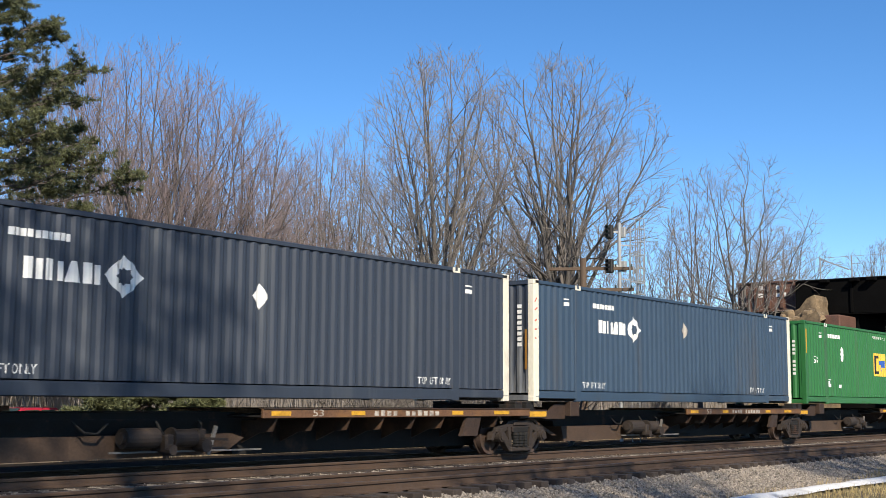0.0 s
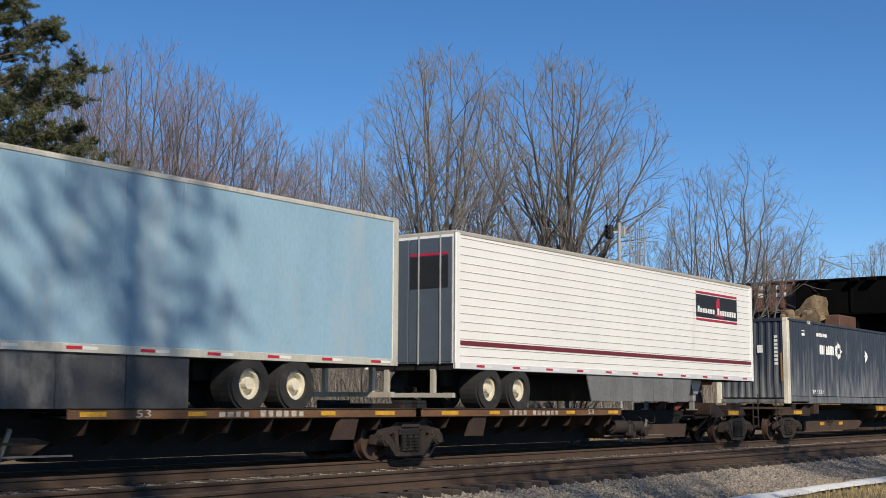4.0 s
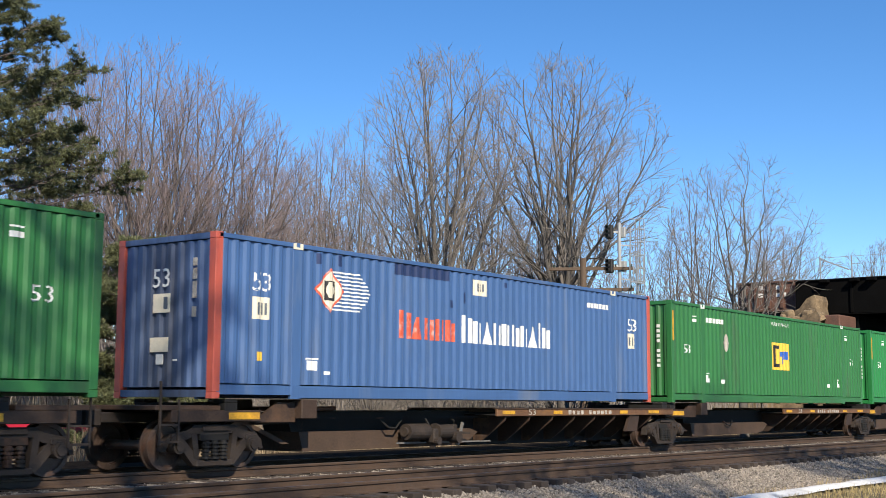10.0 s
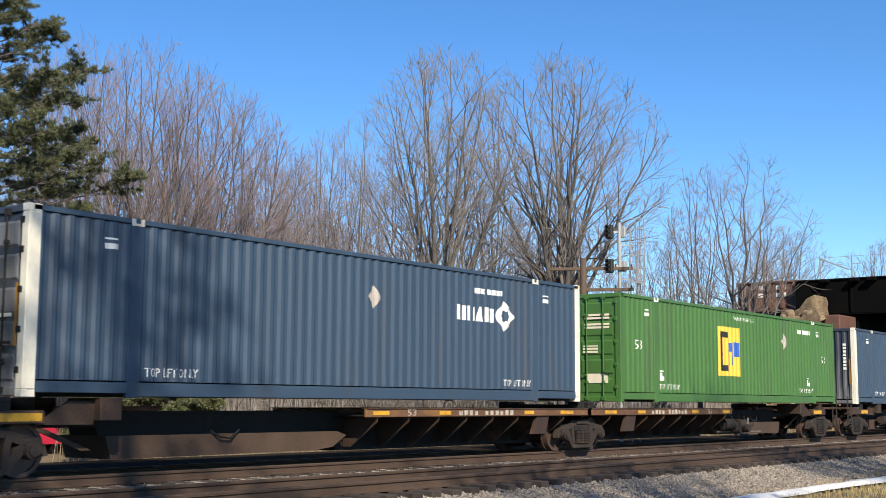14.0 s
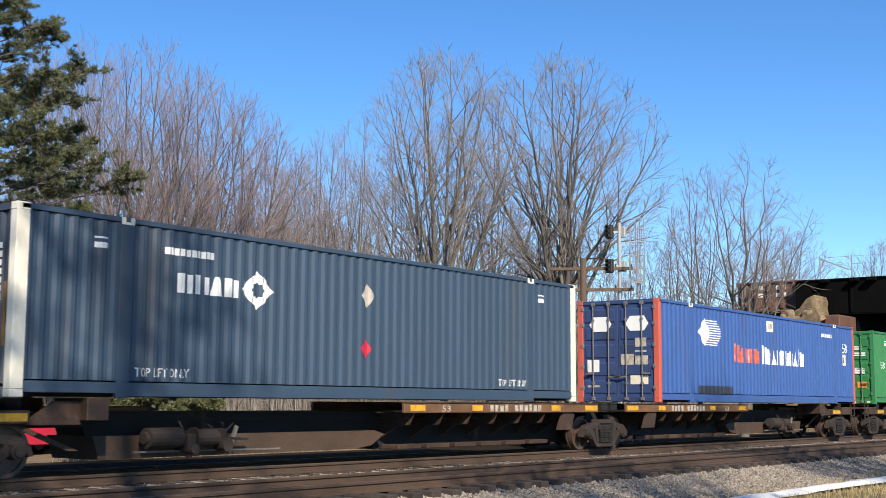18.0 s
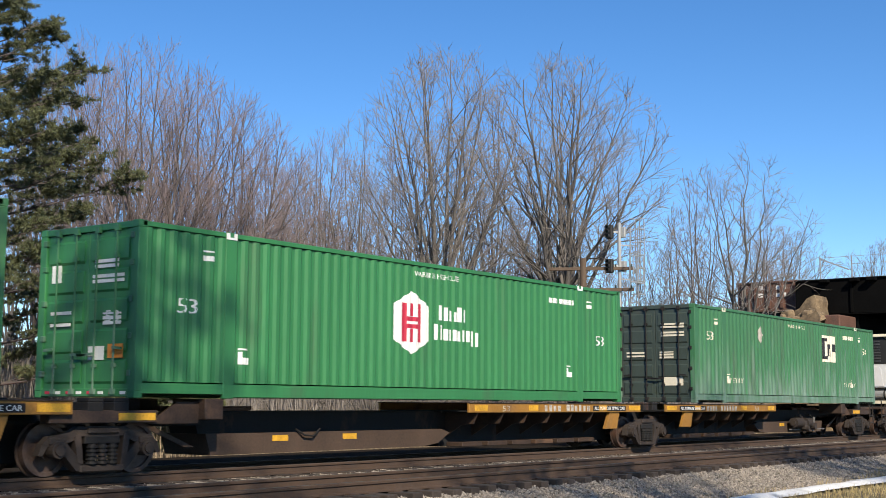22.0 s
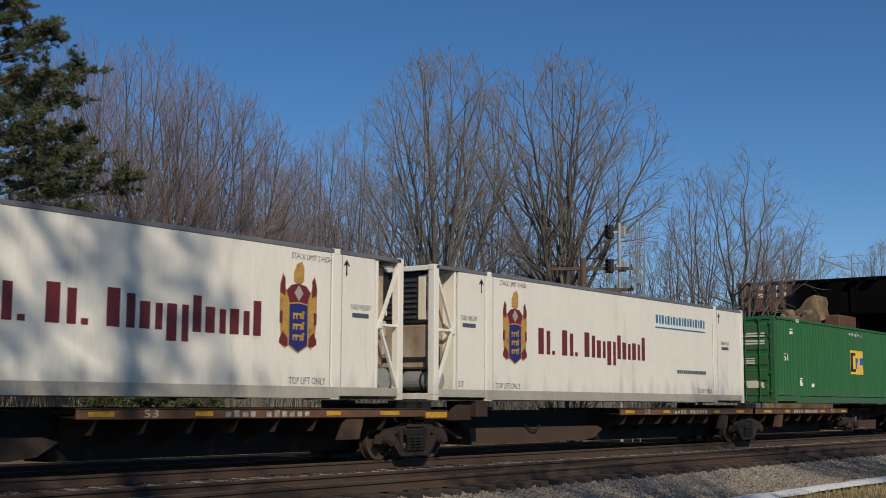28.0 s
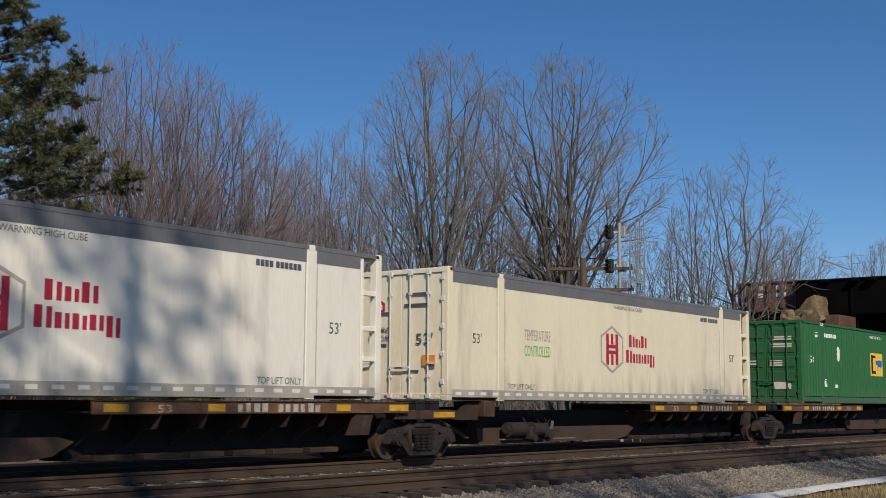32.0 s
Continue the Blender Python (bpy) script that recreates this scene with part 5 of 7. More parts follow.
        for z0, z1 in ((1.75, 2.05), (2.08, 2.28), (2.32, 2.46), (1.42, 1.60)):
            part("end_code_bar", Shape().box(xe + 0.008, xe + 0.019, -0.82, -0.72, z0, z1), stencil, box, "faded upright code on the end")
    lift_marks(box, decal_ivory)
    return box


def reefer_end(box, side, colour, gap, unit):
    """Open end frame with its cooling unit; side -1 left, 1 right; unit: 'white', 'brown' or none."""
    turn = pose(0, 0, 0, 0, 0, 0 if side < 0 else 180)
    x = -CL / 2
    part("end_wall", shared(("end_wall", gap), lambda: Shape().box(x + gap + 0.02, x + gap + 0.1, -CW / 2 + 0.03, CW / 2 - 0.03, 0.1, 2.86, 0.01)), colour, box, m=turn)
    for e in (-1, 1):
        y = e * (CW / 2 - 0.05)
        part("frame_foot", shared(("frame_foot", gap, e), lambda: Shape().box(x + 0.15, x + gap + 0.06, y - 0.04, y + 0.04, 0.08, 0.2, 0.01)), colour, box, m=turn)
        if unit:
            part("frame_brace", shared(("frame_brace", gap, e), lambda: Shape().bar((x + gap - 0.03, y, 1.5), (x + 0.14, y, 0.25), 0.06).box(x + gap - 0.09, x + gap + 0.03, y - 0.045, y + 0.045, 1.42, 1.58, 0.01)), colour, box, m=turn)
            part("frame_brace", shared(("frame_upper_brace", gap, e), lambda: Shape().bar((x + gap - 0.03, y, 1.5), (x + 0.14, y, 2.7), 0.06)), colour, box, m=turn)
            part("frame_rail", shared(("frame_rail", gap, e), lambda: Shape().box(x + 0.12, x + gap, y - 0.03, y + 0.03, 1.47, 1.53, 0.01)), colour, box, m=turn)
        else:
            for z in (0.75, 1.35, 2.05):
                part("frame_rung", shared(("frame_rung", gap, e, z), lambda: Shape().box(x + 0.1, x + gap + 0.05, y - 0.04, y + 0.04, z, z + 0.1, 0.01)), colour, box, m=turn)
    if not unit:
        return
    ya, yb = (-0.98, 0.98)
    part("cooling_unit", shared(("cooling_unit", gap), lambda: Shape().box(x + 0.24, x + gap + 0.03, ya, yb, 0.68, 2.74, 0.04)), rust_white if unit == "white" else rust_panel, box, "rust-streaked cooling unit housing", m=turn)
    grille = part("grille", shared(("grille", unit), lambda: Shape().prism([(ya + 0.02, 1.66), (yb - 0.02, 1.66), (yb + 0.02, 2.0), (yb, 2.62), (yb - 0.14, 2.76), (ya + 0.14, 2.76), (ya, 2.62), (ya - 0.02, 2.0)], 0, x + 0.13, x + 0.26)), signal_black, box, "black air grille", m=turn)
    for k in range(8):
        part("louvre", shared(("louvre", k), lambda: Shape().bar((x + 0.115, -0.72, 1.78 + k * 0.115), (x + 0.115, 0.72, 1.78 + k * 0.115), 0.03, 0.05)), black_plastic, grille)
    if unit == "white":
        cover = part("cooling_cover", shared("cooling_cover", lambda: Shape().prism([(-0.98, 0.7), (0.98, 0.7), (0.93, 1.64), (-0.93, 1.64)], 0, x + 0.11, x + 0.25)), cover_white, box, "grey-white lower cover", m=turn)
        part("cover_panel", shared("cover_panel", lambda: Shape().prism([(-0.82, 0.74), (0.82, 0.74), (0.72, 1.5), (0.5, 1.56), (-0.5, 1.56), (-0.72, 1.5)], 0, x + 0.095, x + 0.115)), cover_white, cover)
        part("latch", shared("cover_latch", lambda: Shape().box(x + 0.085, x + 0.1, -0.09, 0.09, 0.9, 1.06, 0.005)), signal_black, cover)
    else:
        part("cooling_cover", shared("brown_cover", lambda: Shape().box(x + 0.14, x + 0.25, -0.98, 0.98, 0.9, 1.62, 0.03)), rust_panel, box, "rust-stained cream lower cover", m=turn)
        part("cream_cover", shared("cream_cover", lambda: Shape().box(x + 0.12, x + 0.2, 0.2, 0.98, 1.7, 2.7, 0.03).box(x + 0.12, x + 0.2, -1.0, -0.75, 1.7, 2.7, 0.03)), cream_paint, box, "cream upper cover beside the grille", m=turn)
    tank = part("fuel_tank", shared(("fuel_tank", gap), lambda: Shape().disc((x + 0.40, 0, 0.42), 1, 0.22, -1.12, 1.12, 20)), galvanised, box, "silver fuel tank with straps", m=turn, smooth=False)
    for k in range(4):
        yk = -0.8 + k * 0.53
        part("tank_strap", shared(("tank_strap", gap, k), lambda: Shape().disc((x + 0.40, 0, 0.42), 1, 0.232, yk - 0.025, yk + 0.025, 20)), dark_steel, tank)
    part("hose", shared("reefer_hose", lambda: Shape().tube([(x + 0.3, -1.02, 1.2), (x + 0.2, -1.1, 1.1), (x + 0.22, -1.12, 0.9), (x + 0.32, -1.02, 0.78)], [0.03] * 4, 6)), signal_black, box, m=turn)
    part("control_box", shared("control_box", lambda: Shape().box(x + 0.3, x + 0.55, -1.06, -0.98, 0.75, 1.15, 0.01)), signal_black, box, "black control box", m=turn)


def reefer(u, label, colour, unit_left, top=None, rail=None, gap=0.75, unit="brown", rods=None, marks=None):
    """A smooth white refrigerated container."""
    return container(u, label, colour, colour, not unit_left, False, "refrigerated container", rods=rods or worn_steel, rail=rail, top=top, door_marks=marks or [(0.15, 0.75, 2.15, 2.3), (0.15, 0.75, 1.9, 2.05), (0.45, 0.85, 1.35, 1.5), (-0.9, -0.5, 2.0, 2.2), (-0.9, -0.5, 1.5, 1.6), (0.2, 0.8, 0.9, 1.1)], plate=decal_slate, open_left=gap if unit_left else 0.0, open_right=0.0 if unit_left else gap, unit=unit)


def seams(box, colour, step=1.22):
    for x in LIFT:
        for e in (-0.16, 0.16):
            part("post_joint", shared(("post_joint", x, e), lambda: Shape().box(x + e - CL / 2 - 0.012, x + e - CL / 2 + 0.012, -CW / 2 + 0.010, -CW / 2 + 0.02, 0.25, 2.8)), decal_faded, box)
    x = LIFT[0] + step
    while x < LIFT[1] - 0.3:
        part("panel_seam", shared(("panel_seam", round(x, 2)), lambda: Shape().box(x - CL / 2 - 0.012, x - CL / 2 + 0.012, -CW / 2 + 0.009, -CW / 2 + 0.02, 0.25, 2.8)), colour, box)
        x += step


def hexagon_reefer(u, label, colour):
    box = reefer(u, label, colour, False, grey_band, aluminium, 0.5, "", cover_white, [(0.15, 0.7, 2.3, 2.36), (0.1, 0.75, 2.06, 2.12), (-0.75, -0.3, 1.9, 1.96), (0.2, 0.5, 0.62, 0.66), (-0.8, -0.4, 1.2, 1.26)])
    end_words(box, "53'", -0.42, 1.22, 0.24, 0.46, decal_slate, "painted number 53'")
    end_words(box, "WARNING", 0.92, 1.5, 0.12, 0.6, decal_slate, "grey words WARNING HIGH CUBE")
    end_words(box, "HIGH CUBE", 0.92, 1.32, 0.12, 0.62, decal_slate, "grey words WARNING HIGH CUBE")
    e = -CL / 2
    sign = part("door_emblem", Shape().prism([(0.62, 1.9), (0.76, 1.98), (0.76, 2.16), (0.62, 2.24), (0.48, 2.16), (0.48, 1.98)], 0, e + 0.034, e + 0.042), decal_red, box, "small red six-sided emblem on the door")
    part("emblem_centre", Shape().box(e + 0.028, e + 0.034, 0.55, 0.69, 2.01, 2.13), white_paint, sign)
    mark(box, "grey_band", Decal(False).rect(0.2, LIFT[0] - 0.14, 2.56, 2.80).rect(LIFT[0] + 0.14, LIFT[1] - 0.14, 2.56, 2.80).rect(LIFT[1] + 0.14, CL - 0.66, 2.56, 2.80), grey_band, "dark grey band under the roof")
    hub_sign(box, False, 1.36, decal_red, decal_slate)
    mark(box, "number_mark", Decal(False).words("53'", 0.95, 1.27, 0.22), decal_slate, "painted number 53'")
    mark(box, "number_mark", Decal(False).words("53'", 14.6, 1.25, 0.22), decal_slate, "painted number 53'")
    mark(box, "cooling_lettering", Decal(False).words("TEMPERATURE", 3.05, 1.42, 0.26, 1.15), decal_faded, "grey word TEMPERATURE")
    mark(box, "cooling_lettering", Decal(False).words("CONTROLLED", 3.05, 1.05, 0.26, 1.15), decal_lime, "green word CONTROLLED")
    for x0 in (2.35, 12.7):
        mark(box, "lifting_lettering", Decal(False).words("TOP LIFT ONLY", x0, 0.27, 0.13, 1.15), decal_slate, "painted words TOP LIFT ONLY")
    s = Decal(False, 0.0125)
    for k in range(33):
        s.rect(0.3 + k * 0.475, 0.52 + k * 0.475, 0.12, 0.19)
    mark(box, "reflective_dashes", s, decal_white, "row of white reflective dashes")
    part("notice", Shape().box(-CL / 2 + 0.006, -CL / 2 + 0.014, -0.95, -0.6, 0.75, 0.98), decal_orange, box, "orange door notice")
    sill_reflectors(box)
    seams(box, colour, 2.44)
    return box


def crest_reefer(u, label, unit_left, flip):
    box = reefer(u, label, white_paint, unit_left, grey_band, aluminium)

    def at(a, b):
        return (CL - b, CL - a) if flip else (a, b)

    x0, x1 = (6.3, 12.1) if flip else (4.1, 9.6)
    mark(box, "company_name", Decal(False).bars(x0, x1, 1.12, 1.74, (2, 2, 7), 12, 0.72, plan="T.T.Txdixxi"), decal_maroon, "dark red old-style company name blocks")
    a, b = at(2.62, 3.64)
    xm = (a + b) / 2

    def both(name, make, mat, label, lift):
        for e in (-1, 1):
            pts = make(e)
            tops, lows = [p[:2] for p in pts], [(p[0], p[2]) for p in pts]
            if e < 0:
                tops, lows = tops[::-1], lows[::-1]
            mark(box, name, Decal(False, lift).poly(tops, lows), mat, label)

    both("mantling", lambda e: [(xm, 2.14, 1.75), (xm + e * 0.2, 2.1, 1.72), (xm + e * 0.34, 1.98, 1.74)], decal_maroon, "dark red mantling", 0.005)
    both("supporter", lambda e: [(xm + e * 0.25, 1.8, 1.0), (xm + e * 0.34, 2.02, 0.92), (xm + e * 0.44, 2.26, 0.98), (xm + e * 0.5, 2.1, 1.5)], decal_gold, "gold supporter animal", 0.006)
    both("supporter_wing", lambda e: [(xm + e * 0.36, 2.2, 1.88), (xm + e * 0.43, 2.3, 1.92), (xm + e * 0.5, 2.05, 1.95)], decal_maroon, "dark red wing", 0.008)
    both("supporter_foot", lambda e: [(xm + e * 0.28, 1.12, 0.96), (xm + e * 0.42, 1.25, 0.98), (xm + e * 0.5, 1.1, 1.02)], decal_maroon, "dark red foot", 0.008)
    both("supporter_mane", lambda e: [(xm + e * 0.42, 1.62, 1.36), (xm + e * 0.5, 1.6, 1.4)], decal_maroon, "dark red mane", 0.008)
    mark(box, "shield_border", Decal(False, 0.008).poly([(xm - 0.27, 1.76), (xm, 1.8), (xm + 0.27, 1.76)], [(xm - 0.27, 0.98), (xm, 0.84), (xm + 0.27, 0.98)]), decal_gold, "gold shield border")
    mark(box, "shield_sign", Decal(False, 0.010).poly([(xm - 0.245, 1.74), (xm, 1.77), (xm + 0.245, 1.74)], [(xm - 0.245, 1.0), (xm, 0.87), (xm + 0.245, 1.0)]), decal_navy, "dark blue shield sign")
    for k in range(3):
        z = 1.1 + k * 0.2
        d = Decal(False, 0.012).rect(xm - 0.15, xm + 0.15, z + 0.05, z + 0.09)
        for q in (-0.13, -0.05, 0.06, 0.12):
            d.rect(xm + q - 0.02, xm + q + 0.02, z - 0.02, z + 0.05)
        mark(box, "gold_emblem", d.lozenge(xm + 0.13, z + 0.1, 0.04, 0.04), decal_gold, "gold animal on the shield")
    mark(box, "helmet_emblem", Decal(False, 0.010).lozenge(xm, 1.96, 0.12, 0.15), decal_faded, "grey helmet")
    d = Decal(False, 0.006).poly([(xm - 0.14, 2.34), (xm - 0.06, 2.5), (xm + 0.08, 2.56), (xm + 0.14, 2.44)], [(xm - 0.14, 2.16), (xm - 0.06, 2.14), (xm + 0.08, 2.14), (xm + 0.14, 2.2)])
    mark(box, "crest_animal", d, decal_gold, "gold animal above the helmet")
    mark(box, "stack_lettering", Decal(False).words("STACK LIMIT 3 HIGH", xm - (0.62 if not flip else 0.2), 2.64 if not flip else 2.6, 0.11, 1.1), decal_slate, "painted words STACK LIMIT 3 HIGH")
    for xx in (0.98, 14.5):
        mark(box, "tare_lettering", Decal(False).words("TARE WEIGHT", xx, 1.75, 0.11, 0.62), decal_slate, "painted words TARE WEIGHT")
    mark(box, "length_number", Decal(False).words("53'", 0.9, 0.3, 0.13), decal_slate, "painted number 53'")
    x0, x1 = (2.6, 5.95) if flip else (10.2, 13.4)
    mark(box, "network_name", Decal(False).bars(x0, x1, 2.18, 2.42, (9,), 14).rect(x0, x1, 2.05, 2.09), decal_teal, "blue-grey name blocks")
    mark(box, "web_name", Decal(False).bars(x0 + (-0.1 if flip else 1.3), x0 + (1.85 if flip else 3.2), 0.82, 0.92, (14,), 15, slit=False), decal_slate)
    for xx in (2.35, 12.8):
        mark(box, "lifting_lettering", Decal(False).words("TOP LIFT ONLY", xx, 0.28, 0.13, 1.0), decal_slate, "painted words TOP LIFT ONLY")
    for xx in (1.05, 14.55):
        mark(box, "weight_number", Decal(False).rect(xx, xx + 0.5, 1.6, 1.69), decal_slate)
    mark(box, "height_mark", Decal(False).rect(1.75, 1.79, 2.4, 2.65).poly([(1.68, 2.6), (1.77, 2.72), (1.86, 2.6)], [(1.68, 2.58), (1.77, 2.62), (1.86, 2.58)]).rect(14.35, 14.39, 2.4, 2.65).poly([(14.28, 2.6), (14.37, 2.72), (14.46, 2.6)], [(14.28, 2.58), (14.37, 2.62), (14.46, 2.58)]), decal_black, "black upward arrow")
    seams(box, white_paint, 2.44)
    return box


def cool_reefer(u):
    box = reefer(u, "cream refrigerated container with green and dark blue name blocks", cream_paint, True, grey_band, aluminium, unit="white")
    mark(box, "company_name", Decal(False).bars(5.25, 8.0, 1.6, 2.38, (5,), 18, 0.72, plan="Tidxx"), decal_lime, "bright green name blocks")
    d = Decal(False).poly([(7.7, 2.05), (8.2, 2.28), (8.8, 2.28), (9.25, 1.95)], [(7.7, 1.98), (8.2, 2.12), (8.8, 1.95), (9.25, 1.6)]).poly([(7.1, 1.62), (7.9, 1.55), (8.6, 1.75)], [(7.1, 1.55), (7.9, 1.42), (8.6, 1.6)]).poly([(8.75, 1.6), (9.0, 1.7), (9.2, 1.55)], [(8.75, 1.4), (9.0, 1.37), (9.2, 1.48)])
    mark(box, "animal_emblem", d, decal_lime, "green curved emblem")
    mark(box, "company_name", Decal(False).bars(5.05, 10.2, 0.78, 1.32, (4, 7), 19, 0.7, plan="TxxiTxdxxxx"), decal_indigo, "dark blue name blocks")
    d = Decal(False)
    for k in range(3):
        d.rect(10.25, 10.75 + 0.06 * (2 - k), 0.82 + k * 0.16, 0.87 + k * 0.16)
    mark(box, "speed_lines", d, decal_indigo)
    mark(box, "placard", Decal(False, 0.01).lozenge(1.5, 0.63, 0.26, 0.26), decal_faded, "grey diamond placard holder")
    mark(box, "lifting_lettering", Decal(False).words("TOP LIFT ONLY", 2.3, 0.3, 0.14, 1.1), decal_faded, "faded words TOP LIFT ONLY")
    mark(box, "unit_number", Decal(False).bars(0.6, 1.7, 2.3, 2.42, (4, 6), 20, slit=False), decal_faded)
    seams(box, cream_paint, 1.22)
    return box


# ---------------- the train: road trailers
def trailer(u, label, colour, rear_left, ribs):
    """A 53-foot road trailer; its wheels are at the left or at the right end."""
    t = thing("semi_trailer", label, "trailer", pose(u + CL / 2 - gone(0), TRACK_Y, 0.985), "trailers on the train")
    RIDERS.append((t, u + CL / 2, 0.985))
    z0, z1, h = 0.92, 3.96, CL / 2
    body = Shape().box(-h, h, -1.27, 1.27, z0 + 0.12, z1 - 0.08, 0.01)
    part("body", body, colour, t)
    if ribs:
        for k in range(15):
            z = z0 + 0.28 + k * 0.185
            part("side_rib", Shape().box(-h + 0.1, h - 0.1, -1.277, -1.27, z, z + 0.012), decal_faded, t)
        part("stripe", Shape().box(-h + 0.02, h - 0.02, -1.282, -1.27, z0 + 0.52, z0 + 0.62), decal_maroon, t, "dark red stripe along the side")
        sx0, sx1, sz0, sz1 = 12.05 - h, 14.95 - h, 2.66, 3.52
        sign = part("sign", Shape().box(sx0, sx1, -1.286, -1.27, sz0 + 0.1, sz1 - 0.1), decal_black, t, "black sign panel")
        for z in (sz0, sz1 - 0.06):
            part("sign_bar", Shape().box(sx0, sx1, -1.286, -1.27, z, z + 0.06), decal_red, sign)
        part("sign_emblem", Shape().prism([(sx0 + 1.25, sz0 + 0.18), (sx0 + 2.0, sz0 + 0.12), (sx0 + 1.6, sz0 + 0.3), (sx0 + 1.62, sz0 + 0.72), (sx0 + 1.45, sz0 + 0.72), (sx0 + 1.35, sz0 + 0.5), (sx0 + 1.45, sz0 + 0.28)], 1, -1.29, -1.286), decal_red, sign, "red curved emblem")
        s = Shape()
        for k in range(16):
            if k != 7:
                a = sx0 + 0.08 + k * 0.172
                s.box(a, a + 0.13, -1.292, -1.286, sz0 + 0.24 - 0.003 * k, sz0 + (0.42 if k in (0, 8) else 0.36))
        part("sign_letters", s, decal_white, sign, "white name blocks")
    else:
        for k in range(13):
            part("panel_seam", Shape().box(-h + 1.2 * (k + 0.6), -h + 1.2 * (k + 0.6) + 0.02, -1.274, -1.27, z0 + 0.15, z1 - 0.1), colour, t)
        part("dark_patch", Shape().box(-h + 2.05, -h + 4.65, -1.2725, -1.27, 2.8, 3.68), trailer_patch, t, "patch where a sign was removed")
        for k in range(9):
            if k != 4:
                part("number_mark", Shape().box(-h + 0.05, -h + 0.12, -1.293, -1.285, 1.85 + k * 0.155, 1.94 + k * 0.155), decal_slate, t)
        part("nose_box", Shape().box(-h - 0.09, -h, -0.6, -0.02, 1.9, 2.12, 0.015), decal_ivory, t, "tan box on the nose")
        part("coupling_panel", Shape().box(-h - 0.06, -h, -0.75, -0.3, 1.32, 1.6, 0.02).disc((-h - 0.06, -0.62, 1.5), 0, 0.07, -h - 0.16, -h, 12).disc((-h - 0.06, -0.4, 1.5), 0, 0.07, -h - 0.16, -h, 12).tube([(-h - 0.1, -0.62, 1.45), (-h - 0.16, -0.6, 1.2), (-h - 0.08, -0.5, 1.05)], [0.025] * 3, 6), dark_steel, t, "black air and electric couplings")
        part("white_scrape", Shape().box(-h + 2.62, -h + 2.67, -1.2745, -1.27, 1.95, 2.28), decal_white, t)
    part("top_rail", Shape().box(-h, h, -1.285, 1.285, z1 - 0.1, z1 - 0.02, 0.012), aluminium if ribs else ivory_metal, t)
    part("roof", Shape().box(-h + 0.03, h - 0.03, -1.25, 1.25, z1 - 0.02, z1), aluminium, t)
    for y in (-1.285, 1.245):
        part("bottom_rail", Shape().box(-h, h, y, y + 0.04, z0, z0 + 0.14, 0.006), cover_white if ribs else ivory_metal, t)
    for x in (-h, h - 0.18):
        for y in (-1.288, 1.22):
            part("corner_post", Shape().box(x, x + 0.18, y, y + 0.07, z0, z1 - 0.05, 0.012), ivory_metal if not ribs else colour, t)
    part("floor", Shape().box(-h + 0.05, h - 0.05, -1.2, 1.2, z0 - 0.02, z0 + 0.12), dark_steel, t)
    for k in range(11):
        x = -h + 0.8 + k * 1.45
        part("reflective_tape", Shape().box(x, x + 0.3, -1.29, -1.285, z0 + 0.05, z0 + 0.1), decal_red, t, "red and white reflective tape")
        part("reflective_tape", Shape().box(x + 0.3, x + 0.6, -1.29, -1.285, z0 + 0.05, z0 + 0.1), decal_white, t, "red and white reflective tape")
    s = -1 if rear_left else 1
    for x in ((h - 4.15) * s, (h - 2.95) * s) if not rear_left else ((h - 1.35) * s, (h - 2.55) * s):
        part("axle", Shape().disc((x, 0, 0.5), 1, 0.07, -1.0, 1.0, 10), dark_steel, t)
        for y in (-1.0, 1.0):
            w = part("wheel", shared("tyre", lambda: Shape().disc((0, 0, 0), 1, 0.46, -0.27, 0.27, 28, 0.46, 0.28).disc((0, 0, 0), 1, 0.5, -0.22, 0.22, 28, 0.5, 0.3)), rubber, t, m=pose(x, y, 0.5))
            part("rim", shared("rim", lambda: Shape().disc((0, 0, 0), 1, 0.29, -0.2, 0.2, 24, 0.29, 0.22).disc((0, 0, 0), 1, 0.23, -0.1, 0.1, 24).disc((0, 0, 0), 1, 0.1, -0.24, 0.24, 12)), decal_ivory, w, "pale steel rim")
    xm = (h - 3.5) * s if not rear_left else (h - 1.95) * s
    part("bogie_frame", Shape().box(xm - 1.4, xm + 1.4, -0.6, -0.45, 0.55, 0.92).box(xm - 1.4, xm + 1.4, 0.45, 0.6, 0.55, 0.92), dark_steel, t)
    xe = h * s
    part("bumper", Shape().box(min(xe, xe - 0.12 * s), max(xe, xe - 0.12 * s), -1.2, 1.2, 0.30, 0.40).box(min(xe, xe - 0.1 * s), max(xe, xe - 0.1 * s), -0.7, -0.6, 0.4, 0.92).box(min(xe, xe - 0.1 * s), max(xe, xe - 0.1 * s), 0.6, 0.7, 0.4, 0.92), aluminium, t)
    if rear_left:
        doors = part("door", Shape().box(-h - 0.03, -h, -1.2, -0.01, z0 + 0.15, z1 - 0.15, 0.008), decal_slate, t, "dark rear door")
        part("door", Shape().box(-h - 0.03, -h, 0.01, 1.2, z0 + 0.15, z1 - 0.15, 0.008), decal_slate, t, "dark rear door")
        for y in (-0.9, -0.3, 0.3, 0.9):
            part("lock_rod", Shape().disc((-h - 0.05, y, 0), 2, 0.02, z0 + 0.1, z1 - 0.1, 8), galvanised, doors)
        part("door_sign", Shape().box(-h - 0.04, -h - 0.03, -1.1, -0.05, 2.7, 3.4), decal_black, doors)
        part("door_sign_bar", Shape().box(-h - 0.042, -h - 0.03, -1.1, -0.05, 3.42, 3.48), decal_red, doors)
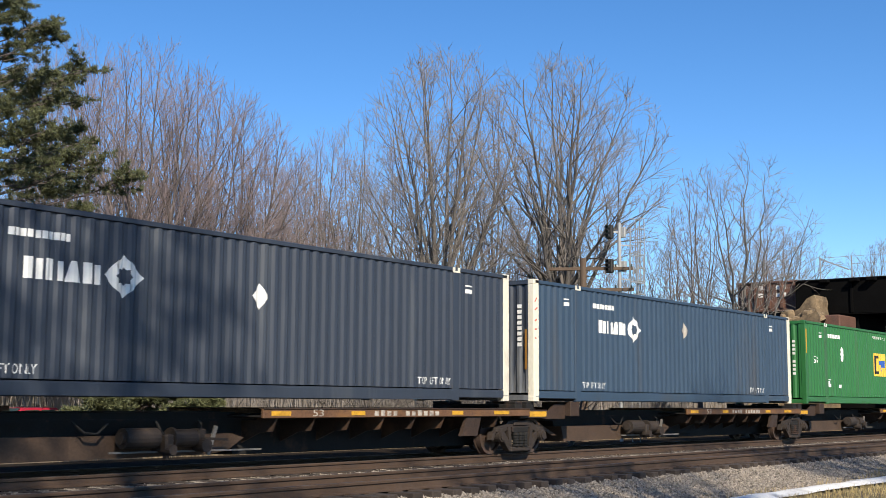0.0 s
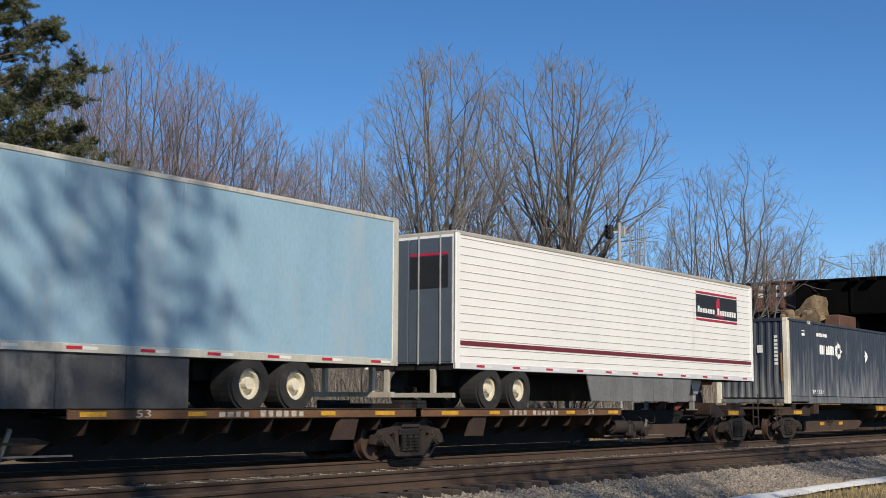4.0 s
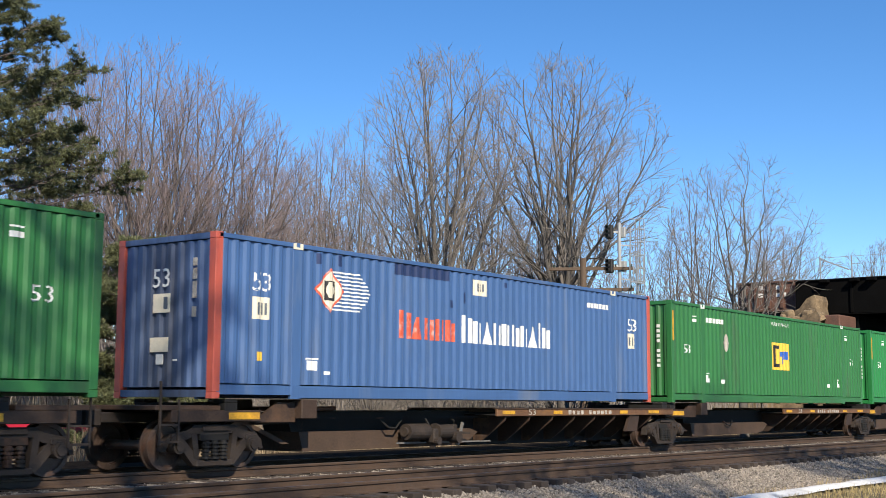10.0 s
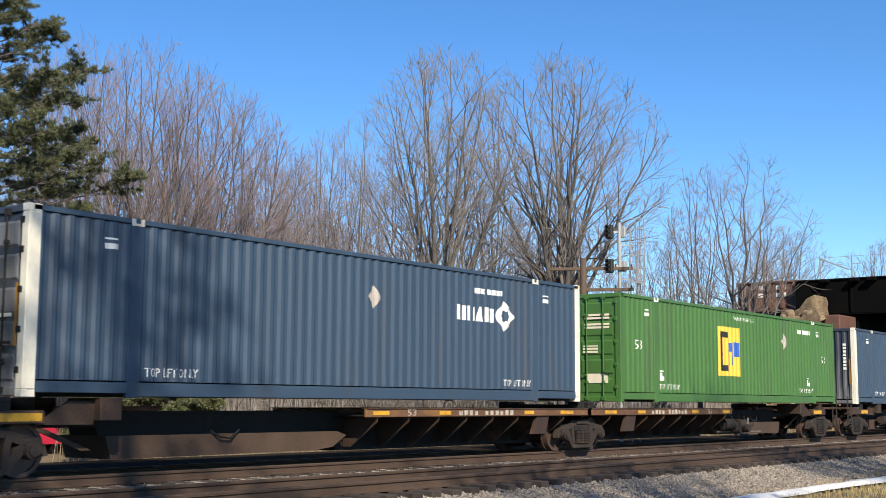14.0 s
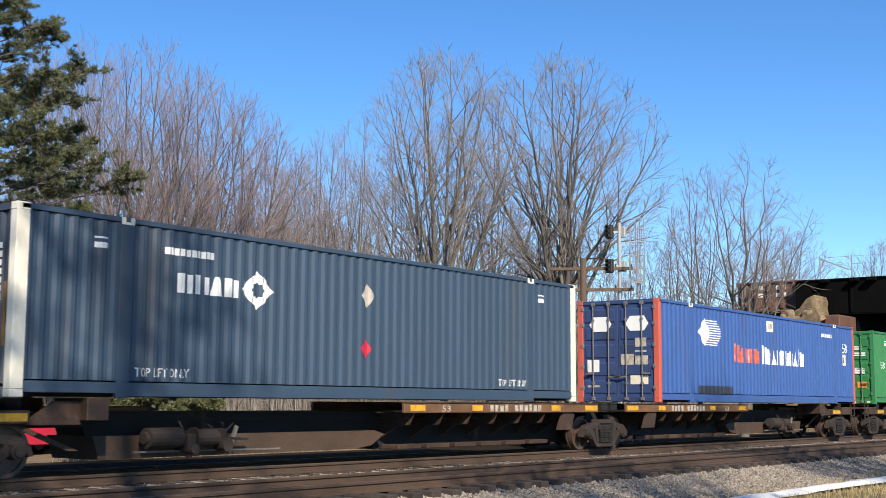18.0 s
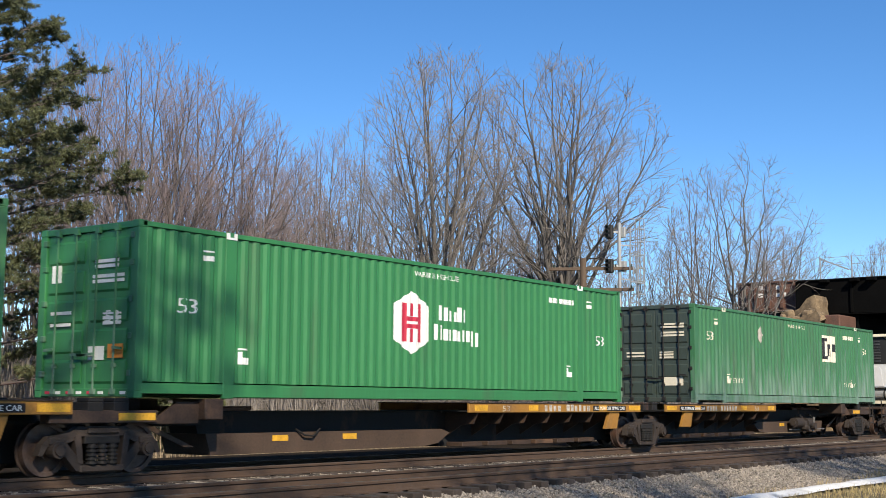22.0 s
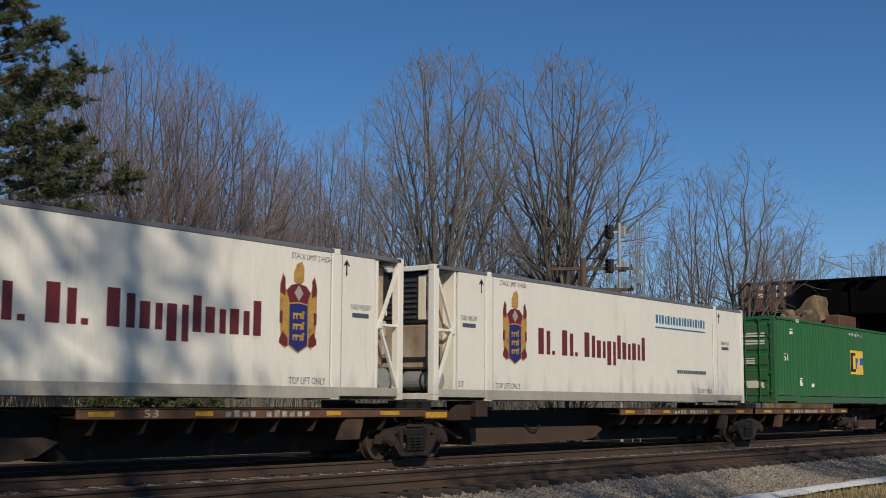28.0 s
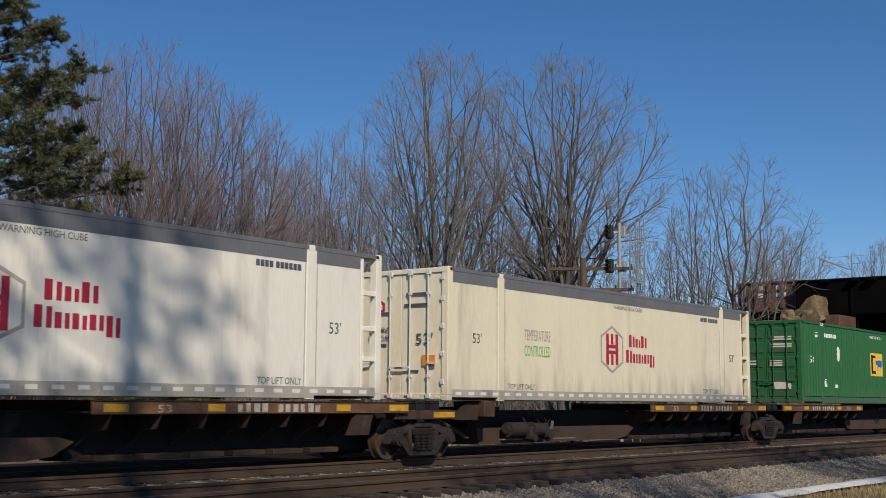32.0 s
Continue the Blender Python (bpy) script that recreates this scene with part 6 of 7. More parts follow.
    xs = (3.9 - h, 10.6 - h) if not rear_left else (5.7 - h, 11.75 - h)
    foot = 0.26 if ribs else 0.06
    for k in range(5):
        a = xs[0] + (xs[1] - xs[0]) * k / 5
        b = xs[0] + (xs[1] - xs[0]) * (k + 1) / 5 - 0.02
        part("skirt_panel", Shape().prism([(a + (0.0 if k else 0.25), foot), (b - (0.22 if ribs and k == 4 else 0.0), foot), (b, z0), (a, z0)], 1, -1.24, -1.21), skirt_grey if not ribs else skirt_pale, t, "flat aerodynamic side skirt")
        part("skirt_panel", Shape().prism([(a, foot), (b, foot), (b, z0), (a, z0)], 1, 1.21, 1.24), skirt_grey, t, "flat aerodynamic side skirt")
    xl = 3.3 - h if not rear_left else 12.75 - h
    for y in (-0.75, 0.75):
        part("landing_leg", Shape().box(xl - 0.09, xl + 0.09, y - 0.09, y + 0.09, 0.28, z0, 0.01).prism([(xl - 0.38, z0), (xl + 0.38, z0), (xl + 0.14, z0 - 0.42), (xl - 0.14, z0 - 0.42)], 1, y - 0.13, y - 0.1).box(xl - 0.06, xl + 0.06, y - 0.06, y + 0.06, 0.04, 0.28).box(xl - 0.14, xl + 0.14, y - 0.12, y + 0.12, 0.01, 0.05).bar((xl + 0.05, y - 0.1, 0.5), (xl + 0.42, y - 0.1, z0 - 0.05), 0.05), galvanised, t, "grey landing leg")
    return t


# ---------------- the train: articulated spine cars
def truck_frame():
    """A cast side frame with its openings, bearing ends and columns."""
    s = Shape()
    top = [(-1.12, 0.50), (-1.0, 0.62), (-0.62, 0.68), (-0.46, 0.77), (0.46, 0.77), (0.62, 0.68), (1.0, 0.62), (1.12, 0.50), (1.0, 0.47), (0.62, 0.53), (0.4, 0.62), (-0.4, 0.62), (-0.62, 0.53), (-1.0, 0.47)]
    s.prism(top, 1, -0.07, 0.07)
    for e in (-1, 1):
        s.prism([(e * 0.98, 0.52), (e * 0.70, 0.54), (e * 0.36, 0.20), (e * 0.36, 0.08), (e * 0.48, 0.09), (e * 0.78, 0.40)], 1, -0.075, 0.075)
        s.prism([(e * 0.42, 0.66), (e * 0.54, 0.62), (e * 0.47, 0.22), (e * 0.36, 0.18)], 1, -0.085, 0.06)
        s.prism([(e * 1.12, 0.52), (e * 1.18, 0.34), (e * 1.10, 0.33), (e * 1.02, 0.48)], 1, -0.07, 0.07)
        s.disc((e * 0.865, 0, 0.42), 1, 0.13, -0.16, 0.05, 16)
        s.disc((e * 0.865, 0, 0.42), 1, 0.09, -0.19, -0.15, 12)
        s.box(e * 0.865 - 0.14, e * 0.865 + 0.14, -0.1, 0.08, 0.50, 0.60, 0.015)
    s.box(-0.42, 0.42, -0.1, 0.09, 0.06, 0.17, 0.02)
    s.box(-0.3, 0.3, -0.11, -0.05, 0.66, 0.74, 0.012)
    return s


def spring_nest():
    s = Shape()
    for k in range(3):
        x = -0.2 + 0.2 * k
        for j in range(5):
            s.disc((x, -0.07, 0), 2, 0.085, 0.19 + j * 0.062, 0.225 + j * 0.062, 10)
        s.disc((x, -0.07, 0), 2, 0.06, 0.18, 0.5, 8)
    return s.box(-0.34, 0.34, -0.08, 0.08, 0.50, 0.62, 0.01)


def wheelset_mesh():
    s = Shape().disc((0, 0, 0), 1, 0.085, -1.0, 1.0, 14)
    for e in (-1, 1):
        y = e * 0.755
        s.disc((0, 0, 0), 1, 0.414, y - 0.06, y + 0.06, 32, 0.416, 0.345)
        s.disc((0, 0, 0), 1, 0.445, y - e * 0.09 - 0.014, y - e * 0.09 + 0.014, 32, 0.445, 0.36)
        s.disc((0, 0, 0), 1, 0.36, y - 0.022, y + 0.022, 32)
        s.disc((0, 0, 0), 1, 0.15, y - 0.09, y + 0.09, 20)
        for k in range(3):
            a = math.tau * k / 3
            s.box(0.23 * math.cos(a) - 0.03, 0.23 * math.cos(a) + 0.03, y - 0.03, y + 0.03, 0.23 * math.sin(a) - 0.03, 0.23 * math.sin(a) + 0.03)
    return s


WHEELSETS = []


def truck(car, x):
    """A two-axle truck under the car."""
    b = part("truck", shared("truck", lambda: Shape().box(-0.22, 0.22, -1.05, 1.05, 0.50, 0.68, 0.02).disc((0, 0, 0), 2, 0.24, 0.68, 0.76, 16).box(-0.5, -0.42, -0.85, 0.85, 0.32, 0.44).box(0.42, 0.5, -0.85, 0.85, 0.32, 0.44)), truck_steel, car, "dusty cast-steel railway truck", m=pose(x, 0, 0))
    for y, t in ((-1.0, 0), (1.0, 180)):
        part("side_frame", shared("side_frame", truck_frame), truck_steel, b, m=pose(0, y, 0, 0, 0, t))
        part("spring_nest", shared("spring_nest", spring_nest), dark_steel, b, m=pose(0, y, 0, 0, 0, t))
    for dx in (-0.865, 0.865):
        w = part("wheelset", shared("wheelset", wheelset_mesh), wheel_steel, b, "rusty steel wheels on one axle", m=pose(dx, 0, 0.42))
        WHEELSETS.append((w, dx))


def spine_car(u, length, deck_right, last, first, low=False, hitch=False, tint=0):
    """One unit of an articulated car; u: its left truck, length: to the next truck."""
    car = thing("spine_car", "rusty brown spine car with yellow patches and a long side deck", "railway car", pose(u - gone(0), TRACK_Y, 0), "spine cars of the train")
    RIDERS.append((car, u, 0.0))
    flip = 1 if deck_right else -1

    def X(x):
        """Counts from the end without the deck."""
        return x if deck_right else length - x

    def span(x0, x1):
        return (min(X(x0), X(x1)), max(X(x0), X(x1)))

    mid = length - 8.9
    deep = [(X(q), z) for q, z in ((2.62, 0.60), (mid + 0.1, 0.60), (mid + 0.4, 0.52), (mid, 0.30), (mid - 0.5, 0.24), (2.75, 0.22))]
    part("centre_sill", Shape().prism(deep, 1, -0.6, 0.6), sill_tan, car, "dusty tan-brown centre sill")
    # Upper half of the sill: the container's shade is painted as near-black.
    high = [(X(q), z) for q, z in ((-0.3, 0.98), (mid + 0.4, 0.98), (mid + 0.4, 0.60), (2.65, 0.60), (2.6, 0.74), (-0.3, 0.74))]
    part("upper_sill", Shape().prism(high, 1, -0.36, 0.36), dark_steel, car, "near-black upper sill set back, container shade put into its colour")
    if tint:
        for q in (4.3, 6.3):
            p0, p1 = span(q, q + 0.42)
            part("yellow_patch", Shape().box(p0, p1, -0.608, -0.6, 0.44, 0.55), bright_yellow, car, "yellow reflector patch")
    # Fills the space below the deck; its near-black is painted shade.
    x0, x1 = span(mid + 0.4, length + 0.3)
    part("deck_sill", Shape().box(x0, x1, -0.3, 0.3, 0.20, 0.95, 0.01), dark_steel, car, "near-black sill under the deck, shade put into its colour")
    # Flange cut into its sunlit pieces; the gaps stand for the gussets' shadows.
    for k in range(0 if low else 6):
        x0, x1 = span(mid + 0.7 + k * 1.02, mid + 1.5 + k * 1.02)
        part("sill_flange", Shape().box(x0, x1, -0.74, -0.3, 0.20, 0.30, 0.01), sill_brown, car)
    x0, x1 = span(2.8, mid)
    part("sill_flange", Shape().box(x0, x1, -0.40, 0.40, 0.985, 1.0), dark_steel, car)
    # container arm at the open end
    for y in (-1, 1):
        p0, p1 = span(1.98, 2.40)
        ya, yb = min(y * 0.42, y * 1.27), max(y * 0.42, y * 1.27)
        part("container_arm", Shape().box(p0, p1, ya, yb, 0.86, 1.216, 0.015).prism([(X(0.9), 0.80), (X(1.98), 0.80), (X(1.98), 1.16), (X(1.5), 1.16)], 1, min(y * 1.05, y * 1.1), max(y * 1.05, y * 1.1)), sill_brown, car, "container support arm")
        p0, p1 = span(-1.1 if first or not low else -0.2, 1.0)
        part("end_side_plate", Shape().box(p0, p1, min(y * 0.95, y * 1.2), max(y * 0.95, y * 1.2), 0.82, 1.02, 0.012), sill_brown, car)
        part("end_brace", Shape().prism([(X(0.9), 0.84), (X(1.12), 0.84), (X(2.3), 0.38), (X(2.1), 0.38)], 1, min(y * 0.62, y * 0.66), max(y * 0.62, y * 0.66)), sill_tan, car)
        p0, p1 = span(0.2, 0.95)
        if y < 0:
            part("yellow_patch", Shape().box(p0, p1, -1.206, -1.2, 0.86, 0.98), bright_yellow, car, "yellow reflector patch")
        # side deck
        p0, p1 = span(length - 8.7, length + (0.1 if low else -0.75))
        za, zb = (0.875, 1.04) if low else (0.955, 1.165)
        deck = part("side_deck", Shape().box(p0, p1, min(y * 1.22, y * 1.29), max(y * 1.22, y * 1.29), za, zb, 0.012), sill_yellow if tint else deck_rust, car, "long side sill of the deck")
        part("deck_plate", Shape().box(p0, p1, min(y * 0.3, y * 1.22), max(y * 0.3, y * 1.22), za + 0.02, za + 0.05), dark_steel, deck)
        part("deck_flange", Shape().box(p0, p1, min(y * 1.18, y * 1.31), max(y * 1.18, y * 1.31), zb, zb + 0.018), sill_brown, deck)
        for k in range(8 if low else 7):
            gx = X(length - 8.3 + k * 1.02)
            part("gusset", Shape().prism(([(y * 1.25, za), (y * 0.35, za), (y * 0.35, 0.28), (y * 0.55, 0.28), (y * 1.22, za - 0.11)] if low and -70 < u < 18 else [(y * 1.25, za), (y * 0.35, za), (y * 0.35, 0.42), (y * 0.8, za - 0.27), (y * 1.12, za - 0.24), (y * 1.22, za - 0.04)]), 0, gx - 0.02, gx + 0.02), sill_brown, deck)
        gx = X(length - 2.2)
        part("jacking_post", Shape().prism([(gx - 0.16, za), (gx + 0.36, za), (gx + 0.22, za - 0.42), (gx - 0.40, za - 0.42)], 1, min(y * 1.16, y * 1.24), max(y * 1.16, y * 1.24)), sill_yellow if tint else sill_brown, deck, "tapered bracket under the deck")
        if y < 0:
            for q, w in ((8.5, 0.5), (6.3, 0.4), (3.0, 0.4), (1.4, 0.6)):
                p0, p1 = span(length - q, length - q + w)
                part("yellow_patch", Shape().box(p0, p1, -1.298, -1.29, za + 0.045, zb - 0.04), bright_yellow, deck, "yellow reflector patch")
            s, ink = Shape(), random.Random(int(u * 10))
            p0 = span(length - 7.4, length - 6.95)[0]
            part("length_number", lettering("53", 0.13, 0.3), stencil, deck, "stencilled number 53", m=pose(p0, -1.2925, za + 0.03))
            for q, n in ((5.6, 11),):
                p0 = span(length - q, length - q + n * 0.2)[0]
                for k in range(n):
                    if k != 4:
                        x0 = p0 + k * 0.2
                        s.box(x0, x0 + ink.uniform(0.1, 0.14), -1.297, -1.29, za + 0.03, zb - ink.uniform(0.02, 0.05))
            tagged(part("car_number_mark", s, stencil, deck, "worn pale stencilled marks"), kind="stuff")
            if tint:
                p0 = span(length - 3.3, length - 1.6)[0]
                part("name_band", Shape().box(p0, p0 + 1.7, -1.2965, -1.29, za + 0.035, zb - 0.04), dark_steel, deck, "black band behind the stencilled words")
                part("deck_lettering", lettering("ALL PURPOSE SPINE CAR", 0.085, 1.6), decal_white, deck, "white words ALL PURPOSE SPINE CAR", m=pose(p0 + 0.05, -1.2985, za + 0.06))
    # feet that carry the container
    for q in (0.1, length - 0.4):
        p0, p1 = span(q, q + 0.3)
        part("container_rest", Shape().box(p0, p1, -1.2, -0.9, 1.15, 1.216, 0.01).box(p0, p1, 0.9, 1.2, 1.15, 1.216, 0.01).box(p0, p1, -1.2, 1.2, 1.0, 1.15, 0.01), dark_steel, car)
    # brake gear on the sill
    if (tint == 0 and int(abs(u)) % 2 == 0) or u in (135.8, -181.75, 114.6, 78.3):
        gx = X(length - 10.2) if low else X(4.8)
        part("brake_cylinder", Shape().disc((gx, -0.85, 0.55), 0, 0.15, gx - 0.25, gx + 0.25, 16).disc((gx, -0.85, 0.55), 0, 0.18, gx - 0.28, gx - 0.22, 16).bar((gx + 0.2, -0.85, 0.55), (gx + 1.1, -0.8, 0.5), 0.045), truck_steel, car, "rusty brake cylinder and rod")
        part("air_reservoir", Shape().disc((gx - 0.95, -0.86, 0.56), 0, 0.17, gx - 1.3, gx - 0.6, 16).disc((gx - 0.95, -0.86, 0.56), 0, 0.10, gx - 1.36, gx - 0.54, 12), truck_steel, car)
        part("brake_valve", Shape().box(gx - 0.48, gx - 0.3, -1.0, -0.6, 0.30, 0.62, 0.03).disc((gx - 0.39, -0.95, 0.36), 1, 0.09, -1.08, -0.9, 12).box(gx - 0.42, gx - 0.36, -0.95, -0.85, 0.2, 0.3), truck_steel, car)
        part("valve_cover", Shape().disc((gx + 0.42, -0.9, 0.42), 1, 0.12, -1.02, -0.75, 14).box(gx + 0.34, gx + 0.5, -0.9, -0.62, 0.42, 0.7, 0.02), truck_steel, car)
        part("brake_lever", Shape().bar((gx + 0.62, -0.82, 0.25), (gx + 0.8, -0.82, 0.74), 0.04, 0.07), worn_steel, car)
        part("air_pipe", Shape().bar((0.5, -0.72, 0.86), (length - 0.5, -0.72, 0.84), 0.035), dark_steel, car)
        part("brake_rod", Shape().bar((gx - 1.5, -0.78, 0.33), (gx + 2.0, -0.74, 0.31), 0.03), worn_steel, car)
        part("pipe_bend", Shape().tube([(gx - 0.55, -0.8, 0.84), (gx - 0.52, -0.88, 0.7), (gx - 0.45, -0.9, 0.62)], [0.022] * 3, 6), dark_steel, car)
        part("pipe_bend", Shape().tube([(gx + 0.45, -0.72, 0.84), (gx + 0.44, -0.85, 0.78), (gx + 0.42, -0.85, 0.68)], [0.022] * 3, 6), dark_steel, car)
        part("air_hose", Shape().tube([(X(4.9), -0.72, 0.84), (X(5.1), -0.8, 0.66), (X(5.35), -0.8, 0.64), (X(5.6), -0.74, 0.8)], [0.02] * 4, 6), dark_steel, car, "sagging black hose")
    else:
        part("air_hose", Shape().tube([(X(4.9), -0.62, 0.66), (X(5.1), -0.68, 0.54), (X(5.35), -0.68, 0.52), (X(5.6), -0.62, 0.66)], [0.02] * 4, 6), dark_steel, car, "sagging black hose")
    hx = X(1.0)
    if hitch:
        part("trailer_hitch", Shape().box(hx - 0.09, hx + 0.09, -0.2, 0.2, 0.98, 1.8, 0.03).bar((hx + 1.9 * flip, -0.3, 1.02), (hx, -0.3, 1.7), 0.14).bar((hx + 1.9 * flip, 0.3, 1.02), (hx, 0.3, 1.7), 0.14).box(hx - 0.55, hx + 0.45, -0.5, 0.5, 1.78, 1.88, 0.02), hitch_red, car, "raised trailer hitch with red-brown struts")
    else:
        hx = X(3.2)
        part("trailer_hitch", Shape().box(hx - 0.9, hx + 0.7, -0.38, 0.38, 0.995, 1.08, 0.02).bar((hx - 1.3, -0.2, 1.03), (hx + 0.9, -0.2, 1.05), 0.08), rusty_car, car, "folded trailer hitch")
    truck(car, 0.0)
    if last:
        truck(car, length)
    for at_end, here in ((-1, first), (1, last)):
        if here:
            xe = 0.0 if at_end < 0 else length
            part("coupler", Shape().box(min(xe, xe + at_end * 1.75), max(xe, xe + at_end * 1.75), -0.09, 0.09, 0.80, 0.98, 0.02).box(xe + at_end * 1.85 - 0.16, xe + at_end * 1.85 + 0.16, -0.16, 0.16, 0.74, 1.04, 0.03), truck_steel, car)
            part("end_ladder", Shape().bar((xe + at_end * 1.35, -1.2, 0.45), (xe + at_end * 1.35, -1.2, 1.5), 0.035).bar((xe + at_end * 0.95, -1.2, 0.45), (xe + at_end * 0.95, -1.2, 1.2), 0.035).bar((xe + at_end * 0.95, -1.2, 0.5), (xe + at_end * 1.35, -1.2, 0.5), 0.035).bar((xe + at_end * 0.95, -1.2, 0.78), (xe + at_end * 1.35, -1.2, 0.78), 0.035), truck_steel, car, "step and grab irons")
            part("end_platform", Shape().box(min(xe, xe + at_end * 1.45), max(xe, xe + at_end * 1.45), -1.2, 1.2, 1.02, 1.1, 0.01), sill_brown, car)
    return car


# ---------------- the train put together
SETS = [
    ((-216.2, -198.9, -181.75, -164.3, -146.9, -130.3), 0),
    ((-126.1, -108.65, -90.1, -72.3), 1),
    ((-68.2, -51.1, -34.1, -17.0, 0.1, 16.9), 0),
    ((20.8, 38.3, 56.85, 74.4), 0),
    ((78.3, 96.2, 114.6, 132.0), 1),
    ((135.8, 152.75, 169.8, 187.4, 204.65, 221.4), 0),
    ((225.4, 242.95, 261.65, 279.2), 0),
]
n_unit = 0
for trucks_u, tint in SETS:
    for i in range(len(trucks_u) - 1):
        n_unit += 1
        last = i == len(trucks_u) - 2
        spine_car(trucks_u[i], trucks_u[i + 1] - trucks_u[i], not last, last, i == 0, low=len(trucks_u) == 6, hitch=n_unit in (4, 5), tint=tint)

B = "grey-blue corrugated container with ivory corner posts and white diamond sign"
grey_blue_box(-215.85, navy_plain, "dark navy dusty corrugated container with ivory corner posts", low=True)
scrawled = grey_blue_box(-198.65, navy, B, dark_placard=True)
for k, (dz, w) in enumerate(((2.35, 0.09), (2.15, 0.11), (1.9, 0.08), (1.7, 0.1), (1.5, 0.07))):
    part("red_scrawl", Shape().bar((-CL / 2 + 0.05, -CW / 2 - 0.004, dz), (-CL / 2 + 0.05 + w, -CW / 2 - 0.004, dz + 0.1 - 0.03 * k), 0.004, 0.035), decal_coral, scrawled, "faded red chalk mark on the post")
green_box(-181.1, green, "green corrugated container with a yellow square sign")
trailer(-163.75, "weathered light blue road trailer with black side skirts", trailer_blue, False, False)
trailer(-145.6, "white ribbed road trailer with dark red stripe and black sign", trailer_white, True, True)
grey_blue_box(-126.58, navy_dark, "streaked dark navy corrugated container with ivory corner posts", low=True)
royal_box(-107.9, "dusty worn royal blue corrugated container with red corner posts", True, royal_worn)
green_box(-87.05, green, "green corrugated container with a yellow square sign", (8.08, 9.43, 1.06, 1.9))
royal_box(-68.5, "royal blue corrugated container with red corner posts", False)
green_box(-51.05, green, "green corrugated container with a yellow square sign and yellow corner strips", plac=decal_faded)
green_box(-33.7, green_bright, "bright clean green corrugated container with a yellow square sign", (4.35, 5.87, 1.64, 2.5))
grey_blue_box(-16.5, navy, "grey-blue corrugated container with ivory corner posts and dark doors", True, True, True)
green_box(1.75, green_olive, "green corrugated container with a patched yellow square sign", (6.18, 7.82, 0.82, 2.32), placard=(11.4, 2.06), number=12.6, doors=True, strip=False, top_words=True, plac=decal_faded, words_z=0.36)
grey_blue_box(20.2, navy, B, True, True)
grey_blue_box(38.85, navy, B, False, True, red=True)
royal_box(59.5, "royal blue corrugated container with red posts and white door emblems", True, royal_deep)
green_hexagon_box(78.0, green_hub, "green corrugated container with a white hexagon sign")
green_hexagon_box(96.6, green_hub, "green corrugated container with a white hexagon sign")
green_box(117.25, green_dull, "faded dull green container with an ivory square sign", (10.47, 11.95, 1.5, 2.45), decal_ivory, (4.9, 2.2), 12.7, True, True, decal_ivory, False, decal_faded, ((1.1, 2.0), (15.1, 2.0)), dark_steel, green_black)
cool_reefer(135.95)
green_hexagon_box(153.3, green_deep, "deep glossy green container with a white hexagon sign and white dashes", True)
crest_reefer(170.55, "white refrigerated container with dark red name and a shield sign", False, True)
crest_reefer(187.75, "white refrigerated container with dark red name and a shield sign", True, False)
green_box(206.45, green_mid, "green corrugated container with a yellow square sign", (7.4, 8.94, 1.12, 2.02), placard=(12.46, 1.83), number=12.7, doors=True, strip=False)
hexagon_reefer(225.1, "clean white refrigerated container with a red emblem and grey roof band", white_paint)
hexagon_reefer(243.5, "cream-white refrigerated container with a red emblem and grey roof band", cream_paint)
green_box(264.1, green_mid, "green corrugated container with a yellow square sign", placard=(3.75, 1.82), doors=True, strip=False)

# ---------------- beside and beyond the tracks
def pine_tree(x, y, tall, reach, bare, seed, tufts, needles, label):
    t = thing("pine_tree", label, "tree", pose(x, y, -0.5))
    wood, crown = pine(seed, tall, reach, bare, tufts, needles)
    part("trunk", wood, bark_brown, t)
    part("crown", crown, needle_mat, t, "clumps of long dull green needles")


pine_tree(22.6, 35.6, 17.0, 9.0, 2.0, 5, 52, 26, "tall white pine with dull green needles and gaps between its boughs")
pine_tree(22.6, 27.0, 5.9, 3.4, 0.3, 9, 60, 30, "young pine with soft dull green needles")
pine_tree(20.5, 34.6, 9.5, 3.2, 1.5, 13, 9, 26, "young pine in the shade of a taller one")


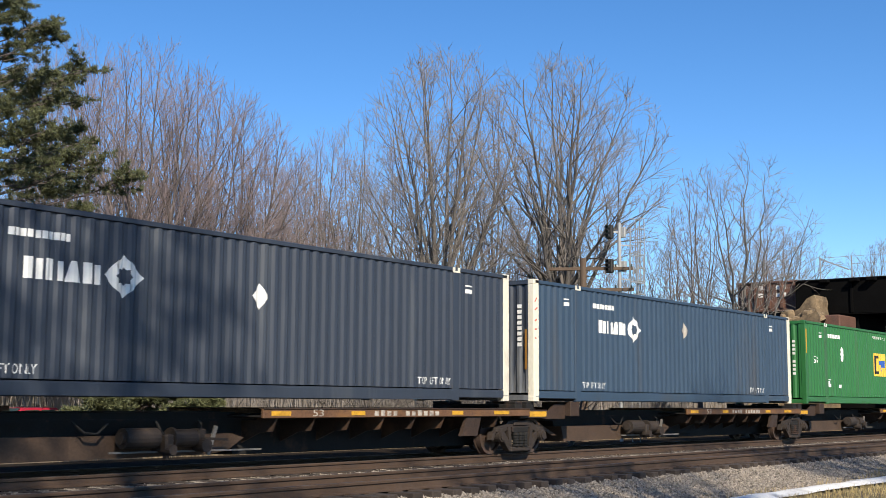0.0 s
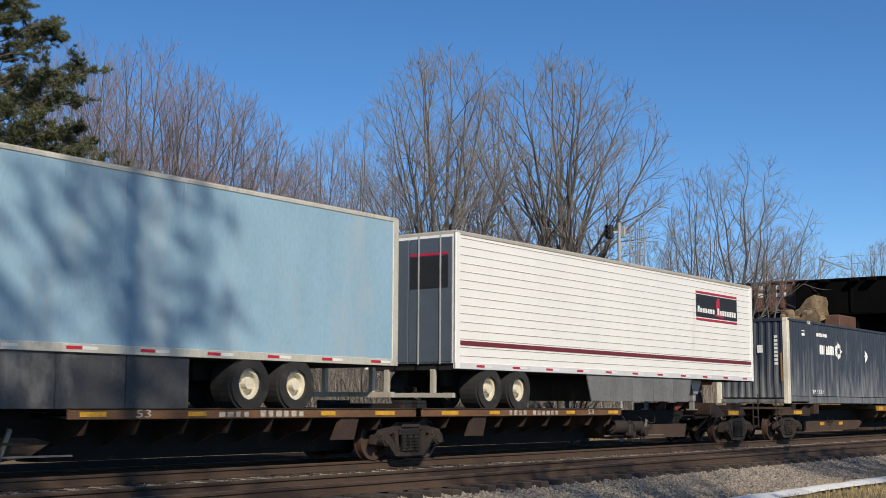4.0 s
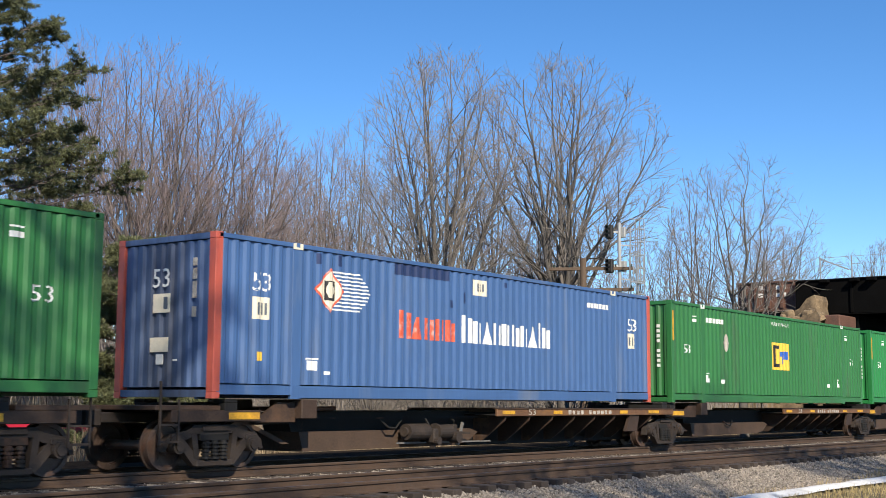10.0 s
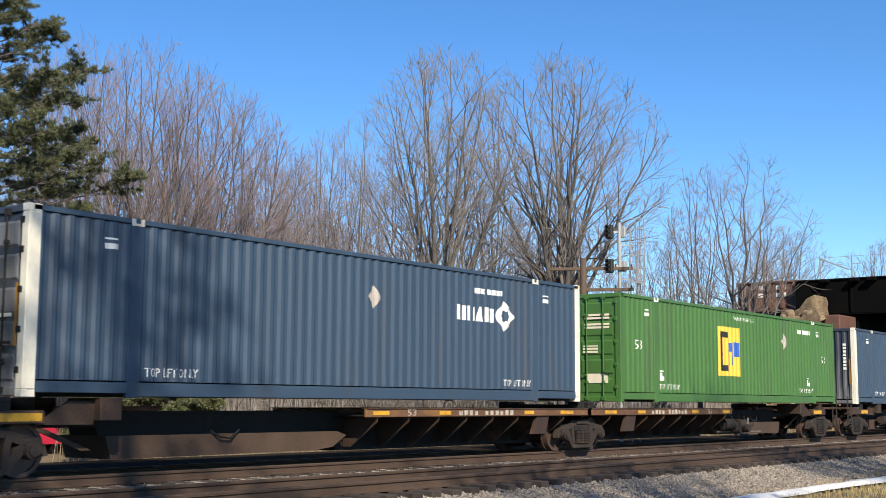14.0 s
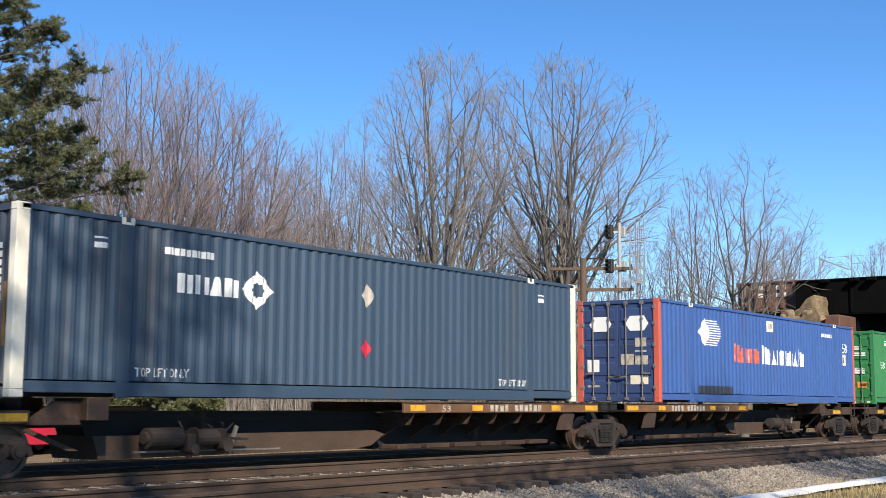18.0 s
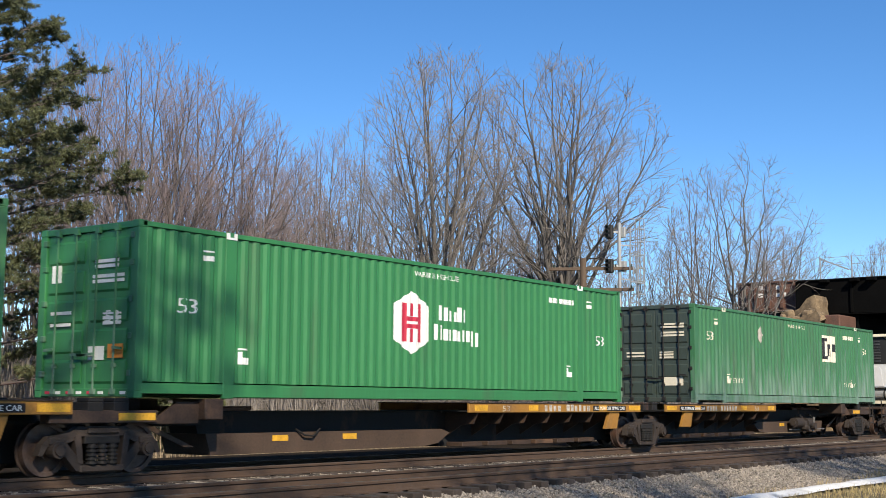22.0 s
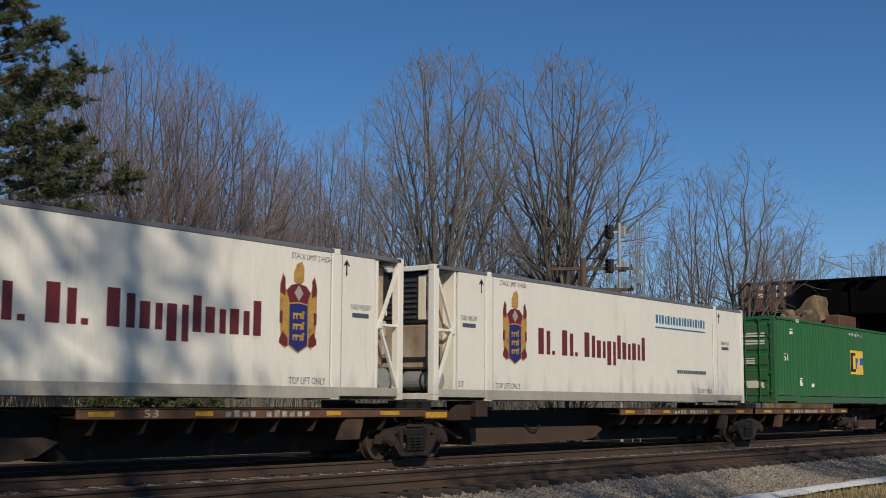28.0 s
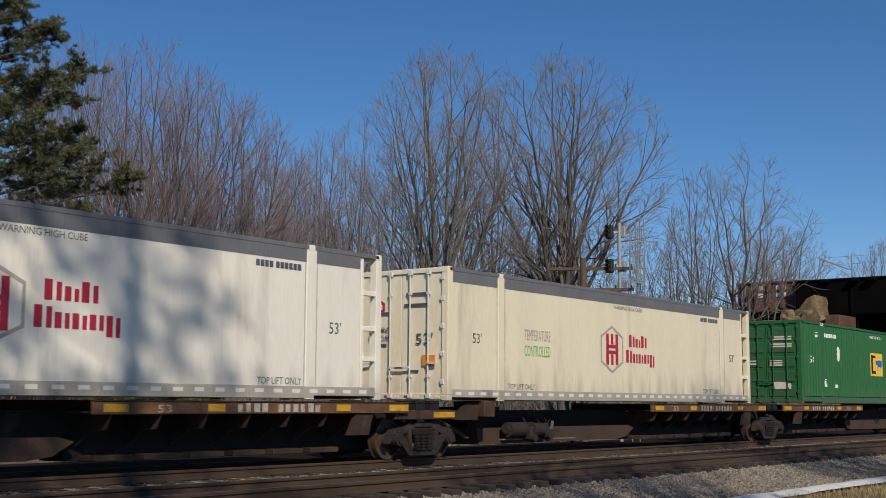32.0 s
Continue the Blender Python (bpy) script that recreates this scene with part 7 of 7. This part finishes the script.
def parked_car(x, y, turn, colour, label):
    """A saloon car with its glass, wheels, bumpers and lamps."""
    c = thing("parked_car", label, "car", pose(x, y, -0.45, 0, 0, turn), "cars parked beyond the tracks")
    side = [(-2.2, 0.35), (-2.25, 0.62), (-2.1, 0.82), (-1.2, 0.92), (-0.9, 0.95), (1.3, 0.98), (2.1, 0.92), (2.25, 0.7), (2.2, 0.35)]
    part("body", Shape().prism(side, 1, -0.86, 0.86), colour, c)
    part("cabin", Shape().prism([(-1.0, 0.94), (-0.35, 1.40), (0.85, 1.42), (1.5, 0.97)], 1, -0.7, 0.7), colour, c)
    for y0 in (-0.712, 0.7):
        part("side_window", Shape().prism([(-0.8, 0.99), (-0.3, 1.34), (0.22, 1.35), (0.22, 0.99)], 1, y0, y0 + 0.012), lens_glass, c, "dark side window")
        part("side_window", Shape().prism([(0.3, 0.99), (0.3, 1.35), (0.78, 1.36), (1.3, 1.0)], 1, y0, y0 + 0.012), lens_glass, c, "dark side window")
    part("windscreen", Shape().prism([(-1.01, 0.97), (-0.4, 1.39), (-0.43, 1.40), (-1.04, 0.98)], 1, -0.62, 0.62), lens_glass, c, "dark windscreen")
    part("rear_window", Shape().prism([(1.49, 1.0), (0.89, 1.40), (0.92, 1.41), (1.52, 1.01)], 1, -0.62, 0.62), lens_glass, c, "dark rear window")
    for xw in (-1.4, 1.4):
        for yw in (-0.76, 0.76):
            w = part("wheel", shared("car_tyre", lambda: Shape().disc((0, 0, 0), 1, 0.31, -0.11, 0.11, 20, 0.31, 0.2)), rubber, c, m=pose(xw, yw, 0.31))
            part("rim", shared("car_rim", lambda: Shape().disc((0, 0, 0), 1, 0.2, -0.115, 0.115, 16)), galvanised, w, "silver wheel rim")
    for yl in (-0.62, 0.62):
        part("headlight", Shape().box(-2.27, -2.2, yl - 0.18, yl + 0.18, 0.62, 0.76, 0.02), decal_white, c)
        part("tail_light", Shape().box(2.2, 2.27, yl - 0.18, yl + 0.18, 0.66, 0.82, 0.02), decal_red, c)
    for xb in (-2.3, 2.2):
        part("bumper", Shape().box(xb, xb + 0.1, -0.84, 0.84, 0.36, 0.54, 0.02), black_plastic, c)


parked_car(22.8, 32.6, 4, decal_red, "red saloon car parked on the ground beyond the tracks")
parked_car(27.0, 34.4, -6, decal_white, "white saloon car parked on the ground beyond the tracks")


def signal(x, y):
    """A mast with two black signal heads and their ladder."""
    s = thing("railway_signal", "grey railway signal mast with two black hooded lamp heads", "signal", pose(x, y, -0.7))
    part("mast", Shape().disc((0, 0, 0), 2, 0.07, 0, 8.7, 12), galvanised, s)
    part("base", Shape().box(-0.3, 0.3, -0.3, 0.3, 0, 0.35, 0.03), path_mat, s)
    for z in (7.05, 8.35):
        head = part("signal_head", Shape().box(-0.36, -0.16, 0.14, 0.42, z - 0.26, z + 0.26, 0.03), signal_black, s, "black signal head")
        for k in (-1, 0, 1):
            part("lens", Shape().disc((-0.37, 0.28, z + 0.165 * k), 0, 0.065, -0.39, -0.35, 14), lens_glass, head)
            part("hood", Shape().disc((-0.4, 0.28, z + 0.165 * k), 0, 0.08, -0.5, -0.36, 14, 0.08, 0.07), signal_black, head)
        part("bracket", Shape().bar((-0.2, 0.2, z), (0, 0, z), 0.06), galvanised, s)
        part("ladder_stay", Shape().bar((0, 0, z - 0.5), (0.35, -0.3, z - 0.5), 0.05), galvanised, s)
        part("relay_box", Shape().box(0.05, 0.22, -0.2, 0.0, z - 0.2, z + 0.2, 0.02), galvanised, s, "pale grey equipment box")
    lad = Shape().bar((0.3, -0.3, 0.2), (0.3, -0.3, 8.5), 0.035).bar((0.3, -0.62, 0.2), (0.3, -0.62, 8.5), 0.035)
    for k in range(26):
        lad.bar((0.3, -0.3, 0.4 + k * 0.31), (0.3, -0.62, 0.4 + k * 0.31), 0.025)
    part("ladder", lad, galvanised, s)
    plat = Shape().bar((-0.5, -0.7, 6.4), (0.6, -0.7, 6.4), 0.05).bar((-0.5, -0.7, 7.4), (0.6, -0.7, 7.4), 0.03)
    for k in range(5):
        plat.bar((-0.5 + k * 0.27, -0.7, 6.4), (-0.5 + k * 0.27, -0.7, 7.4), 0.025)
    part("platform_rail", plat, galvanised, s)
    cage = Shape()
    for z in (6.0, 6.5, 7.0, 7.5, 8.0, 8.5, 8.9):
        cage.bar((0.3, -0.28, z), (0.75, -0.3, z), 0.03).bar((0.75, -0.3, z), (0.75, -0.66, z), 0.03).bar((0.75, -0.66, z), (0.3, -0.64, z), 0.03)
    for y in (-0.3, -0.48, -0.66):
        cage.bar((0.75, y, 6.0), (0.75, y, 8.9), 0.03)
    part("ladder_cage", cage, galvanised, s, "pale steel ladder cage")


def line_pole(x, y):
    """A wooden pole with two crossarms and glass insulators."""
    s = thing("line_pole", "old wooden line pole with two crossarms", "utility pole", pose(x, y, -0.7, 0, 0, 28))
    part("post", Shape().disc((0, 0, 0), 2, 0.16, 0, 7.35, 12, 0.12), pole_wood, s)
    for z in (6.15, 6.95):
        arm = part("crossarm", Shape().box(-0.05, 0.05, -1.9, 1.3, z - 0.06, z + 0.06, 0.008), pole_wood, s)
        for k in range(6):
            part("insulator", shared(("insulator", z, k), lambda: Shape().disc((0, -1.8 + k * 0.58, 0), 2, 0.035, z + 0.06, z + 0.17, 8, 0.02)), lens_glass, arm)
    part("brace", Shape().bar((0.08, -0.6, 6.1), (0.08, 0, 5.6), 0.03).bar((0.08, 0.6, 6.1), (0.08, 0, 5.6), 0.03), galvanised, s)


signal(42.15, 22.95)
line_pole(41.4, 24.1)


def bridge():
    """A black plate-girder railway bridge over the tracks, with its stone abutment."""
    b = thing("railway_bridge", "black steel girder bridge crossing over the tracks", "bridge", pose(74, 0, 0), kind="structure")
    part("girder", Shape().box(0, 0.35, -14, 28.3, 6.55, 8.6, 0.03), girder_black_and_shade, b, "black plate girder")
    part("girder", Shape().box(8.0, 8.35, -14, 28.3, 6.55, 8.6, 0.03), girder_black_and_shade, b, "black plate girder")
    part("girder_flange", Shape().box(-0.12, 0.47, -14, 28.3, 8.6, 8.66).box(-0.12, 0.47, -14, 28.3, 6.5, 6.55), girder_black_and_shade, b)
    part("deck", Shape().box(0.35, 8.0, -14, 28.3, 6.9, 7.3), girder_black_and_shade, b)
    rail = Shape()
    for y in (24.85, 26.75):
        rail.bar((0.1, y, 8.6), (0.1, y, 10.0), 0.07)
    rail.bar((0.1, 26.75, 9.9), (0.1, 25.0, 9.15), 0.08).bar((0.1, 26.75, 9.95), (0.1, 15, 10.0), 0.025).bar((0.1, 26.75, 9.5), (0.1, 15, 9.5), 0.02)
    part("handrail", rail, galvanised, b)
    # Near-black stone: the shade under the deck is put into its colour.
    part("abutment", Shape().box(0.2, 9, 24.6, 33, -0.8, 6.5, 0.05), girder_black_and_shade, b, "near-black stone abutment, the shade under the deck in its colour")
    part("far_abutment", Shape().box(0.2, 9, -17, -9, -0.8, 6.5, 0.05), stone_mat, b)
    # Pier in the same near-black, standing for the dark under the deck.
    part("pier", Shape().box(1, 8, 21.2, 22.4, -0.8, 6.5, 0.05), girder_black_and_shade, b)
    rnd = random.Random(17)
    wing = part("wing_wall", Shape().prism([(29.4, -0.8), (29.0, 5.6), (28.2, 6.1), (26.9, 6.3), (26.0, 6.2), (25.7, -0.8)], 0, -3.0, 0.1), stone_mat, b, "tan stone wing wall")
    part("coping_slab", Shape().prism([(28.5, 6.1), (27.9, 6.5), (27.2, 6.8), (26.75, 7.35), (26.3, 7.55), (26.2, 7.25), (26.24, 6.9), (26.15, 6.3)], 0, -2.3, -0.3), stone_mat, wing, "tilted tan coping slab")
    part("coping_slab", Shape().prism([(27.6, 5.7), (27.2, 6.05), (26.4, 6.3), (25.75, 6.5), (25.6, 6.2), (25.65, 5.5)], 0, -3.4, -2.3), stone_mat, wing, "tilted tan coping slab")
    for k in range(16):
        rough_stone(wing, rnd, (-2.7 + rnd.uniform(-0.4, 0.3), 25.6 + rnd.uniform(0, 2.6), 6.2 + rnd.uniform(-0.3, 0.3)), (rnd.uniform(0.15, 0.3), rnd.uniform(0.2, 0.42), rnd.uniform(0.12, 0.24)), rnd.uniform(-25, 25), "")
    part("rusty_bearing_block", Shape().box(-3.0, -0.2, 24.6, 25.5, 5.2, 6.3, 0.06).box(-2.8, -0.4, 24.75, 25.35, 3.5, 5.2, 0.04), rusty_car, b, "rust-brown steel block on the wing wall")
    for k in range(9):
        part("stiffener", Shape().box(-0.13, 0.0, 4.0 + k * 2.6, 4.12 + k * 2.6, 6.6, 8.58), girder_black_and_shade, b)
    for y in (26.4, 24.6, 23.6):
        part("deck_tie_end", Shape().box(-0.5, 0.3, y - 0.25, y + 0.25, 8.42, 8.62, 0.02), girder_black_and_shade, b)
    part("bridge_sign", Shape().box(-0.08, -0.03, 22.35, 22.75, 6.7, 7.0), decal_white, b, "small white sign on the girder")


def rough_stone(parent, rnd, at, size, tilt, label):
    """A broken block with chipped faces, sizes given as half lengths."""
    s = Shape()
    n, rings = 6, (-1.0, 0.35, 1.0)
    for j, h in enumerate(rings):
        shrink = (1.0, 1.0, 0.72)[j]
        for i in range(n):
            a = math.tau * (i + 0.35 * rnd.random()) / n
            k = shrink * rnd.uniform(0.8, 1.15)
            s.v.append((math.cos(a) * size[0] * k, math.sin(a) * size[1] * k, size[2] * (h + rnd.uniform(-0.3, 0.3))))
    for j in range(len(rings) - 1):
        s.f += [(j * n + i, j * n + (i + 1) % n, (j + 1) * n + (i + 1) % n, (j + 1) * n + i) for i in range(n)]
    s.f += [tuple(range(n)), tuple(n * (len(rings) - 1) + i for i in range(n))]
    part("stone", s, stone_mat, parent, label, m=pose(at[0], at[1], at[2], tilt, rnd.uniform(-10, 10), 0))


def embankment():
    s = Shape().prism([(67.0, -0.8), (73.6, 6.3), (80, 6.3), (90, -0.8)], 1, 29.5, 160)
    tagged(part("embankment", s, soil_mat), "brown brushy embankment of the upper railway", "embankment", kind="structure")


def gondola():
    """A rusty ribbed freight car parked on the upper line."""
    g = thing("gondola_car", "rusty brown freight car with a ribbed box on the upper line", "railway car", pose(74.6, 28.3, 6.3))
    part("body", Shape().box(0.1, 2.9, 0.2, 4.0, 0.75, 2.35, 0.02), rusty_car, g)
    part("top_sill", Shape().box(0, 3.0, 0.1, 4.1, 2.35, 2.47, 0.02), rusty_car, g)
    part("bottom_sill", Shape().box(0, 3.0, 0.1, 12.3, 0.6, 0.78, 0.02), rusty_car, g)
    for k in range(5):
        part("rib", shared("car_rib", lambda: Shape().box(-0.1, 0.1, -0.1, 0.1, 0.78, 2.35, 0.02)), rusty_car, g, m=pose(0, 0.25 + k * 0.84, 0))
    s = Shape()
    for y, w in ((2.35, 0.3), (1.85, 0.25), (1.2, 0.3), (0.85, 0.25)):
        s.box(0.085, 0.1, y, y + w, 1.95, 2.2).box(0.085, 0.1, y, y + w, 1.5, 1.75)
    part("painted_marks", s, decal_white, g, "worn white painted blocks")
    part("undercarriage", Shape().box(0.3, 2.7, 1.0, 11.4, 0.0, 0.62), dark_steel, g)


bridge()
embankment()
gondola()

# trees on the near side, behind the place from which one looks; they throw the soft shade on the train
pine_tree(-3.2, -6.0, 29.0, 5.0, 13.0, 21, 6, 11, "tall pine on the near side of the tracks")
pine_tree(-7.0, -5.5, 27.0, 4.6, 8.0, 33, 9, 13, "tall pine on the near side of the tracks")
for x, y, tall, wide, turn, form in ((10.5, -2.5, 16.5, 1.0, 2.1, "broad"), (23.0, -2.0, 18, 1.0, 4.0, "vase"), (31.0, -3.5, 18, 1.0, 1.2, "crook")):
    bare_tree(form, x, y, -0.5, tall, wide, turn, "grey", "tall bare tree on the near side of the tracks")


# ---------------- what moves
def motions():
    """The train rolls past at about 14 metres a second; its wheels turn with it."""
    times = [float(t) for t in range(0, 33)]
    for ob, u, z in RIDERS:
        walk(ob, [(t, pose(u - gone(t), TRACK_Y, z)) for t in times])
    steps = [k / FPS for k in range(0, 32 * FPS + 1)]
    turns = [(gone(t) - gone(0)) / 0.418 for t in steps]
    for k, (w, dx) in enumerate(WHEELSETS):
        walk(w, [(t, Matrix.Translation((dx, 0, 0.42)) @ Matrix.Rotation(-a - 0.7 * k, 4, "Y")) for t, a in zip(steps, turns)])


motions()
